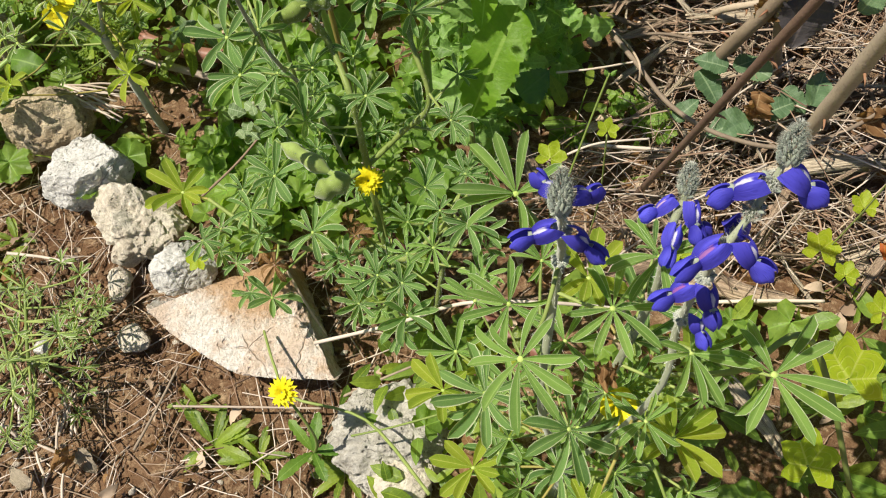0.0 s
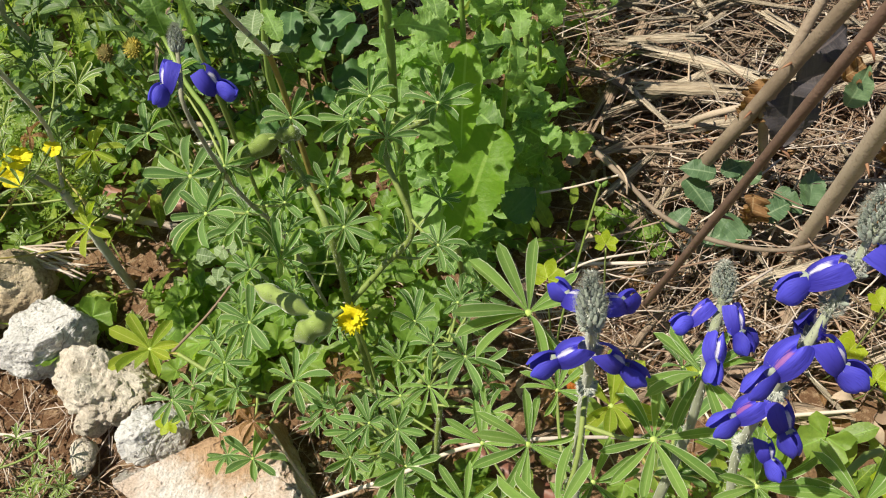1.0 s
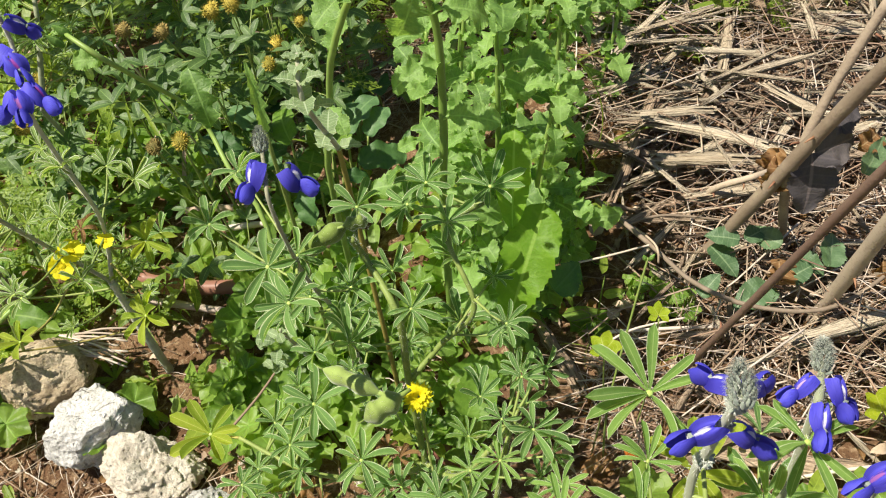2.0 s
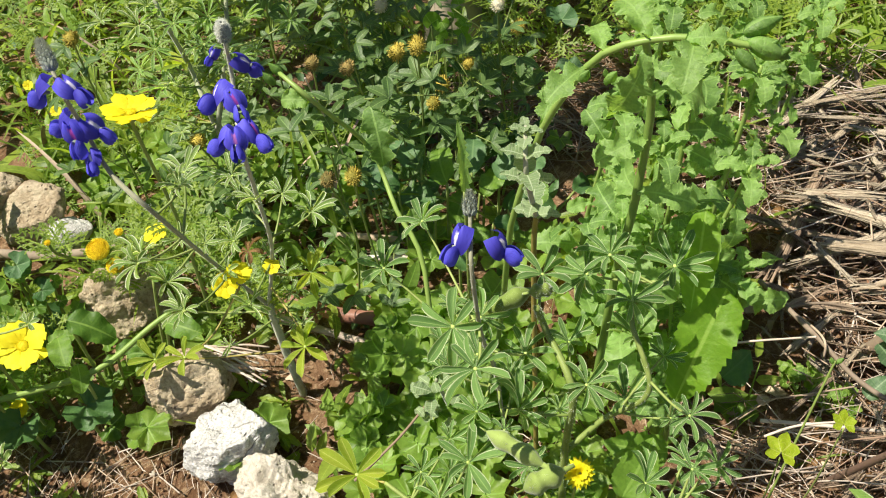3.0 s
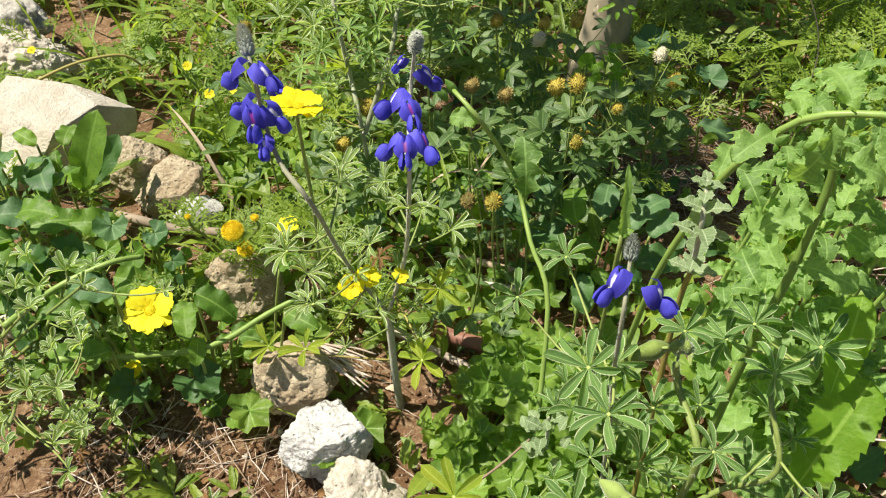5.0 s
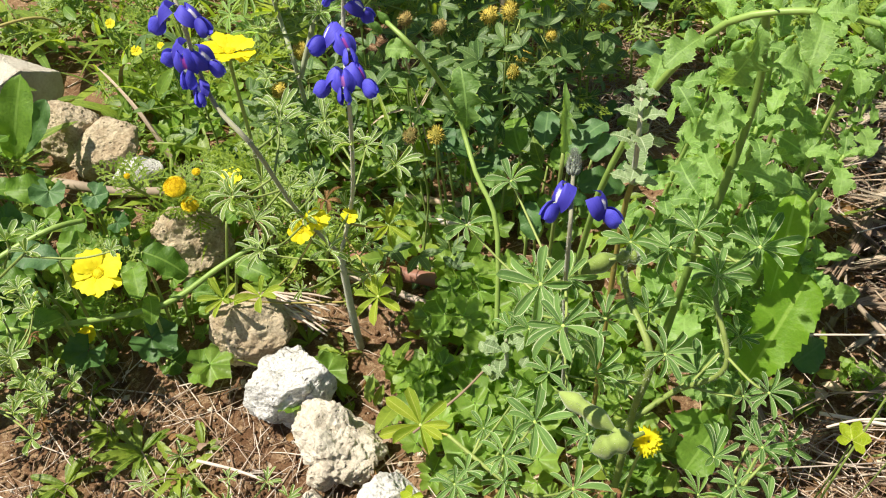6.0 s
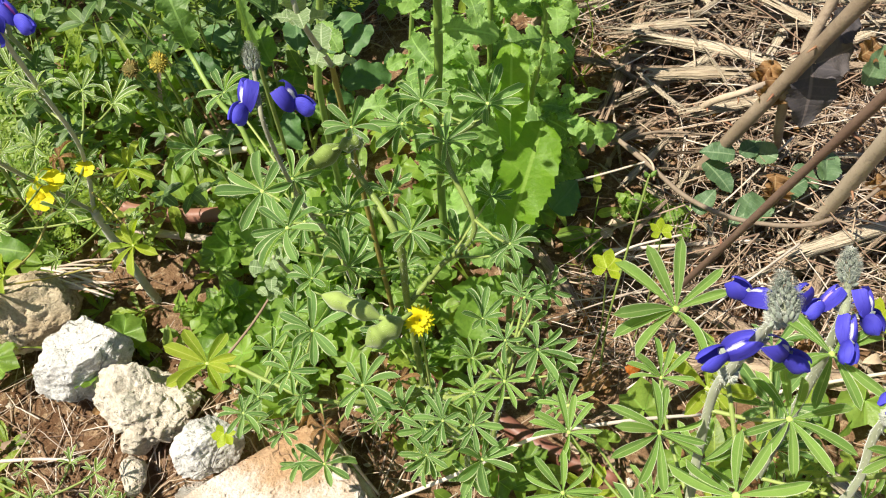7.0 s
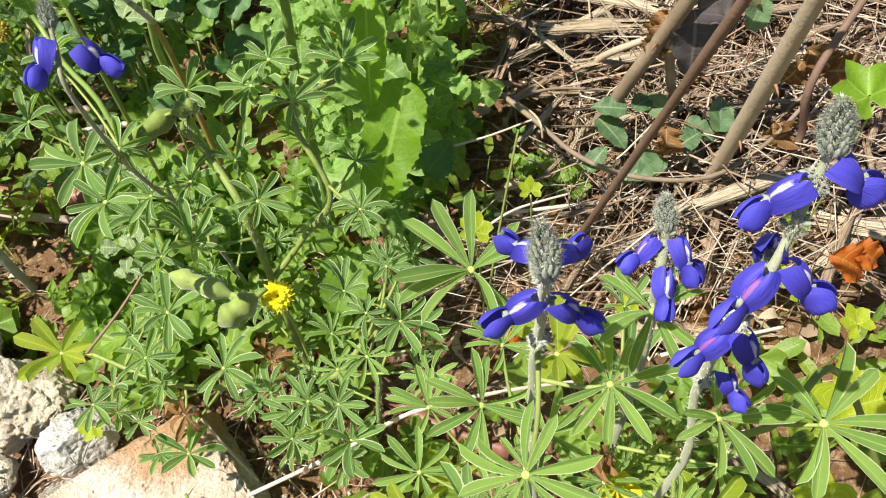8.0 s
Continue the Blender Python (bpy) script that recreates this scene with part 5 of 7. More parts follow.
for p in ((-0.238, 0.544, 0.367), (-0.243, 0.539, 0.363)):
    sow_bud(stalk, Vector(p), (-0.5, -0.1, 0.7), 0.8)

for q in range(17):
    b = Vector(((0.02, 0.56), (0.055, 0.62), (0.09, 0.55), (0.03, 0.68), (0.11, 0.66), (0.0, 0.62), (0.06, 0.50), (0.03, 0.59), (0.14, 0.60), (0.08, 0.72), (0.10, 0.60), (0.15, 0.74), (0.20, 0.82), (0.12, 0.84), (0.04, 0.80), (0.17, 0.93), (0.25, 0.96))[q]).to_3d()
    b.z = gz(b.x, b.y) - 0.005
    h = (0.30, 0.34, 0.20, 0.36, 0.30, 0.33, 0.10, 0.24, 0.14, 0.34, 0.28, 0.26, 0.24, 0.30, 0.28, 0.22, 0.18)[q]
    top = b + Vector((sr.uniform(-0.03, 0.04), sr.uniform(-0.05, 0.02), h))
    path = [b, b.lerp(top, 0.5) + Vector((sr.uniform(-0.012, 0.012), sr.uniform(-0.012, 0.012), 0)), top]
    c = curve(path, 16)
    lv = []
    for i in range(20):
        f = 0.10 + 0.88 * (i / 20) ** 0.9
        p = c[int(f * (len(c) - 1))]
        a = sr.uniform(0, 6.28) if i % 3 else sr.uniform(3.6, 5.8)
        d = Vector((math.cos(a), math.sin(a), sr.uniform(0.0, 0.7)))
        lv.append(((SOWM if sr.random() < 0.4 else SOWS)[sr.randrange(4)], frame_of(p, Vector((sr.gauss(0, 0.7), -0.2 + sr.gauss(0, 0.7), 1)) - d * 0.3, d, sr.uniform(0.4, 0.95) * (1.05 - 0.4 * f))))
    for j in range(4):
        a = j * 1.6 + sr.uniform(-0.3, 0.3)
        lv.append((SOWM[j % 4], frame_of(top - Vector((0, 0, 0.004 * j)), (-math.cos(a) * 0.5, -math.sin(a) * 0.5 - 0.2, 1), (math.cos(a), math.sin(a), 0.7), 0.28 + 0.05 * j)))
    pl = leafy("sow_thistle", b, "leafy upright sow thistle with pale toothed leaves", "sow thistle", [(path, 0.0042 if q % 3 == 1 else 0.0030, 0.0014, STEM_FRESH)], lv, "sow thistles")
    for j in range(3):
        sow_bud(pl, top + Vector((sr.uniform(-0.015, 0.015), sr.uniform(-0.015, 0.015), sr.uniform(0, 0.02))), (sr.gauss(0, 0.4), -0.2, 1), 0.5)

UPRIGHT = [(0.008, 0.515, 0.0), (0.009, 0.505, 0.20), (0.013, 0.500, 0.281), (0.014, 0.500, 0.361), (0.008, 0.498, 0.400), (0.000, 0.490, 0.430)]
upright = leafy("sow_thistle", UPRIGHT[0], "thick ribbed pale green sow thistle stem standing upright", "sow thistle", [(UPRIGHT, 0.0037, 0.0022, STEM_FRESH)],
      [(SOWM[i % 4], frame_of(p, n, d, k)) for i, (p, d, n, k) in enumerate((
          ((0.012, 0.499, 0.300), (0.8, -0.3, 0.1), (-0.1, -0.5, 0.9), 0.58), ((0.014, 0.500, 0.345), (-0.8, -0.4, -0.1), (0.1, -0.5, 0.9), 0.51),
          ((0.010, 0.498, 0.385), (0.9, 0.1, -0.2), (0.2, -0.5, 0.9), 0.61), ((0.009, 0.503, 0.240), (-0.7, -0.5, 0.2), (0.1, -0.4, 0.9), 0.68),
          ((0.009, 0.503, 0.225), (0.7, -0.6, 0.1), (0.0, -0.4, 0.9), 0.71), ((0.004, 0.494, 0.415), (-0.3, -0.3, -0.8), (0.2, -0.9, 0.2), 0.6)))], "sow thistles")
sow_bud(upright, Vector((0.000, 0.489, 0.434)), (-0.3, -0.2, 1), 0.7)

spire = Vector((-0.103, 0.464, 0.328))
leafy("sow_thistle", (spire.x, spire.y + 0.03, gz(spire.x, spire.y)), "young sow thistle with one narrow jagged grey green leaf", "sow thistle", [([(spire.x, spire.y + 0.03, gz(spire.x, spire.y)), spire], 0.0018, 0.0014, STEM)],
      [(toothed(0.05, 0.0085, SOW, 61, 8, 0.6, bump_profile(0.5, 0.9), 0.2, 5, 0.5, 0.1), frame_of(spire, (0.5, -0.8, 0.3), (-0.05, 0.25, 1), 1.0))], "sow thistles")

# clover-like herbs with ochre heads
def trefoil(seed, L=0.019):
    s = Shape()
    for a in (-62, 0, 62):
        s.add(blade(L, L * 0.40, bump_profile(0.7, 0.65), 7, 4, 0.25, 0.5, 0.03, lift=radians(18), seed=seed + a), pose(0, 0, 0, 0, 0, -a))
    return s


TREFOIL = [trefoil(i) for i in range(3)]
TREFOIL_MESH = [t.mesh("trefoil_leaf", CLOVER) for t in TREFOIL]


def head_shape(seed, r=0.0085):
    r_ = random.Random(seed)
    s = ball(r * 0.74, (1, 1, 0.95), 6, 9)
    for i in range(150):
        th, a = math.acos(1 - 1.75 * (i + 0.5) / 150), i * 2.4
        d = Vector((math.sin(th) * math.cos(a), math.sin(th) * math.sin(a), math.cos(th)))
        s.add(blade(r * 0.42 * r_.uniform(0.55, 1.35), r * 0.17, OBLONG, 3, 2, 0.4, r_.uniform(-0.5, 0.3)), frame_of(d * r * 0.62, d.orthogonal(), d + Vector((0, 0, 0.25))))
    return s


HEADS = {"ochre": [head_shape(i).mesh("flower_head", OCHRE) for i in range(3)], "dull": [head_shape(5 + i).mesh("flower_head", DULL) for i in range(2)], "cream": [head_shape(7).mesh("flower_head", CREAM)]}
cr = random.Random(21)
CLOVERS = [
    ((-0.162, 0.716, 0.275), "ochre"), ((-0.180, 0.709, 0.273), "ochre"), ((-0.274, 0.891, 0.230), "ochre"), ((-0.221, 0.904, 0.227), "ochre"), ((-0.224, 0.891, 0.214), "cream"),
    ((-0.262, 0.922, 0.260), "ochre"), ((-0.070, 0.863, 0.204), "ochre"), ((-0.091, 0.821, 0.256), "cream"), ((-0.124, 0.840, 0.173), "ochre"), ((-0.161, 0.804, 0.146), "ochre"),
    ((-0.152, 0.820, 0.159), "ochre"), ((-0.187, 0.916, 0.229), "ochre"), ((-0.214, 0.614, 0.206), "ochre"), ((-0.236, 0.608, 0.207), "dull"), ((-0.397, 0.712, 0.163), "ochre"),
    ((-0.379, 0.744, 0.191), "ochre"), ((-0.254, 0.688, 0.275), "dull"), ((-0.223, 0.691, 0.268), "dull"), ((-0.250, 0.949, 0.284), "ochre"), ((-0.321, 0.801, 0.304), "ochre"), ((-0.517, 0.761, 0.253), "ochre"),
]
for i, (p, kind) in enumerate(CLOVERS):
    p = Vector(p)
    b = Vector((p.x + cr.uniform(-0.03, 0.03), p.y + cr.uniform(0.0, 0.06), 0))
    b.z = gz(b.x, b.y) - 0.004
    root = thing("clover_plant", b, "green clover with a " + {"ochre": "bristly ochre", "cream": "small cream white", "dull": "faded greenish brown"}[kind] + " flower head", "clover", "clovers")
    path = curve([b, b.lerp(p, 0.55) + Vector((cr.uniform(-0.015, 0.015), 0.015, 0.01)), p - Vector((0, 0, 0.004))], 14)
    part("stem", Shape().tube(path, 0.0014, 0.001, 6).mesh("stem", STEM), root)
    part("flower_head", HEADS[kind][i % len(HEADS[kind])], root, frame_of(p, (cr.gauss(0, 0.25), -0.25, 1), (0, 1, 0), cr.uniform(0.95, 1.2) if kind != "dull" else 0.95))
    for j in range(5 if i in (12, 13) else 18):
        q = path[min(len(path) - 1, 2 + int(j * 0.7))] + Vector((cr.gauss(0, 0.022), cr.gauss(-0.005, 0.022), cr.uniform(-0.012, 0.006)))
        a = cr.uniform(0, 6.28)
        lf = part("leaf", TREFOIL_MESH[j % 3], root, frame_of(q, (cr.gauss(0, 0.35), -0.25 + cr.gauss(0, 0.3), 1), (math.cos(a), math.sin(a), 0.1), cr.uniform(0.8, 1.35)))
        foot = path[min(len(path) - 1, 1 + int(j * 0.62))]
        part("petiole", Shape().tube([foot, q], 0.0006, 0.0005, 5).mesh("petiole", STEM), lf)

# broad leaved plants
ROUND = [lobed(0.034, 5, 0.14, 11, 0.10, 0.2, 0.13, i) for i in range(4)]
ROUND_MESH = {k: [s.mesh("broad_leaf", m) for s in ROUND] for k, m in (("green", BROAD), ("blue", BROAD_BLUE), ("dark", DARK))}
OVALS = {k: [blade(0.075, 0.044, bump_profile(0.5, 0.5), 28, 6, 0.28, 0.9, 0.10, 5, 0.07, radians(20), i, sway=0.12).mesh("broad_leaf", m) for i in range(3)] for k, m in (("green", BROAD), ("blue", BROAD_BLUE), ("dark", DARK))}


def broad_plant(base, label, leaves, seed, crowd=4):
    """leaves: (place, scale, tone, oval or round)."""
    r_ = random.Random(seed)
    base = Vector(base)
    root = thing("broadleaf_plant", base, label, "wild plant", "broad leaved plants")
    more = [(Vector(p) + Vector((r_.gauss(0, 0.042), r_.gauss(0.012, 0.038), r_.uniform(-0.05, 0.0))), sc * r_.uniform(0.5, 0.95), r_.choice((tone, "green")), form) for p, sc, tone, form in leaves for _ in range(crowd)]
    more = [q for q in more if not (q[0].y < 0.47 and -0.56 < q[0].x < -0.3) and not (-0.78 < q[0].x < -0.56 and 0.62 < q[0].y < 0.84)]
    more = [(Vector((p.x, p.y, max(p.z, gz(p.x, p.y) + 0.012))), *rest) for p, *rest in more]
    for p, sc, tone, form in list(leaves) + more:
        p = Vector(p)
        d = Vector((p.x - base.x, p.y - base.y, 0.0))
        d = d.normalized() if d.length > 0.01 else Vector((r_.gauss(0, 1), r_.gauss(0, 1), 0)).normalized()
        n = Vector((r_.gauss(0, 0.25), -0.35 + r_.gauss(0, 0.2), 1))
        sc *= 0.66
        me = (OVALS if form else ROUND_MESH)[tone][r_.randrange(3)]
        lf = part("leaf", me, root, frame_of(p - d * 0.02 * sc, n, d + Vector((r_.gauss(0, 0.3), r_.gauss(0, 0.3), 0)), sc))
        foot = Vector((p.x * 0.75 + base.x * 0.25, p.y * 0.75 + base.y * 0.25, 0))
        foot.z = gz(foot.x, foot.y) - 0.003
        c = curve([foot, foot.lerp(p, 0.5) + d * -0.006, p - d * 0.02 * sc], 8)
        part("petiole", Shape().tube(c, 0.0019, 0.0014, 6).mesh("petiole", STEM), lf)


broad_plant((-0.527, 0.525, -0.040), "broad dark green leaves round a yellow daisy",
            [((-0.473, 0.522, 0.102), 1.0, "green", 1), ((-0.485, 0.479, 0.010), 1.35, "dark", 0), ((-0.549, 0.455, 0.010), 1.25, "dark", 0), ((-0.571, 0.492, 0.102), 1.0, "blue", 1), ((-0.570, 0.459, 0.050), 1.2, "green", 1), ((-0.467, 0.550, 0.020), 0.6, "green", 1)], 1)
broad_plant((-0.770, 0.560, 0.000), "cluster of broad shaded green leaves",
            [((-0.735, 0.545, 0.074), 1.3, "green", 1), ((-0.736, 0.570, 0.101), 1.2, "blue", 1), ((-0.693, 0.574, 0.091), 1.2, "green", 1), ((-0.765, 0.584, 0.124), 1.2, "green", 1), ((-0.756, 0.667, 0.051), 1.2, "green", 1), ((-0.690, 0.540, 0.055), 1.3, "dark", 1),
             ((-0.741, 0.517, 0.047), 1.2, "green", 1), ((-0.658, 0.563, 0.068), 1.2, "dark", 0), ((-0.798, 0.665, 0.062), 1.1, "blue", 1), ((-0.652, 0.590, 0.095), 1.1, "green", 1)], 2)
broad_plant((-0.637, 0.623, -0.030), "wrinkled blue green leaves beside the cane",
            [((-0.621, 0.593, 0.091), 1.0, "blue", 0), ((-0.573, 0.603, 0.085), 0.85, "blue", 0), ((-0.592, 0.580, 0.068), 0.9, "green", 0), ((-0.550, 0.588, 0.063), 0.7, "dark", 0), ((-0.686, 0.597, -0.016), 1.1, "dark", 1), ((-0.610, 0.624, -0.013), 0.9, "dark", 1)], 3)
broad_plant((-0.814, 0.755, -0.020), "tall bright leaves in front of the big block",
            [((-0.815, 0.679, 0.082), 1.1, "green", 1), ((-0.779, 0.675, 0.067), 1.2, "blue", 1), ((-0.850, 0.674, 0.088), 1.1, "green", 1)], 4)
# the dark leaves here have the shade under the clover in their colour
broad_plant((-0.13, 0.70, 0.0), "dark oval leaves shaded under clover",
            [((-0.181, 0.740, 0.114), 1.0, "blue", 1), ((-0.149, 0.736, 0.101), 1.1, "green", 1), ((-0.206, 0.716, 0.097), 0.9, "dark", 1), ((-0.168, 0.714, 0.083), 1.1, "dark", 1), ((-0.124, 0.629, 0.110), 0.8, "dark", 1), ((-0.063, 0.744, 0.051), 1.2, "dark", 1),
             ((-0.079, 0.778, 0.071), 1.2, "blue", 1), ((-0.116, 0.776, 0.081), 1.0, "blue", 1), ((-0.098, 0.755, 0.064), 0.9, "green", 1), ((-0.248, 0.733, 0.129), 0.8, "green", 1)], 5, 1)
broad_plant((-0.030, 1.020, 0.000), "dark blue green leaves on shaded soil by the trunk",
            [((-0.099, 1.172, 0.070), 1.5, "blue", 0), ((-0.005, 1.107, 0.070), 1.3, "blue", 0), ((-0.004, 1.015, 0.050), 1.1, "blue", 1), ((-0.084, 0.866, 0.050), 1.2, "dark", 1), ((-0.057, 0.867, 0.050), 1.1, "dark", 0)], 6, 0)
leafy("dock_plant", (-0.748, 0.702, -0.010), "upright glossy green oblong leaves before the stone block", "wild plant",
      [([(-0.748, 0.702, -0.010), (-0.746, 0.701, 0.034)], 0.0022, 0.0018, STEM)],
      [(toothed(0.105, 0.040, BROAD, 71, 6, 0.06, bump_profile(0.55, 0.45), 0.5, 8, 0.35, 0.06), frame_of((-0.746, 0.701, 0.030), (0.25, -0.85, 0.3), (0.28, 0.15, 1), 1.0)),
       (toothed(0.075, 0.030, DARK, 72, 6, 0.06, bump_profile(0.55, 0.5), 0.5, 8, 0.35, 0.06), frame_of((-0.742, 0.706, 0.034), (0.6, -0.6, 0.5), (0.65, 0.25, 0.8), 1.0)),
       (toothed(0.06, 0.022, TOOTHED, 73, 6, 0.06, bump_profile(0.6, 0.5), 0.7, 12, 0.35, 0.06), frame_of((-0.750, 0.700, 0.030), (-0.4, -0.6, 0.6), (-0.7, 0.1, 0.6), 1.0))], "broad leaved plants")
LANCES = [blade(0.040, 0.0085, bump_profile(0.9, 0.55), 20, 4, 0.3, 0.8, 0.03, 5, 0.30, radians(35), i, 0.12).mesh("lance_leaf", MEADOW) for i in range(3)]
lr = random.Random(8)
for x, y, n, sc in ((-0.166, 0.199, 13, 1.0), (-0.123, 0.189, 10, 0.9), (-0.047, 0.178, 11, 1.25), (-0.151, 0.282, 5, 0.5), (-0.304, 0.496, 7, 0.8), (-0.380, 0.549, 8, 0.8), (-0.473, 0.389, 16, 1.1), (-0.426, 0.373, 14, 1.0), (-0.510, 0.408, 12, 0.9), (-0.415, 0.404, 8, 0.7), (-0.535, 0.350, 12, 1.0), (-0.558, 0.447, 9, 0.8), (-0.303, 0.529, 9, 0.8), (-0.343, 0.537, 8, 0.8), (-0.280, 0.405, 6, 0.7), (-0.188, 0.235, 6, 0.7)):
    b = Vector((x, y, gz(x, y)))
    lv = []
    for i in range(n):
        a = lr.uniform(0, 6.28)
        lv.append((LANCES[i % 3], frame_of(b + Vector((0, 0, 0.003)), (lr.gauss(0, 0.15), lr.gauss(0, 0.15), 1), (math.cos(a), math.sin(a), 0), sc * lr.uniform(0.6, 1.1))))
    leafy("weed_rosette", b, "small rosette of narrow green leaves on soil", "weed", [], lv, "weed rosettes")

# fresh round leaflets by the trunk, toned bright to stand in for sunlight
fresh = thing("wood_sorrel", (-0.155, 1.129, 0.020), "fresh bright green rounded leaflets beside the trunk", "wild plant")
FRESH = [lobed(0.013, 3, 0.08, 0, 0, 0.15, 0.04, 70 + i, n=20).mesh("round_leaflet", TOOTHED) for i in range(3)]
for i, p in enumerate(((-0.168, 0.886, 0.191), (-0.153, 0.879, 0.179), (-0.146, 0.901, 0.200), (-0.135, 0.909, 0.204), (-0.139, 0.890, 0.186), (-0.128, 0.897, 0.190), (-0.156, 0.894, 0.195), (-0.162, 0.876, 0.179), (-0.133, 0.880, 0.174))):
    p = Vector(p)
    lf = part("leaf", FRESH[i % 3], fresh, frame_of(p, (lr.gauss(0, 0.5), -0.4 + lr.gauss(0, 0.3), 1), (lr.gauss(0, 1), lr.gauss(0, 1), 0), lr.uniform(0.6, 1.05)))
    part("petiole", Shape().tube([(p.x, p.y + 0.01, gz(p.x, p.y)), p], 0.0009, 0.0007, 5).mesh("petiole", STEM), lf)

# lime yellow lobed leaves on thin stalks
LIMES = [lobed(0.017, 5, 0.32, 10, 0.12, 0.1, 0.05, 50 + i).mesh("lime_leaf", LIME) for i in range(3)]
GREEN_LOBED = lobed(0.017, 5, 0.32, 10, 0.12, 0.1, 0.08, 53).mesh("lobed_leaf", TOOTHED)
lime = thing("wild_geranium", (0.13, 0.37, 0.02), "lime yellow lobed leaves on thin stalks", "wild plant")
for i, (p, sc) in enumerate((((0.108, 0.360, 0.190), 0.85), ((0.148, 0.375, 0.205), 0.62), ((0.230, 0.352, 0.060), 0.8), ((0.338, 0.345, 0.275), 1.5), ((0.336, 0.349, 0.080), 1.2), ((0.380, 0.393, 0.080), 0.9), ((0.286, 0.194, 0.200), 1.7), ((0.342, 0.266, 0.150), 0.9), ((0.353, 0.329, 0.080), 0.8), ((0.292, 0.166, 0.100), 1.6))):
    p = Vector(p)
    b = Vector((p.x + 0.01, p.y + 0.02, gz(p.x, p.y)))
    lf = part("leaf", GREEN_LOBED if i == 3 else LIMES[i % 3], lime, frame_of(p, (0.1, -0.35, 1), (0.3 - 0.2 * (i % 4), 1, 0), sc))
    part("petiole", Shape().tube(curve([b, b.lerp(p, 0.5) + Vector((0.004, 0, 0)), p], 6), 0.0008, 0.0006, 5).mesh("petiole", STEM), lf)
budst = [(0.125, 0.37, 0.02), (0.122, 0.372, 0.100), (0.138, 0.400, 0.175), (0.150, 0.420, 0.218)]
bs = leafy("sow_thistle", budst[0], "thin green stalk with small hairy buds", "wild plant", [(budst, 0.0010, 0.0008, STEM)], [])
for d in ((-0.4, 0, 1), (0.5, 0, 1)):
    sow_bud(bs, Vector(budst[-1]) + Vector((d[0] * 0.006, 0, 0)), d, 0.42)

# ---------------------------------------------------------------- brambles, sticks and trunk
def stick(name, pts, r0, r1, mt, label, category="stick", group="", sides=8, knobs=0.18, seed=0, n=18):
    return single(name, Shape().tube(curve(pts, n), r0, r1, sides, 0, knobs, seed).mesh(name, mt), label, category, group)


def bramble_cane(pts, r0, r1, seed, label, mt=None):
    r_ = random.Random(seed)
    c = curve(pts, 22)
    base = Vector(pts[0])
    root = thing("bramble_cane", base, label, "bramble", "bramble canes")
    part("cane", Shape().tube(c, r0, r1, 9, 0, 0.16, seed).mesh("cane", mt or CANE), root)
    for i in range(2, len(c) - 1, 3):
        d = (c[i + 1] - c[i]).normalized()
        o = d.orthogonal()
        o.rotate(Matrix.Rotation(r_.uniform(0, 6.28), 3, d))
        r = r0 + (r1 - r0) * i / len(c)
        part("thorn", Shape().tube([c[i] + o * r * 0.8, c[i] + o * (r + 0.003) - d * 0.001, c[i] + o * (r + 0.005) - d * 0.003], 0.0013, 0.0002, 5).mesh("thorn", THORN), root)
    return root


bramble_cane([(0.249, 0.590, -0.03), (0.258, 0.567, 0.02), (0.284, 0.537, 0.138), (0.309, 0.507, 0.257), (0.331, 0.455, 0.41)], 0.0066, 0.0058, 1, "thick pale brown bramble cane leaning over straw")
bramble_cane([(0.196, 0.445, -0.02), (0.199, 0.425, 0.045), (0.203, 0.396, 0.136), (0.209, 0.350, 0.282), (0.215, 0.304, 0.427), (0.222, 0.262, 0.56)], 0.0031, 0.0025, 2, "thin red brown thorny bramble cane crossing others", CANE_RED)
bramble_cane([(0.351, 0.498, -0.035), (0.347, 0.486, 0.009), (0.333, 0.443, 0.168), (0.318, 0.400, 0.328), (0.308, 0.366, 0.45)], 0.0068, 0.0060, 3, "thick brown bramble cane leaning over straw")
bramble_cane([(0.360, 0.585, -0.01), (0.351, 0.576, 0.025), (0.306, 0.532, 0.152), (0.300, 0.525, 0.19), (0.318, 0.540, 0.25), (0.345, 0.55, 0.33)], 0.0046, 0.0040, 4, "dark upright bramble cane")
bramble_cane([(0.334, 0.429, 0.020), (0.374, 0.449, 0.050), (0.412, 0.472, 0.090), (0.406, 0.480, 0.170), (0.52, 0.56, 0.30)], 0.0036, 0.0030, 5, "thin reddish bramble cane over straw", CANE_RED)
bramble_cane([(0.282, 0.637, 0.030), (0.281, 0.614, 0.080), (0.309, 0.597, 0.110), (0.352, 0.626, 0.090)], 0.0038, 0.0030, 7, "crooked dark bramble cane on straw")
VINE = [(0.159, 0.596, 0.100), (0.198, 0.528, 0.100), (0.226, 0.492, 0.090), (0.268, 0.465, 0.085), (0.327, 0.453, 0.085), (0.382, 0.473, 0.090), (0.426, 0.501, 0.100)]
stick("vine_runner", VINE, 0.0024, 0.0018, TWIG, "thin brown woody runner bowed along the ground", "vine", seed=2, n=30)
stick("twig", [(0.163, 0.628, 0.060), (0.190, 0.589, 0.070), (0.196, 0.525, 0.110), (0.198, 0.512, 0.098)], 0.0012, 0.0010, STRAW, "bleached forked twig over straw", "twig", "twigs")
stick("twig", [(0.127, 0.544, 0.070), (0.159, 0.549, 0.070), (0.191, 0.524, 0.110)], 0.0011, 0.0009, STRAW_PALE, "bleached side twig over straw", "twig", "twigs")
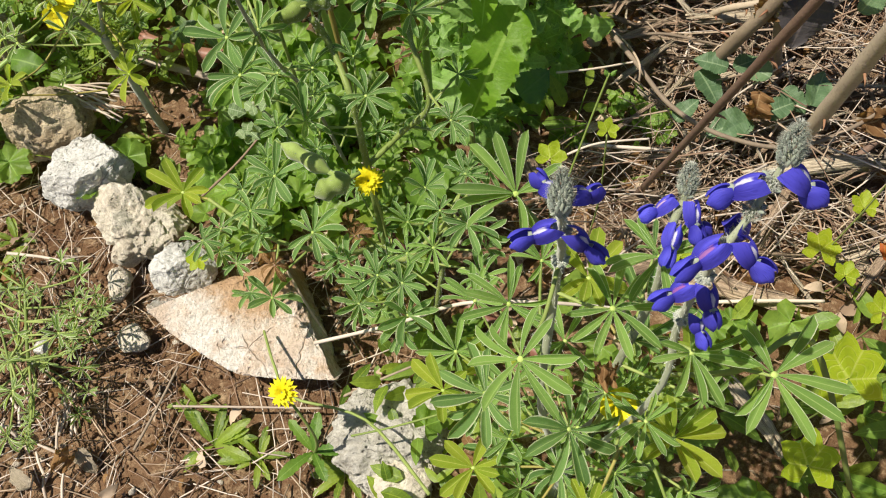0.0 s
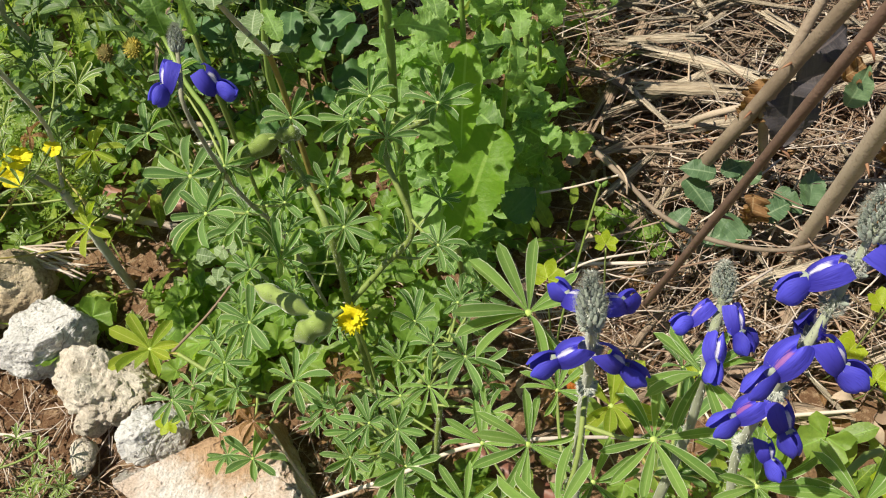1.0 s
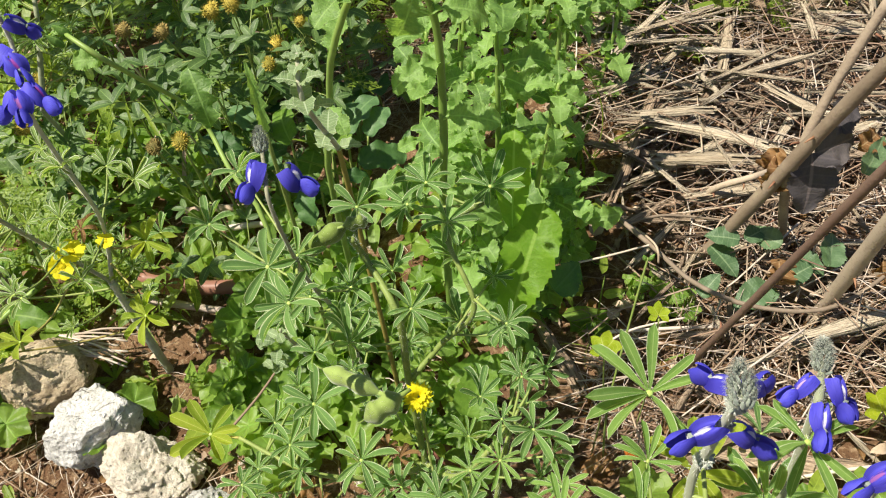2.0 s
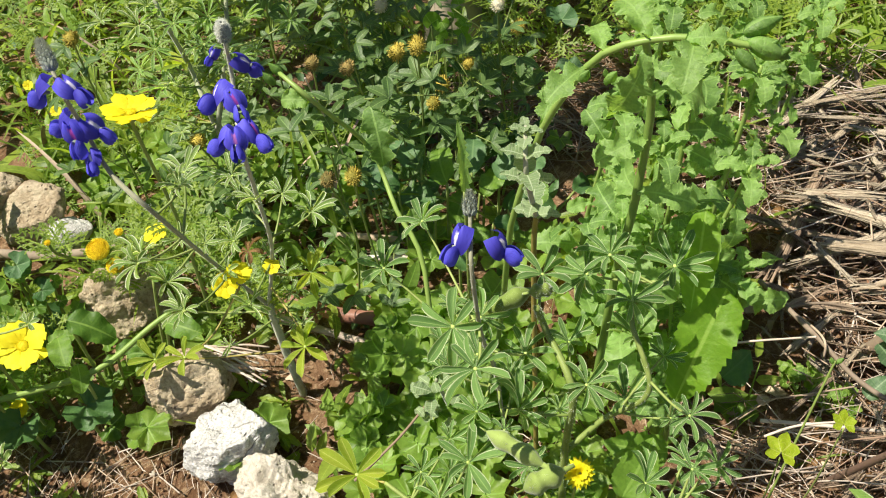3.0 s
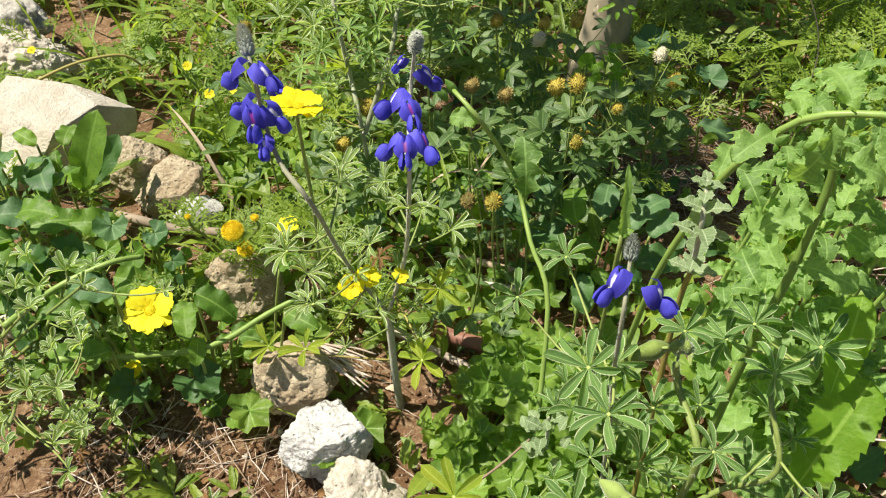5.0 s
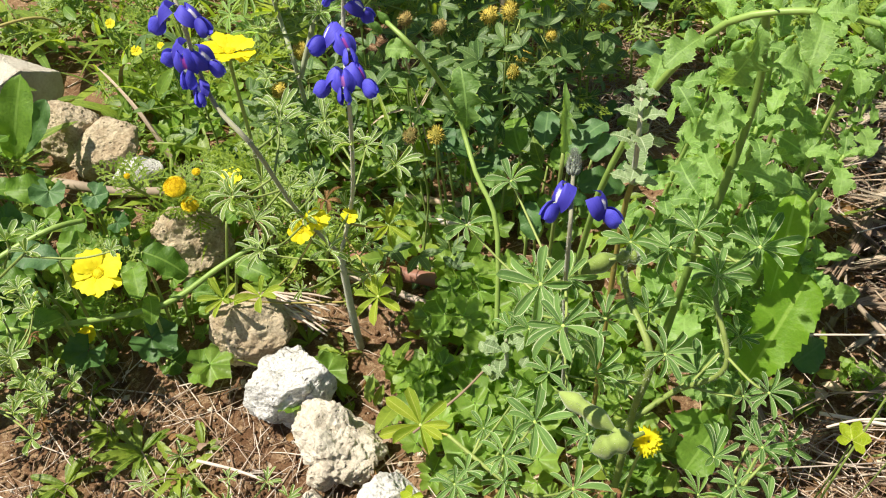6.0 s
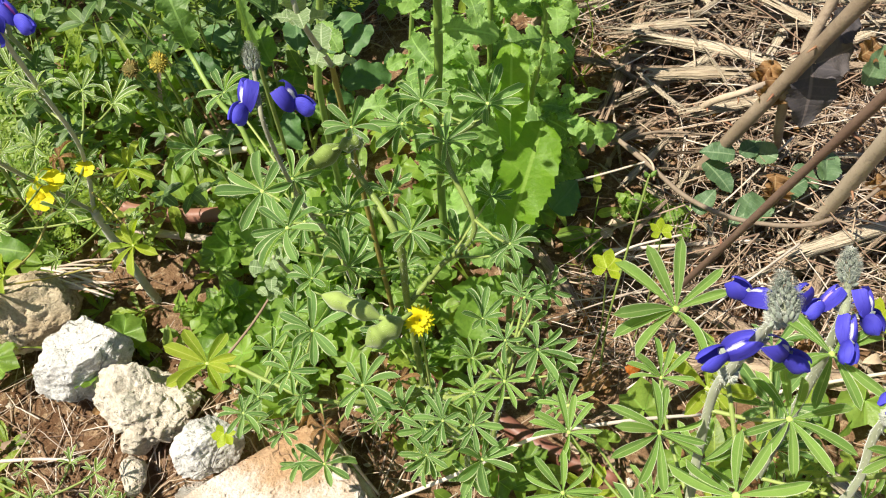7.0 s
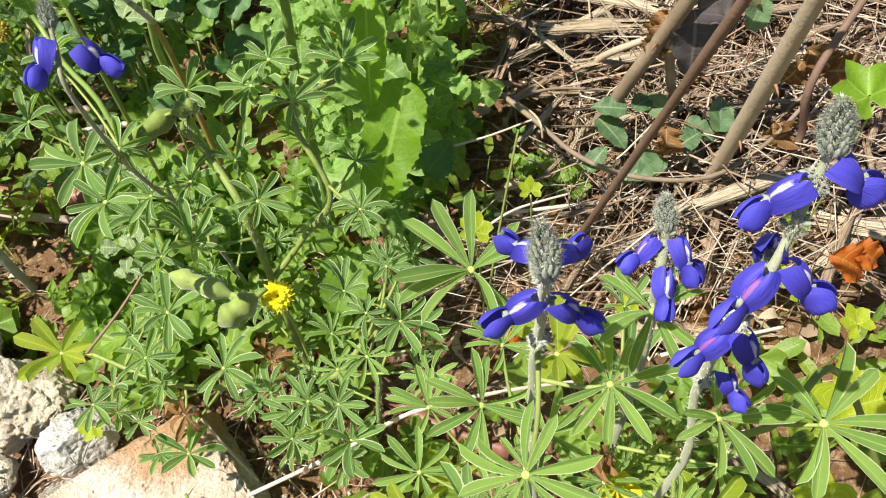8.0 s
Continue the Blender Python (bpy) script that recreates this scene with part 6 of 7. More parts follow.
stick("twig", [(0.189, 0.595, 0.060), (0.233, 0.604, 0.060), (0.295, 0.588, 0.060)], 0.0018, 0.0012, TWIG, "grey twig over straw", "twig", "twigs")
stick("twig", [(0.149, 0.476, 0.050), (0.209, 0.473, 0.050), (0.294, 0.467, 0.050)], 0.0018, 0.0016, STRAW_PALE, "long pale straight stem over straw", "twig", "twigs")
stick("twig", [(-0.072, 0.266, 0.060), (-0.004, 0.273, 0.090), (0.049, 0.279, 0.120), (0.109, 0.282, 0.120), (0.171, 0.288, 0.100)], 0.0016, 0.0013, STRAW_PALE, "long white dry stem lying by the slab", "twig", "twigs")
stick("twig", [(0.249, 0.323, 0.040), (0.295, 0.324, 0.045), (0.352, 0.328, 0.040)], 0.0018, 0.0015, STRAW_PALE, "pale dry stem behind the near lupin", "twig", "twigs")
stick("twig", [(-0.052, 0.238, 0.010), (-0.018, 0.252, 0.020), (0.015, 0.264, 0.030)], 0.0013, 0.001, TWIG, "thin grey twig by the slab", "twig", "twigs")
stick("twig", [(-0.201, 0.226, 0.000), (-0.137, 0.228, 0.000), (-0.071, 0.228, 0.005)], 0.0011, 0.0009, STRAW_PALE, "thin bleached straw lying on soil", "twig", "twigs")
stick("twig", [(-0.231, 0.189, -0.010), (-0.216, 0.228, -0.005), (-0.204, 0.262, 0.000)], 0.0014, 0.0011, TWIG, "short twig on soil", "twig", "twigs")
stick("twig", [(-0.406, 0.379, -0.020), (-0.370, 0.376, -0.020), (-0.337, 0.370, -0.020)], 0.0017, 0.0013, STRAW_PALE, "short straw on soil", "twig", "twigs")
stick("twig", [(-0.108, 0.337, 0.070), (-0.092, 0.314, 0.050), (-0.072, 0.290, 0.020)], 0.0012, 0.0011, STRAW, "thin stem leaning on the slab", "twig", "twigs")
stick("twig", [(-0.121, 0.283, 0.040), (-0.104, 0.247, 0.050), (-0.087, 0.223, 0.050), (-0.024, 0.204, 0.060), (0.031, 0.142, 0.100)], 0.0011, 0.0013, STEM, "long thin green stalk crossing the slab", "twig", "twigs")
stick("twig", [(-0.034, 0.191, 0.060), (-0.000, 0.197, 0.070), (0.043, 0.205, 0.090)], 0.0009, 0.0009, STEM, "thin green stalk over the grey stone", "twig", "twigs")
stick("twig", [(-0.201, 0.401, 0.050), (-0.167, 0.437, 0.060), (-0.143, 0.468, 0.070)], 0.0013, 0.0011, STRAW, "thin straw coloured stem under the lupin", "twig", "twigs")
stick("twig", [(0.132, 0.430, 0.100), (0.157, 0.435, 0.110), (0.200, 0.441, 0.110)], 0.0011, 0.0009, STRAW_PALE, "thin pale stalk above straw", "twig", "twigs")
stick("twig", [(0.091, 0.990, 0.101), (0.089, 0.990, 0.188), (0.064, 1.000, 0.247), (0.034, 1.020, 0.265), (0.006, 1.040, 0.283)], 0.0008, 0.0005, STRAW, "thin pale forked dry stem among weeds", "twig", "twigs")
stick("twig", [(0.064, 1.000, 0.247), (0.082, 1.000, 0.278), (0.089, 1.000, 0.312)], 0.0008, 0.0005, STRAW, "thin pale forked dry stem among weeds", "twig", "twigs")
stick("red_stick", [(-0.026, 0.416, 0.000), (0.018, 0.364, 0.005), (0.063, 0.317, 0.008), (0.12, 0.28, 0.01)], 0.0085, 0.0075, RED_STICK, "smooth red brown stick under the lupins", "stick", "sticks", 12, 0.06)
stick("red_stick", [(-0.323, 0.642, 0.000), (-0.264, 0.629, -0.010), (-0.219, 0.624, -0.010), (-0.179, 0.614, -0.010)], 0.0085, 0.008, RED_STICK, "smooth red brown stick beside the lupin", "stick", "sticks", 12, 0.06)
stick("dry_stalk", [(-0.324, 0.621, -0.010), (-0.278, 0.608, -0.012), (-0.220, 0.591, -0.012)], 0.0048, 0.004, STRAW_PALE, "split bleached stalk on soil", "stick", "sticks", 9, 0.3)
stick("cane", [(-0.734, 0.700, 0.000), (-0.673, 0.690, 0.008), (-0.610, 0.699, -0.003), (-0.515, 0.724, -0.007)], 0.0062, 0.0056, TWIG, "tan dry cane lying among stones", "stick", "sticks", 10, 0.1)
stick("cane", [(-0.286, 0.739, 0.000), (-0.245, 0.738, 0.000), (-0.176, 0.731, 0.000)], 0.0045, 0.004, STRAW, "tan dry cane on soil", "stick", "sticks", 10, 0.1)
stick("cane", [(-0.237, 0.704, 0.000), (-0.198, 0.706, 0.000), (-0.166, 0.708, 0.000)], 0.004, 0.0035, STRAW_PALE, "pale broken cane on soil", "stick", "sticks", 10, 0.2)
stick("green_runner", [(-0.608, 0.448, 0.050), (-0.553, 0.483, 0.030), (-0.481, 0.517, 0.030), (-0.438, 0.565, 0.040), (-0.404, 0.596, 0.050)], 0.0034, 0.0028, STEM_FRESH, "green trailing stem across the soil", "stem", "", 9, 0.06)
stick("green_runner", [(-0.648, 0.445, 0.090), (-0.630, 0.501, 0.090), (-0.591, 0.538, 0.100), (-0.570, 0.565, 0.090)], 0.0036, 0.0026, STEM_FRESH, "green trailing stem above broad leaves", "stem", "", 9, 0.06)
stick("grass_stalk", [(-0.971, 0.860, 0.022), (-0.942, 0.900, 0.034), (-0.896, 0.940, 0.047), (-0.850, 0.980, 0.041), (-0.830, 1.000, 0.000)], 0.0026, 0.0018, STEM_AMBER, "bent olive stalk arching behind the big block", "twig", "twigs")
stick("grass_stalk", [(-0.251, 0.772, 0.050), (-0.253, 0.709, 0.180), (-0.254, 0.658, 0.280)], 0.0010, 0.0008, STRAW_PALE, "thin bent dry grass stalk", "twig", "twigs")
stick("green_runner", [(0.276, 0.136, 0.200), (0.214, 0.172, 0.330), (0.179, 0.157, 0.330), (0.169, 0.186, 0.240)], 0.0016, 0.0014, STEM, "thin green stem over the near lupin", "stem", "", 7, 0.06)

fan = random.Random(41)
for i in range(16):
    a = Vector((-0.382, 0.560, 0.000)) + Vector((fan.uniform(-0.01, 0.01), fan.uniform(-0.018, 0.012), fan.uniform(0.0, 0.008)))
    b = a + Vector((fan.uniform(0.04, 0.07), fan.uniform(-0.035, 0.012), fan.uniform(-0.004, 0.006)))
    stick("straw_stem", [a, a.lerp(b, 0.5) + Vector((0, 0, 0.004)), b], 0.0013, 0.0010, STRAW_PALE, "bleached straw stem fanned out on soil", "straw", "fanned straw", 5, 0.2, i, 6)

for i in range(16):
    a = Vector((-0.323, 0.186, -0.025)) + Vector((fan.uniform(-0.05, 0.05), fan.uniform(-0.045, 0.045), 0))
    a.z = gz(a.x, a.y) + 0.004
    th = fan.gauss(1.9, 0.5)
    L = fan.uniform(0.018, 0.042)
    b = a + Vector((math.cos(th) * L, math.sin(th) * L, fan.uniform(0.0, 0.006)))
    stick("straw_stem", [a, a.lerp(b, 0.5) + Vector((0, 0, 0.003)), b], 0.0016, 0.0011, STRAW_PALE, "short bleached straw piece on bare soil", "straw", "short straw", 5, 0.25, i, 6)
PALE_LEAF = toothed(0.03, 0.014, FIBRE_PALE, 6, 4, 0.2, OVATE, 0.9, 10, 0.5, 0.15)
for p, d in (((-0.282, 0.190, -0.015), (0.5, -0.7, 0)), ((-0.317, 0.156, -0.020), (-0.6, 0.4, 0)), ((-0.032, 0.221, 0.000), (0.8, 0.2, 0))):
    single("dry_leaf", PALE_LEAF, "bleached pale dead leaf on bare soil", "dead leaf", "dead leaves", "", frame_of(p, (0.1, -0.3, 1), d, 1.0))

wr = random.Random(77)
TINY = [lobed(0.0062, 3, 0.25, 6, 0.15, 0.15, 0.08, 95 + i, n=18).mesh("tiny_leaf", COVER) for i in range(3)]
for x, y, n in ((0.206, 0.528, 26), (0.222, 0.512, 16), (0.190, 0.540, 12)):
    b = Vector((x, y, gz(x, y)))
    weed = thing("chickweed", b, "little weed with tiny lobed leaves under the woody runner", "weed", "small weeds")
    for i in range(n):
        q = b + Vector((wr.gauss(0, 0.012), wr.gauss(0, 0.010), wr.uniform(0.018, 0.045)))
        lf = part("leaf", TINY[i % 3], weed, frame_of(q, (wr.gauss(0, 0.35), -0.4, 1), (wr.gauss(0, 1), wr.gauss(0, 1), 0), wr.uniform(0.7, 1.4)))
        part("leaf_stalk", Shape().tube([b, q], 0.0005, 0.0004, 4).mesh("leaf_stalk", STEM), lf)

# trunk
TB = Vector((-0.172, 1.178, 0.040))
tdir = Vector((0.058, 0.06, 0.5))
tree_pts = [TB + Vector((-0.02, 0, TB.z * -1 - 0.05)), TB + Vector((-0.006, 0, -0.06)), TB + tdir * 0.3, TB + tdir * 1.1, TB + Vector((-0.08, 0.06, 1.0))]
tree = thing("young_tree", tree_pts[0], "slim grey barked young tree leaning over weeds", "tree")
trunk = Shape().tube(curve(tree_pts, 36), 0.036, 0.030, 18, 0, 0.22, 3)
trunk.v = [tuple(Vector((tree_pts[0].x, tree_pts[0].y, v[2])).lerp(Vector(v), 1 + 0.9 * max(0.0, 1 - (v[2] - tree_pts[0].z) / 0.17) ** 2)) for v in trunk.v]
trunk.v = [tuple(Vector(v) + Vector((v[0] - TB.x, v[1] - TB.y, 0)).normalized() * (0.0035 * noise3(v, 28, 4) + 0.0025 * noise3((v[0], v[1], v[2] * 0.5), 75, 6))) for v in trunk.v]
part("trunk", trunk.mesh("trunk", BARK), tree)
# a torn flake of bark and a small sprout on the trunk
for p, n_, d, k in (((-0.183, 1.150, 0.155), (-0.7, -0.8, 0.1), (0.1, 0.05, 1), 1.0), ((-0.176, 1.146, 0.110), (-0.4, -0.9, 0.0), (-0.3, 0.1, 1), 0.7)):
    part("bark_flake", toothed(0.034, 0.014, BARK, 81, 5, 0.3, OBLONG, 0.9, 20, 0.5, 0.1), tree, frame_of(p, n_, d, k))
for i in range(7):
    part("sprout_leaf", toothed(0.013, 0.007, TOOTHED, 82, 3, 0.1, OVATE, 0.5, 10, 0.3), tree, frame_of((-0.150 + 0.006 * (i - 3), 1.132 - 0.003 * (i % 2), 0.136 + 0.005 * (i % 3)), (0.1 * i - 0.3, -0.7, 0.7), (i - 3.0, -0.8, 0.6 * (i % 2)), 0.9))

# Unseen limbs and leaf clumps; the clumps are set to shade chosen ground.
tr = random.Random(5)
for a, L in ((0.4, 0.5), (2.3, 0.55), (4.0, 0.5), (5.4, 0.45)):
    top = tree_pts[3].lerp(tree_pts[4], tr.uniform(0.0, 0.6))
    part("limb", Shape().tube(curve([top, top + Vector((math.cos(a) * L * 0.5, math.sin(a) * L * 0.4, 0.12)), top + Vector((math.cos(a) * L, math.sin(a) * L * 0.8, 0.2))], 8), 0.013, 0.004, 8, 0, 0.2).mesh("limb", BARK), tree)
LEAF = blade(0.05, 0.022, OVATE, 5, 2, 0.2, 0.5)
crown = Shape()
for _ in range(2200):
    d = Vector((tr.gauss(0, 1), tr.gauss(0, 1), tr.gauss(0, 0.7)))
    d = d.normalized() * tr.random() ** 0.4
    (cx, cy), (wx, wy) = tr.choice((((-0.56, 0.90), (0.13, 0.10)), ((-0.56, 0.90), (0.13, 0.10)), ((-0.90, 1.08), (0.16, 0.30)), ((-0.90, 1.08), (0.16, 0.30)), ((-0.60, 1.28), (0.12, 0.16))))
    c = Vector((cx + d.x * wx, cy + d.y * wy, 1.08 + d.z * 0.26))
    if noise3(c, 6.0, 3) > -0.06:
        crown.add(LEAF, frame_of(c, (tr.gauss(0, 0.5), tr.gauss(0, 0.5), 1), (tr.gauss(0, 1), tr.gauss(0, 1), -0.3), tr.uniform(0.7, 1.3)))
tagged(part("crown", crown.mesh("crown", DARK), tree), kind="stuff")

# bramble leaves on the ground, the dark leaf and dry leaves
BR_MESH = [toothed(0.038, 0.025, BRAMBLE, i, 14, 0.14, OVATE, 0.4, 10, 0.3, 0.05) for i in range(3)]
PU_MESH = [toothed(0.065, 0.055, PURPLE, i, 10, 0.2, OVATE, 0.6, 5, 0.25, 0.06) for i in range(2)]
DRY_MESH = [toothed(0.036, 0.021, DRY, i, 7, 0.25, OVATE, 2.8, 45, 0.9, 0.45) for i in range(3)]
RUST_MESH = toothed(0.035, 0.022, RUST, 3, 6, 0.3, OVATE, 1.2, 20, 0.5, 0.12)
gb = thing("bramble_shoot", (0.282, 0.545, 0.063), "dark green bramble leaves low among canes", "bramble")
rb = random.Random(12)
for p, d in (((0.281, 0.544, 0.063), (-0.7, 0.2, 0)), ((0.286, 0.544, 0.063), (0.8, 0.4, 0)), ((0.319, 0.537, 0.059), (-0.5, 0.4, 0)), ((0.331, 0.528, 0.054), (0.4, -0.5, 0)), ((0.299, 0.497, 0.050), (-0.4, -0.3, 0)), ((0.311, 0.501, 0.050), (0.7, 0.3, 0)),
             ((0.352, 0.505, 0.060), (0.2, 0.8, 0)), ((0.258, 0.551, 0.050), (0.3, -0.5, 0)), ((0.232, 0.493, 0.050), (0.4, 0.3, 0)), ((0.349, 0.505, 0.060), (0.3, 0.7, 0)), ((0.296, 0.498, 0.050), (-0.6, -0.3, 0))):
    part("leaf", BR_MESH[rb.randrange(3)], gb, frame_of(Vector(p) + Vector((0, -0.008, 0.028)), (rb.gauss(0, 0.25), -0.3, 1), d, rb.uniform(0.72, 1.1)))
dl = thing("bramble_shoot", (0.304, 0.555, 0.212), "large dark purple bramble leaf on a cane", "bramble")
for i, (p, d, sc) in enumerate((((0.318, 0.533, 0.196), (-0.05, -0.5, -0.8), 0.85), ((0.321, 0.533, 0.196), (0.7, 0.4, -0.1), 0.65), ((0.336, 0.550, 0.210), (0.6, 0.2, 0.3), 0.55))):
    part("leaf", PU_MESH[i % 2], dl, frame_of(p, (0.1, -0.8, 0.6), d, sc))
part("leaf", BR_MESH[0], dl, frame_of((0.393, 0.529, 0.204), (0.1, -0.8, 0.6), (0.5, 0.4, 0.2), 0.7))
part("leaf", BR_MESH[1], dl, frame_of((0.354, 0.510, 0.189), (0.1, -0.8, 0.6), (0.3, 0.7, 0.2), 0.9))
for p, d, sc in (((0.300, 0.498, 0.105), (-0.1, -0.5, -0.7), 1.0), ((0.353, 0.643, 0.101), (-0.2, -0.3, -0.9), 1.1), ((0.349, 0.637, 0.097), (-0.7, -0.3, -0.5), 0.9), ((0.389, 0.477, 0.090), (0.7, 0.1, 0.1), 1.1), ((0.356, 0.533, 0.197), (0.5, 0.1, 0.4), 0.9), ((0.428, 0.500, 0.140), (0.5, -0.3, 0.2), 1.4), ((0.303, 0.499, 0.095), (0.0, -0.6, -0.6), 0.95), ((0.403, 0.506, 0.060), (0.7, 0.1, 0), 1.0), ((0.411, 0.507, 0.160), (0.5, -0.4, -0.3), 1.2), ((0.301, 0.546, 0.172), (-0.4, -0.6, -0.6), 1.1), ((0.417, 0.515, 0.140), (-0.5, -0.4, -0.3), 1.0), ((-0.299, 0.188, -0.010), (0.6, -0.6, 0), 0.9), ((-0.132, 0.351, 0.060), (0.6, -0.2, 0), 0.8), ((0.131, 0.191, 0.240), (0.3, -0.5, 0.3), 0.5), ((0.141, 0.188, 0.230), (-0.4, -0.4, 0.4), 0.5), ((0.131, 0.188, 0.220), (0.6, 0.4, 0.3), 0.5)):
    single("dry_leaf", DRY_MESH[rb.randrange(3)], "curled brown dead leaf caught among stems", "dead leaf", "dead leaves", "", frame_of(p, (rb.gauss(0, 0.3), -0.7, 0.6), d, sc))
for p, sc in (((0.368, 0.341, 0.120), 1.2), ((0.385, 0.344, 0.120), 1.0), ((0.122, 0.324, 0.120), 0.45)):
    single("dry_leaf", RUST_MESH, "orange red dead leaf", "dead leaf", "dead leaves", "", frame_of(p, (0.1, -0.6, 0.7), (0.3, 0.2, -0.6), sc))
single("fallen_petal_leaf", LIMES[0], "small clear yellow leaf on the stone", "dead leaf", "dead leaves", "", frame_of((-0.191, 0.353, 0.039), (0.1, -0.5, 0.8), (-0.3, -0.8, 0), 0.72))

# ---------------------------------------------------------------- straw and litter
fr = random.Random(77)


def straw_shape(seed):
    """A dry stem, straight or kinked once."""
    r_ = random.Random(seed)
    a, k = r_.uniform(-0.05, 0.05), r_.uniform(-0.25, 0.3)
    b = r_.choice((0.0, 0.0, 0.10, -0.16))
    return Shape().tube([(0, -0.5, 0), (a * 0.6, k - 0.08, 0.01), (a, k, 0.015), (a + b * 0.3, k + 0.12, 0.01), (a + b, 0.5, -0.01)], 0.0115, 0.007, 5, 0, 0.3, seed)


def split_shape(seed):
    """A flattened, cracked piece of old stalk: ribbed along its length, frayed unevenly at both ends."""
    r_ = random.Random(seed)
    w, n, m = r_.uniform(0.035, 0.055), 26, 8
    bow, lean = r_.uniform(-0.02, 0.02), r_.uniform(-0.02, 0.02)
    ends = [(0.34 * r_.random() ** 2, 0.34 * r_.random() ** 2) for _ in range(n // 2)]
    s = Shape()
    rows, uvs = [], []
    for i in range(m + 1):
        row = []
        for j in range(n + 1):
            k = j % n
            a = 2 * math.pi * k / n
            e0, e1 = ends[(k // 2) % len(ends)]
            y = -0.5 + e0 + (1 - e0 - e1) * i / m
            rib = (1.0 if k % 2 else 0.72) * (1 + 0.25 * noise3((math.cos(a) * 2, y * 2.5, math.sin(a) * 2), 1.0, seed))
            taper = 1.0 - 0.2 * abs(2 * i / m - 1) ** 3 + 0.12 * math.sin(i * 1.7 + seed)
            row.append((math.cos(a) * w * rib * taper + bow * y * y * 4 + lean * y, y, math.sin(a) * w * 0.42 * rib * taper + 0.008 * math.sin(y * 5 + seed)))
        rows.append(row)
        uvs.append([(i / m, j / n) for j in range(n + 1)])
    return s.grid(rows, uvs)


STRAWS = [straw_shape(i) for i in range(9)]
SPLITS = [split_shape(i) for i in range(6)]
# the larger old stalks, one by one
SPLIT_MESH = [s.mesh("dry_stalk", FIBRE) for s in SPLITS] + [s.mesh("dry_stalk", FIBRE_PALE) for s in SPLITS[:2]]
for i in range(200):
    x, y = fr.uniform(0.22, 0.85), fr.uniform(0.42, 1.02)
    top = i % 3 == 0
    if top:
        x, y = fr.uniform(0.22, 0.62), fr.uniform(0.63, 0.92)
    elif fr.random() < 0.10:
        x, y = fr.uniform(0.18, 0.5), fr.uniform(0.34, 0.5)
    a = fr.gauss(105, 38)
    L = fr.uniform(0.07, 0.20)
    single("dry_stalk", SPLIT_MESH[6 + fr.randrange(2) if top else fr.randrange(8)], "flattened weathered straw stalk in a heap", "straw", "straw stalks", "",
           Matrix.Translation((x, y, gz(x, y) + (fr.uniform(0.045, 0.075) if top else fr.uniform(0.015, 0.045)))) @ pose(0, 0, 0, fr.gauss(0, 5), fr.uniform(-40, 40), a) @ Matrix.Scale(L * (0.8 if top else 1.0), 4) @ Matrix.Diagonal((fr.uniform(0.5, 1.2) if top else fr.uniform(0.3, 1.0), 1, fr.uniform(0.4, 1.0), 1)))
for p, q, w in (((0.236, 0.675, 0.075), (0.343, 0.655, 0.075), 6), ((0.249, 0.735, 0.075), (0.381, 0.664, 0.075), 7), ((0.234, 0.748, 0.075), (0.323, 0.741, 0.075), 6), ((0.259, 0.612, 0.075), (0.380, 0.617, 0.075), 7), ((0.255, 0.244, 0.075), (0.290, 0.185, 0.075), 6), ((0.293, 0.431, 0.075), (0.416, 0.453, 0.075), 7), ((0.251, 0.703, 0.050), (0.323, 0.687, 0.060), 1), ((0.302, 0.445, 0.030), (0.423, 0.470, 0.030), 0), ((0.266, 0.235, 0.050), (0.302, 0.194, 0.050), 2), ((0.224, 0.762, 0.050), (0.343, 0.731, 0.050), 3), ((0.253, 0.700, 0.050), (0.342, 0.690, 0.050), 1), ((0.435, 0.604, 0.050), (0.416, 0.579, 0.040), 2), ((0.092, 0.496, 0.040), (0.117, 0.417, 0.040), 0), ((0.322, 0.681, 0.050), (0.369, 0.662, 0.050), 2)):
    a, b = Vector(p), Vector(q)
    single("dry_stalk", SPLIT_MESH[w], "thick flattened pale stalk in the straw heap", "straw", "straw stalks", "", frame_of((a + b) / 2, (0, 0, 1), b - a, (b - a).length * 1.1) @ Matrix.Diagonal((1.5, 1, 1.2, 1)))
poses = []
for i in range(11500):
    x, y = fr.uniform(0.08, 1.25), fr.uniform(0.36, 1.30)
    edge = 0.20 + 0.06 * noise3((x, y, 0), 7.0, 3) if y > 0.5 else 0.12
    if x < edge or math.hypot((x - 0.42) / 0.58, (y - 0.62) / 0.46) > 1.0 + 0.22 * noise3((x, y, 0), 4.0, 8):
        continue
    h = fr.random() ** 2 * 0.065
    poses.append((fr.randrange(9), Matrix.Translation((x, y, gz(x, y) + 0.003 + h)) @ pose(0, 0, 0, fr.gauss(0, 14), 0, fr.gauss(100, 55)) @ Matrix.Scale(fr.uniform(0.03, 0.15), 4) @ Matrix.Diagonal((fr.uniform(0.2, 0.8), 1, fr.uniform(0.3, 0.7), 1)), fr.choice((0, 0, 1, 1, 2, 2))))
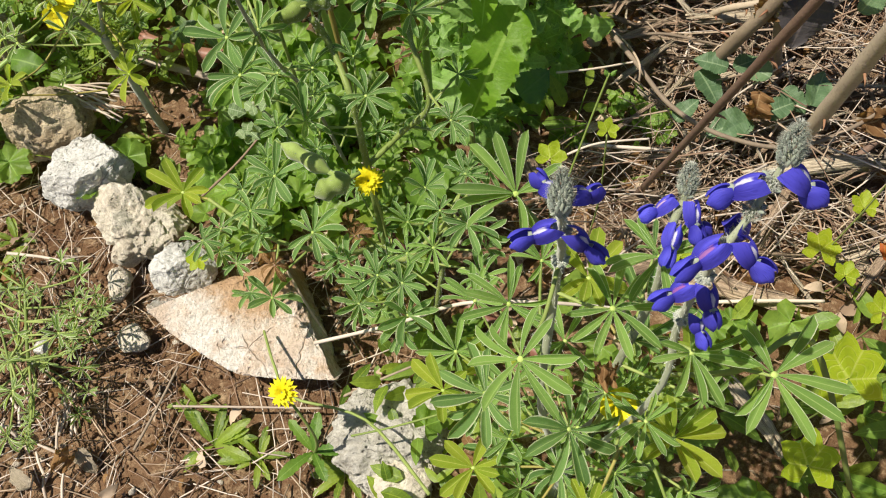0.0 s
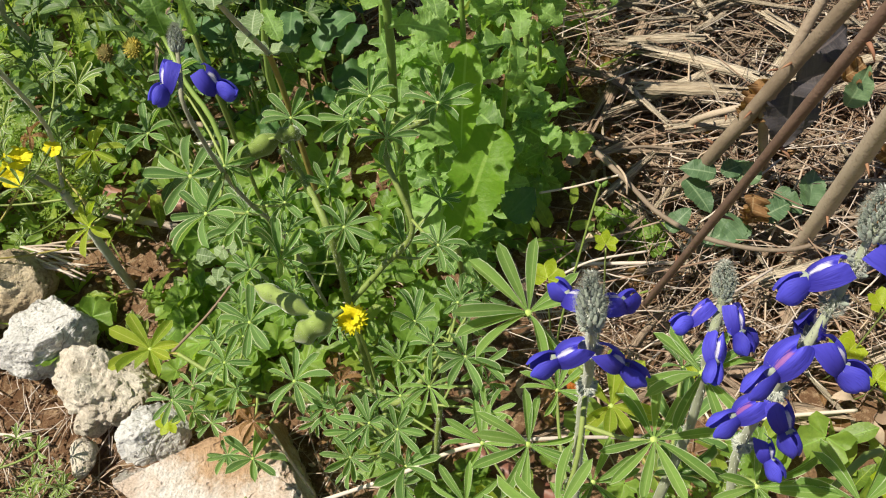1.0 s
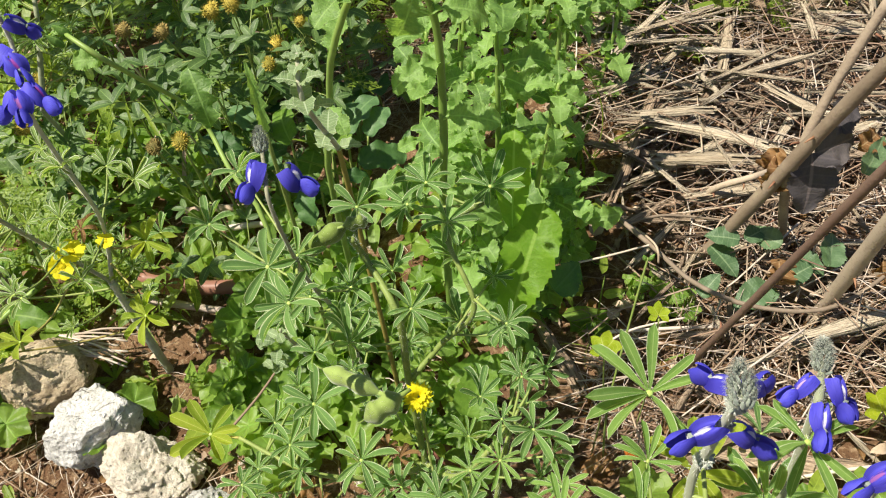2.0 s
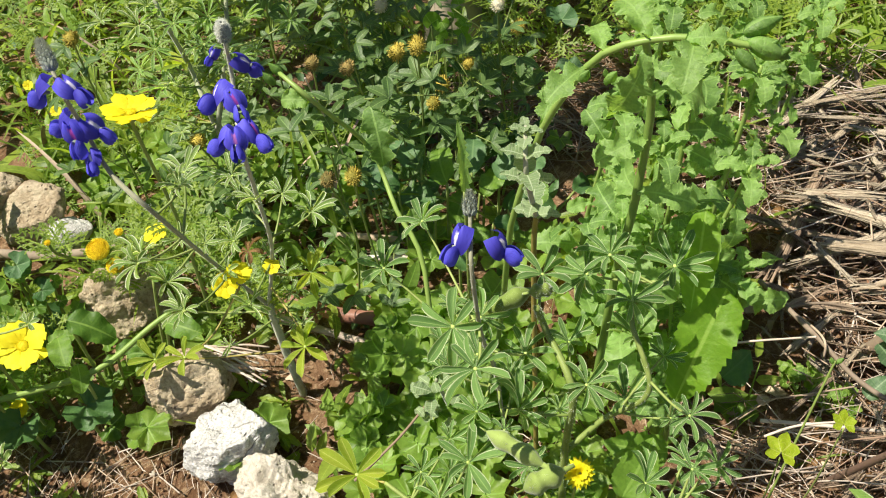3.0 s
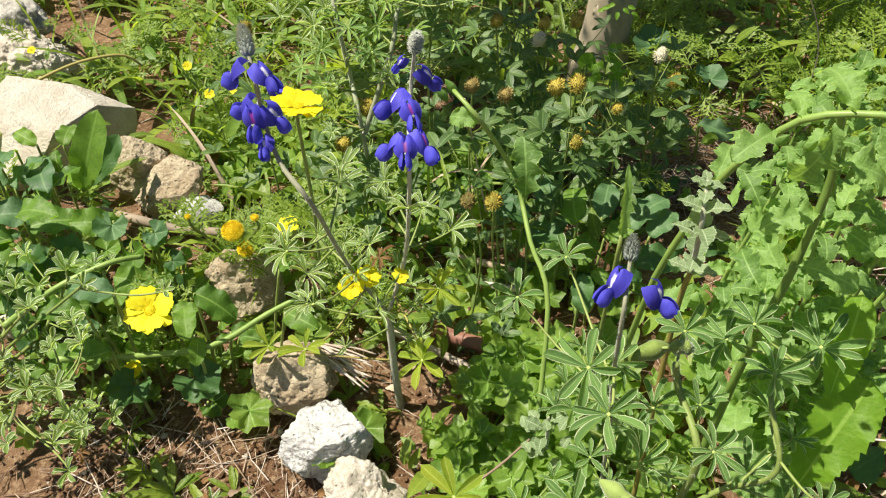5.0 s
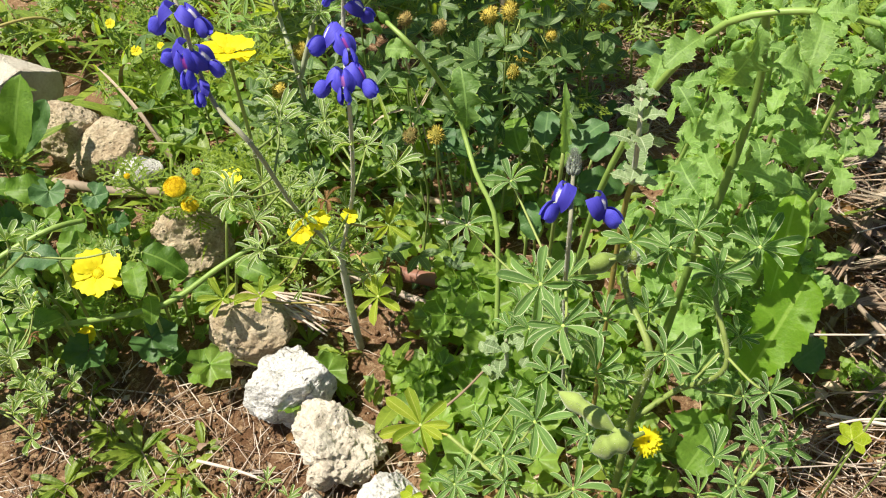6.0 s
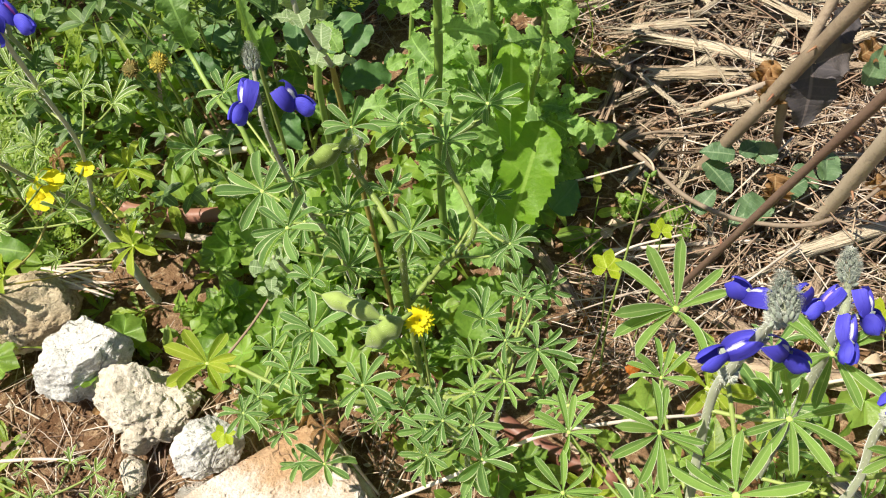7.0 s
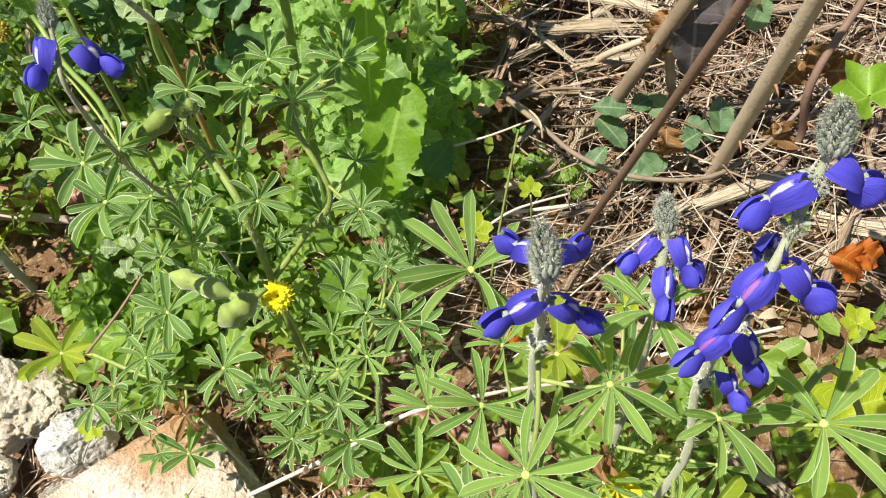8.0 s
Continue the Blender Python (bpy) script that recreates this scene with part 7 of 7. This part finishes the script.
for i in range(1000):
    x, y = fr.uniform(0.20, 0.95), fr.uniform(0.40, 1.03)
    if math.hypot((x - 0.42) / 0.52, (y - 0.62) / 0.42) > 1.0 + 0.2 * noise3((x, y, 0), 4.0, 8):
        continue
    poses.append((9 + fr.randrange(6), Matrix.Translation((x, y, gz(x, y) + 0.012 + fr.random() ** 1.5 * 0.05)) @ pose(0, 0, 0, fr.gauss(0, 14), fr.uniform(-50, 50), fr.gauss(100, 60)) @ Matrix.Scale(fr.uniform(0.025, 0.085), 4) @ Matrix.Diagonal((fr.uniform(0.5, 1.6), 1, fr.uniform(0.4, 1.0), 1)), fr.choice((3, 3, 4))))
scatter("straw", STRAWS + SPLITS, poses, (STRAW, STRAW_PALE, LITTER, FIBRE, FIBRE_PALE), "heap of loose dry straw and stems under brambles", "straw")
poses = []
for i in range(2900):
    x, y = fr.uniform(-0.95, 0.45), fr.uniform(-0.05, 1.35)
    poses.append((fr.randrange(9), Matrix.Translation((x, y, gz(x, y) + 0.002 + fr.random() ** 3 * 0.012)) @ pose(0, 0, 0, fr.gauss(0, 8), 0, fr.uniform(0, 360)) @ Matrix.Scale(fr.uniform(0.012, 0.06), 4), fr.choice((0, 1, 2, 2, 2))))
for i in range(700):
    x, y = fr.uniform(-0.24, 0.12), fr.uniform(0.88, 1.14)
    poses.append((fr.randrange(9), Matrix.Translation((x, y, gz(x, y) + 0.003 + fr.random() ** 2 * 0.016)) @ pose(0, 0, 0, fr.gauss(0, 10), 0, fr.gauss(80, 60)) @ Matrix.Scale(fr.uniform(0.03, 0.10), 4), fr.choice((2, 3, 3))))
for i in range(1300):
    x, y = fr.uniform(-0.62, 0.02), fr.uniform(0.05, 0.5)
    poses.append((fr.randrange(9), Matrix.Translation((x, y, gz(x, y) + 0.003 + fr.random() ** 3 * 0.010)) @ pose(0, 0, 0, fr.gauss(0, 8), 0, fr.uniform(0, 360)) @ Matrix.Scale(fr.uniform(0.012, 0.07), 4), fr.choice((0, 0, 1, 1, 2))))
scatter("plant_litter", STRAWS, poses, (STRAW, STRAW_PALE, LITTER, TWIG), "thin dry stems and needles strewn on soil", "litter")
CLODS = []
for k in range(4):
    r_ = random.Random(k)
    b = ball(1.0, (1, 0.9, 0.7), 5, 8)
    b.v = [tuple(Vector(p) * (1 + 0.75 * noise3(p, 1.6, k))) for p in b.v]
    CLODS.append(b)
poses = []
for i in range(15000):
    x, y = (fr.uniform(-0.75, 0.3), fr.uniform(-0.05, 0.85)) if i % 3 == 0 else (fr.uniform(-0.62, 0.05), fr.uniform(0.0, 0.5))
    r = 0.0008 + 0.0034 * fr.random() ** 4
    poses.append((fr.randrange(4), Matrix.Translation((x, y, gz(x, y) + r * 0.4)) @ pose(0, 0, 0, fr.uniform(0, 360), fr.uniform(0, 360), 0) @ Matrix.Scale(r, 4), 0 if fr.random() < 0.93 else 1))
scatter("soil_clods", CLODS, poses, (SOIL, BUFF_STONE), "small clods of red brown soil and grit", "soil")
poses = []
CURLS = [blade(0.03, 0.016, OVATE, 7, 4, 0.6, 1.5, 0.1, seed=i) for i in range(3)]
for i in range(900):
    x, y = (fr.uniform(0.08, 0.6), fr.uniform(0.28, 1.2)) if i % 2 else (fr.uniform(-0.5, 0.35), fr.uniform(0.12, 1.0))
    poses.append((fr.randrange(3), Matrix.Translation((x, y, gz(x, y) + fr.uniform(0.004, 0.02))) @ pose(0, 0, 0, fr.gauss(0, 40), fr.gauss(0, 40), fr.uniform(0, 360)) @ Matrix.Scale(fr.uniform(0.4, 1.1) if i % 2 else fr.uniform(0.25, 0.65), 4), fr.randrange(2)))
scatter("dead_leaves", CURLS, poses, (DRY, STRAW), "small curled dead leaves on the ground", "litter")

# ---------------------------------------------------------------- low green cover
COVERS = [lobed(0.017, 5, 0.30, 12, 0.18, 0.15, 0.14, 90 + i, n=24) for i in range(4)]
SMALLS = [blade(0.028, 0.011, OVATE, 6, 4, 0.2, 0.6, 0.04, 0, 0, radians(25), i) for i in range(3)]
GRASS = [blade(1.0, 0.034, bump_profile(0.15, 0.6), 9, 2, 0.4, 1.0 + 0.4 * i, 0, lift=radians(85), base=0.5) for i in range(3)]


def strewn(n, region, make):
    out = []
    for _ in range(n):
        x0, x1, y0, y1 = region
        x, y = fr.uniform(x0, x1), fr.uniform(y0, y1)
        m = make(x, y)
        if m:
            out.append(m)
    return out


CLEARINGS = ((-0.45, 0.42, 0.10), (-0.55, 0.44, 0.07), (-0.40, 0.48, 0.06), (-0.87, 0.84, 0.15), (-1.12, 1.08, 0.16), (-0.68, 0.74, 0.09), (-0.03, 0.84, 0.12), (-0.01, 0.95, 0.12), (-0.10, 0.90, 0.07), (0.05, 1.04, 0.08), (-0.375, 1.05, 0.08), (-0.31, 0.50, 0.06), (-0.37, 0.52, 0.08), (-0.25, 0.555, 0.055))


def clump(x, y, scale, seed):
    """0 to 1: where the cover grows thick; none in the clearings round stones and litter."""
    if any(math.hypot(x - a, y - b) < r for a, b, r in CLEARINGS):
        return 0.06
    lush = 0.28 if y > 0.75 and x < -0.2 else 0.0
    return max(0.0, min(1.0, 0.5 + lush + 1.1 * noise3((x, y, 0), scale, seed)))


def bare(x, y):
    """The open soil in front of the stones."""
    return (-0.62 < x < (-0.10 if y < 0.31 else -0.20) and y < 0.44) or (x < -0.02 and y < 0.24)


def littered(x, y):
    """Dead stems and straw beside the bushy lupin, where little grows."""
    return x > 0.03 + 0.03 * noise3((x, y, 0), 9.0, 14) and 0.31 < y < 0.52


def fringe(x, y):
    """1 inside the patch, falling off unevenly towards its outer edge."""
    r = math.hypot((x + 0.15) / 1.5, (y - 1.15) / 1.35) + 0.30 * noise3((x, y, 0), 1.7, 41) + 0.12 * noise3((x, y, 0), 6.0, 42)
    return max(0.0, min(1.0, (1.05 - r) * 4.0))


def lobed_cover(x, y):
    if bare(x, y) or littered(x, y) or fr.random() > clump(x, y, 9, 1):
        return None
    h = fr.uniform(0.008, 0.055)
    return (fr.randrange(4), frame_of((x, y, gz(x, y) + h), (fr.gauss(0, 0.3), -0.2 + fr.gauss(0, 0.3), 1), (fr.gauss(0, 1), fr.gauss(0, 1), 0), fr.uniform(0.6, 1.6)), 0)


def thick_cover(x, y):
    return (fr.randrange(4), frame_of((x, y, gz(x, y) + fr.uniform(0.02, 0.065)), (-0.15 + fr.gauss(0, 0.3), -0.25 + fr.gauss(0, 0.3), 1), (fr.gauss(0, 1), fr.gauss(0, 1), 0), fr.uniform(0.9, 1.7)), 0)


pos = strewn(120, (-0.22, -0.08, 0.45, 0.62), thick_cover) + strewn(150, (-0.24, -0.07, 0.38, 0.60), lobed_cover) + strewn(40, (-0.07, 0.04, 0.40, 0.60), lobed_cover) + strewn(150, (0.0, 0.32, 0.08, 0.46), lobed_cover) + strewn(1000, (-0.75, 0.15, 0.40, 1.0), lobed_cover)
# the nearest leaves as plants of their own: leaves on stalks from one foot
COVER_MESH = [c.mesh("mallow_leaf", COVER) for c in COVERS]
cells = {}
rest = []
for w, m, mi in pos:
    p = m.translation
    if -0.26 < p.x < 0.10 and 0.30 < p.y < 0.64:
        cells.setdefault((int((p.x + 1) / 0.055), int(p.y / 0.055)), []).append((w, m))
    else:
        rest.append((w, m, mi))
for key in sorted(cells):
    group = cells[key]
    foot = Vector((sum(m.translation.x for _, m in group) / len(group), sum(m.translation.y for _, m in group) / len(group), 0))
    foot.z = gz(foot.x, foot.y) - 0.004
    root = thing("mallow_plant", foot, "low plant with small lobed green leaves on soil", "wild plant", "low mallows")
    for w, m in group:
        lf = part("leaf", COVER_MESH[w], root, m)
        part("leaf_stalk", Shape().tube(curve([foot, foot.lerp(m.translation, 0.6) - Vector((0, 0, 0.004)), m.translation + m.to_3x3() @ Vector((0, 0.003, 0))], 5), 0.0007, 0.0005, 4).mesh("leaf_stalk", STEM), lf)
pos = rest
scatter("low_cover", COVERS, pos, (COVER,), "patchy cover of small lobed green leaves", "ground cover")


def small_cover(x, y):
    if bare(x, y) or littered(x, y) or (x > 0.17 and 0.40 < y < 1.0) or fr.random() > clump(x, y, 6, 4) * fringe(x, y):
        return None
    tall = 0.10 if y > 0.75 else 0.05
    # low dark leaves among the back herbs, put in for the deep shade between
    if y > 0.7 and fr.random() < 0.35:
        return (fr.randrange(3), frame_of((x, y, gz(x, y) + fr.uniform(0.002, 0.025)), (fr.gauss(0, 0.4), fr.gauss(0, 0.4), 1), (fr.gauss(0, 1), fr.gauss(0, 1), 0.1), fr.uniform(0.8, 1.4)), 2)
    return (fr.randrange(3), frame_of((x, y, gz(x, y) + fr.uniform(0.003, tall)), (fr.gauss(0, 0.5), -0.25 + fr.gauss(0, 0.4), 1), (fr.gauss(0, 1), fr.gauss(0, 1), 0.2), fr.uniform(0.6, 1.5)), 0 if fr.random() < 0.6 else 1)


pos = strewn(21000, (-2.0, 1.5, 0.40, 2.8), small_cover) + strewn(1100, (-0.05, 0.45, 0.05, 0.45), small_cover)
scatter("meadow_herbs", SMALLS, pos, (MEADOW, COVER, DARK), "mixed low meadow herbs with small leaves", "ground cover")


def feather_cover(x, y):
    if (x > -0.35 and y < 0.85) or fr.random() > clump(x, y, 5, 7) * fringe(x, y):
        return None
    return (fr.randrange(3), frame_of((x, y, gz(x, y) + fr.uniform(0.01, 0.13)), (fr.gauss(0, 0.5), -0.3 + fr.gauss(0, 0.4), 1), (fr.gauss(0, 1), fr.gauss(0, 1), fr.uniform(0, 0.9)), fr.uniform(0.7, 1.5)), 0)


scatter("feathery_herbs", FEATHERS, strewn(4600, (-2.0, 1.4, 0.62, 2.8), feather_cover) + strewn(750, (-0.12, 0.50, 1.06, 1.75), feather_cover), (MEADOW,), "finely cut daisy foliage behind the lupins", "ground cover")


def grass_cover(x, y):
    if bare(x, y) or (x > 0.20 and y < 1.0) or fr.random() > clump(x, y, 4, 11) * fringe(x, y):
        return None
    back = y > 0.7
    return (fr.randrange(3), Matrix.Translation((x, y, gz(x, y) - 0.003)) @ pose(0, 0, 0, fr.gauss(0, 14), fr.gauss(0, 14), fr.uniform(0, 360)) @ Matrix.Scale(fr.uniform(0.06, 0.22 if back else 0.09), 4), 0 if fr.random() < 0.95 else 1)


scatter("grass", GRASS, strewn(7000, (-1.8, 1.6, 0.45, 2.8), grass_cover) + strewn(2600, (0.05, 1.0, 0.98, 1.9), grass_cover), (MEADOW, STRAW), "scattered green grass blades between herbs", "grass")


def tall_herb(x, y):
    if (x > -0.36 and y < 0.95) or (x > -0.12 and fr.random() < 0.7) or fr.random() > clump(x, y, 5, 21) * fringe(x, y):
        return None
    a = fr.uniform(0, 6.28)
    return (fr.randrange(3), frame_of((x, y, gz(x, y) + fr.uniform(0.0, 0.05)), (math.cos(a), math.sin(a), 0.7), (-math.cos(a) * 0.6, -math.sin(a) * 0.6, 1), fr.uniform(0.7, 1.7)), 0 if fr.random() < 0.7 else 1)


TALLS = [blade(0.075, 0.011, bump_profile(0.6, 0.7), 8, 2, 0.3, 0.9 + 0.3 * i, 0.03, sway=0.15) for i in range(3)]
scatter("tall_herbs", TALLS, strewn(8600, (-2.0, 1.4, 0.60, 2.8), tall_herb), (MEADOW, COVER), "bright narrow leaved herbs behind the stones", "ground cover")


def tuft_shape(seed):
    """A tuft of eleven bent blades."""
    r_ = random.Random(seed)
    s = Shape()
    for _ in range(11):
        b = blade(r_.uniform(0.5, 1.0), 0.055, bump_profile(0.15, 0.6), 4, 2, 0.4, r_.uniform(0.7, 1.6), 0, lift=radians(85), base=0.5)
        s.add(b, pose(r_.gauss(0, 0.09), r_.gauss(0, 0.09), 0, r_.gauss(0, 16), r_.gauss(0, 16), r_.uniform(0, 360)))
    return s


def outer_tuft(x, y):
    near = fringe(x, y)
    if near > 0.5 or (-1.0 < x < 0.7 and -0.3 < y < 0.6) or (x < -0.6 and y < 1.3 and y > -0.2 and x > -1.7):
        return None
    if fr.random() > 0.62 + 0.9 * noise3((x, y, 0), 0.8, 31) - 0.06 * max(0.0, math.hypot(x, y - 1.0) - 3.0):
        return None
    return (fr.randrange(5), Matrix.Translation((x, y, gz(x, y) - 0.004)) @ pose(0, 0, 0, 0, 0, fr.uniform(0, 360)) @ Matrix.Scale(fr.uniform(0.06, 0.20), 4), 0 if fr.random() < 0.9 else 1)


scatter("meadow_grass", [tuft_shape(i) for i in range(5)], strewn(6500, (-5.0, 4.8, -3.6, 6.2), outer_tuft), (MEADOW, STRAW), "tufts of meadow grass around the flower patch", "grass")
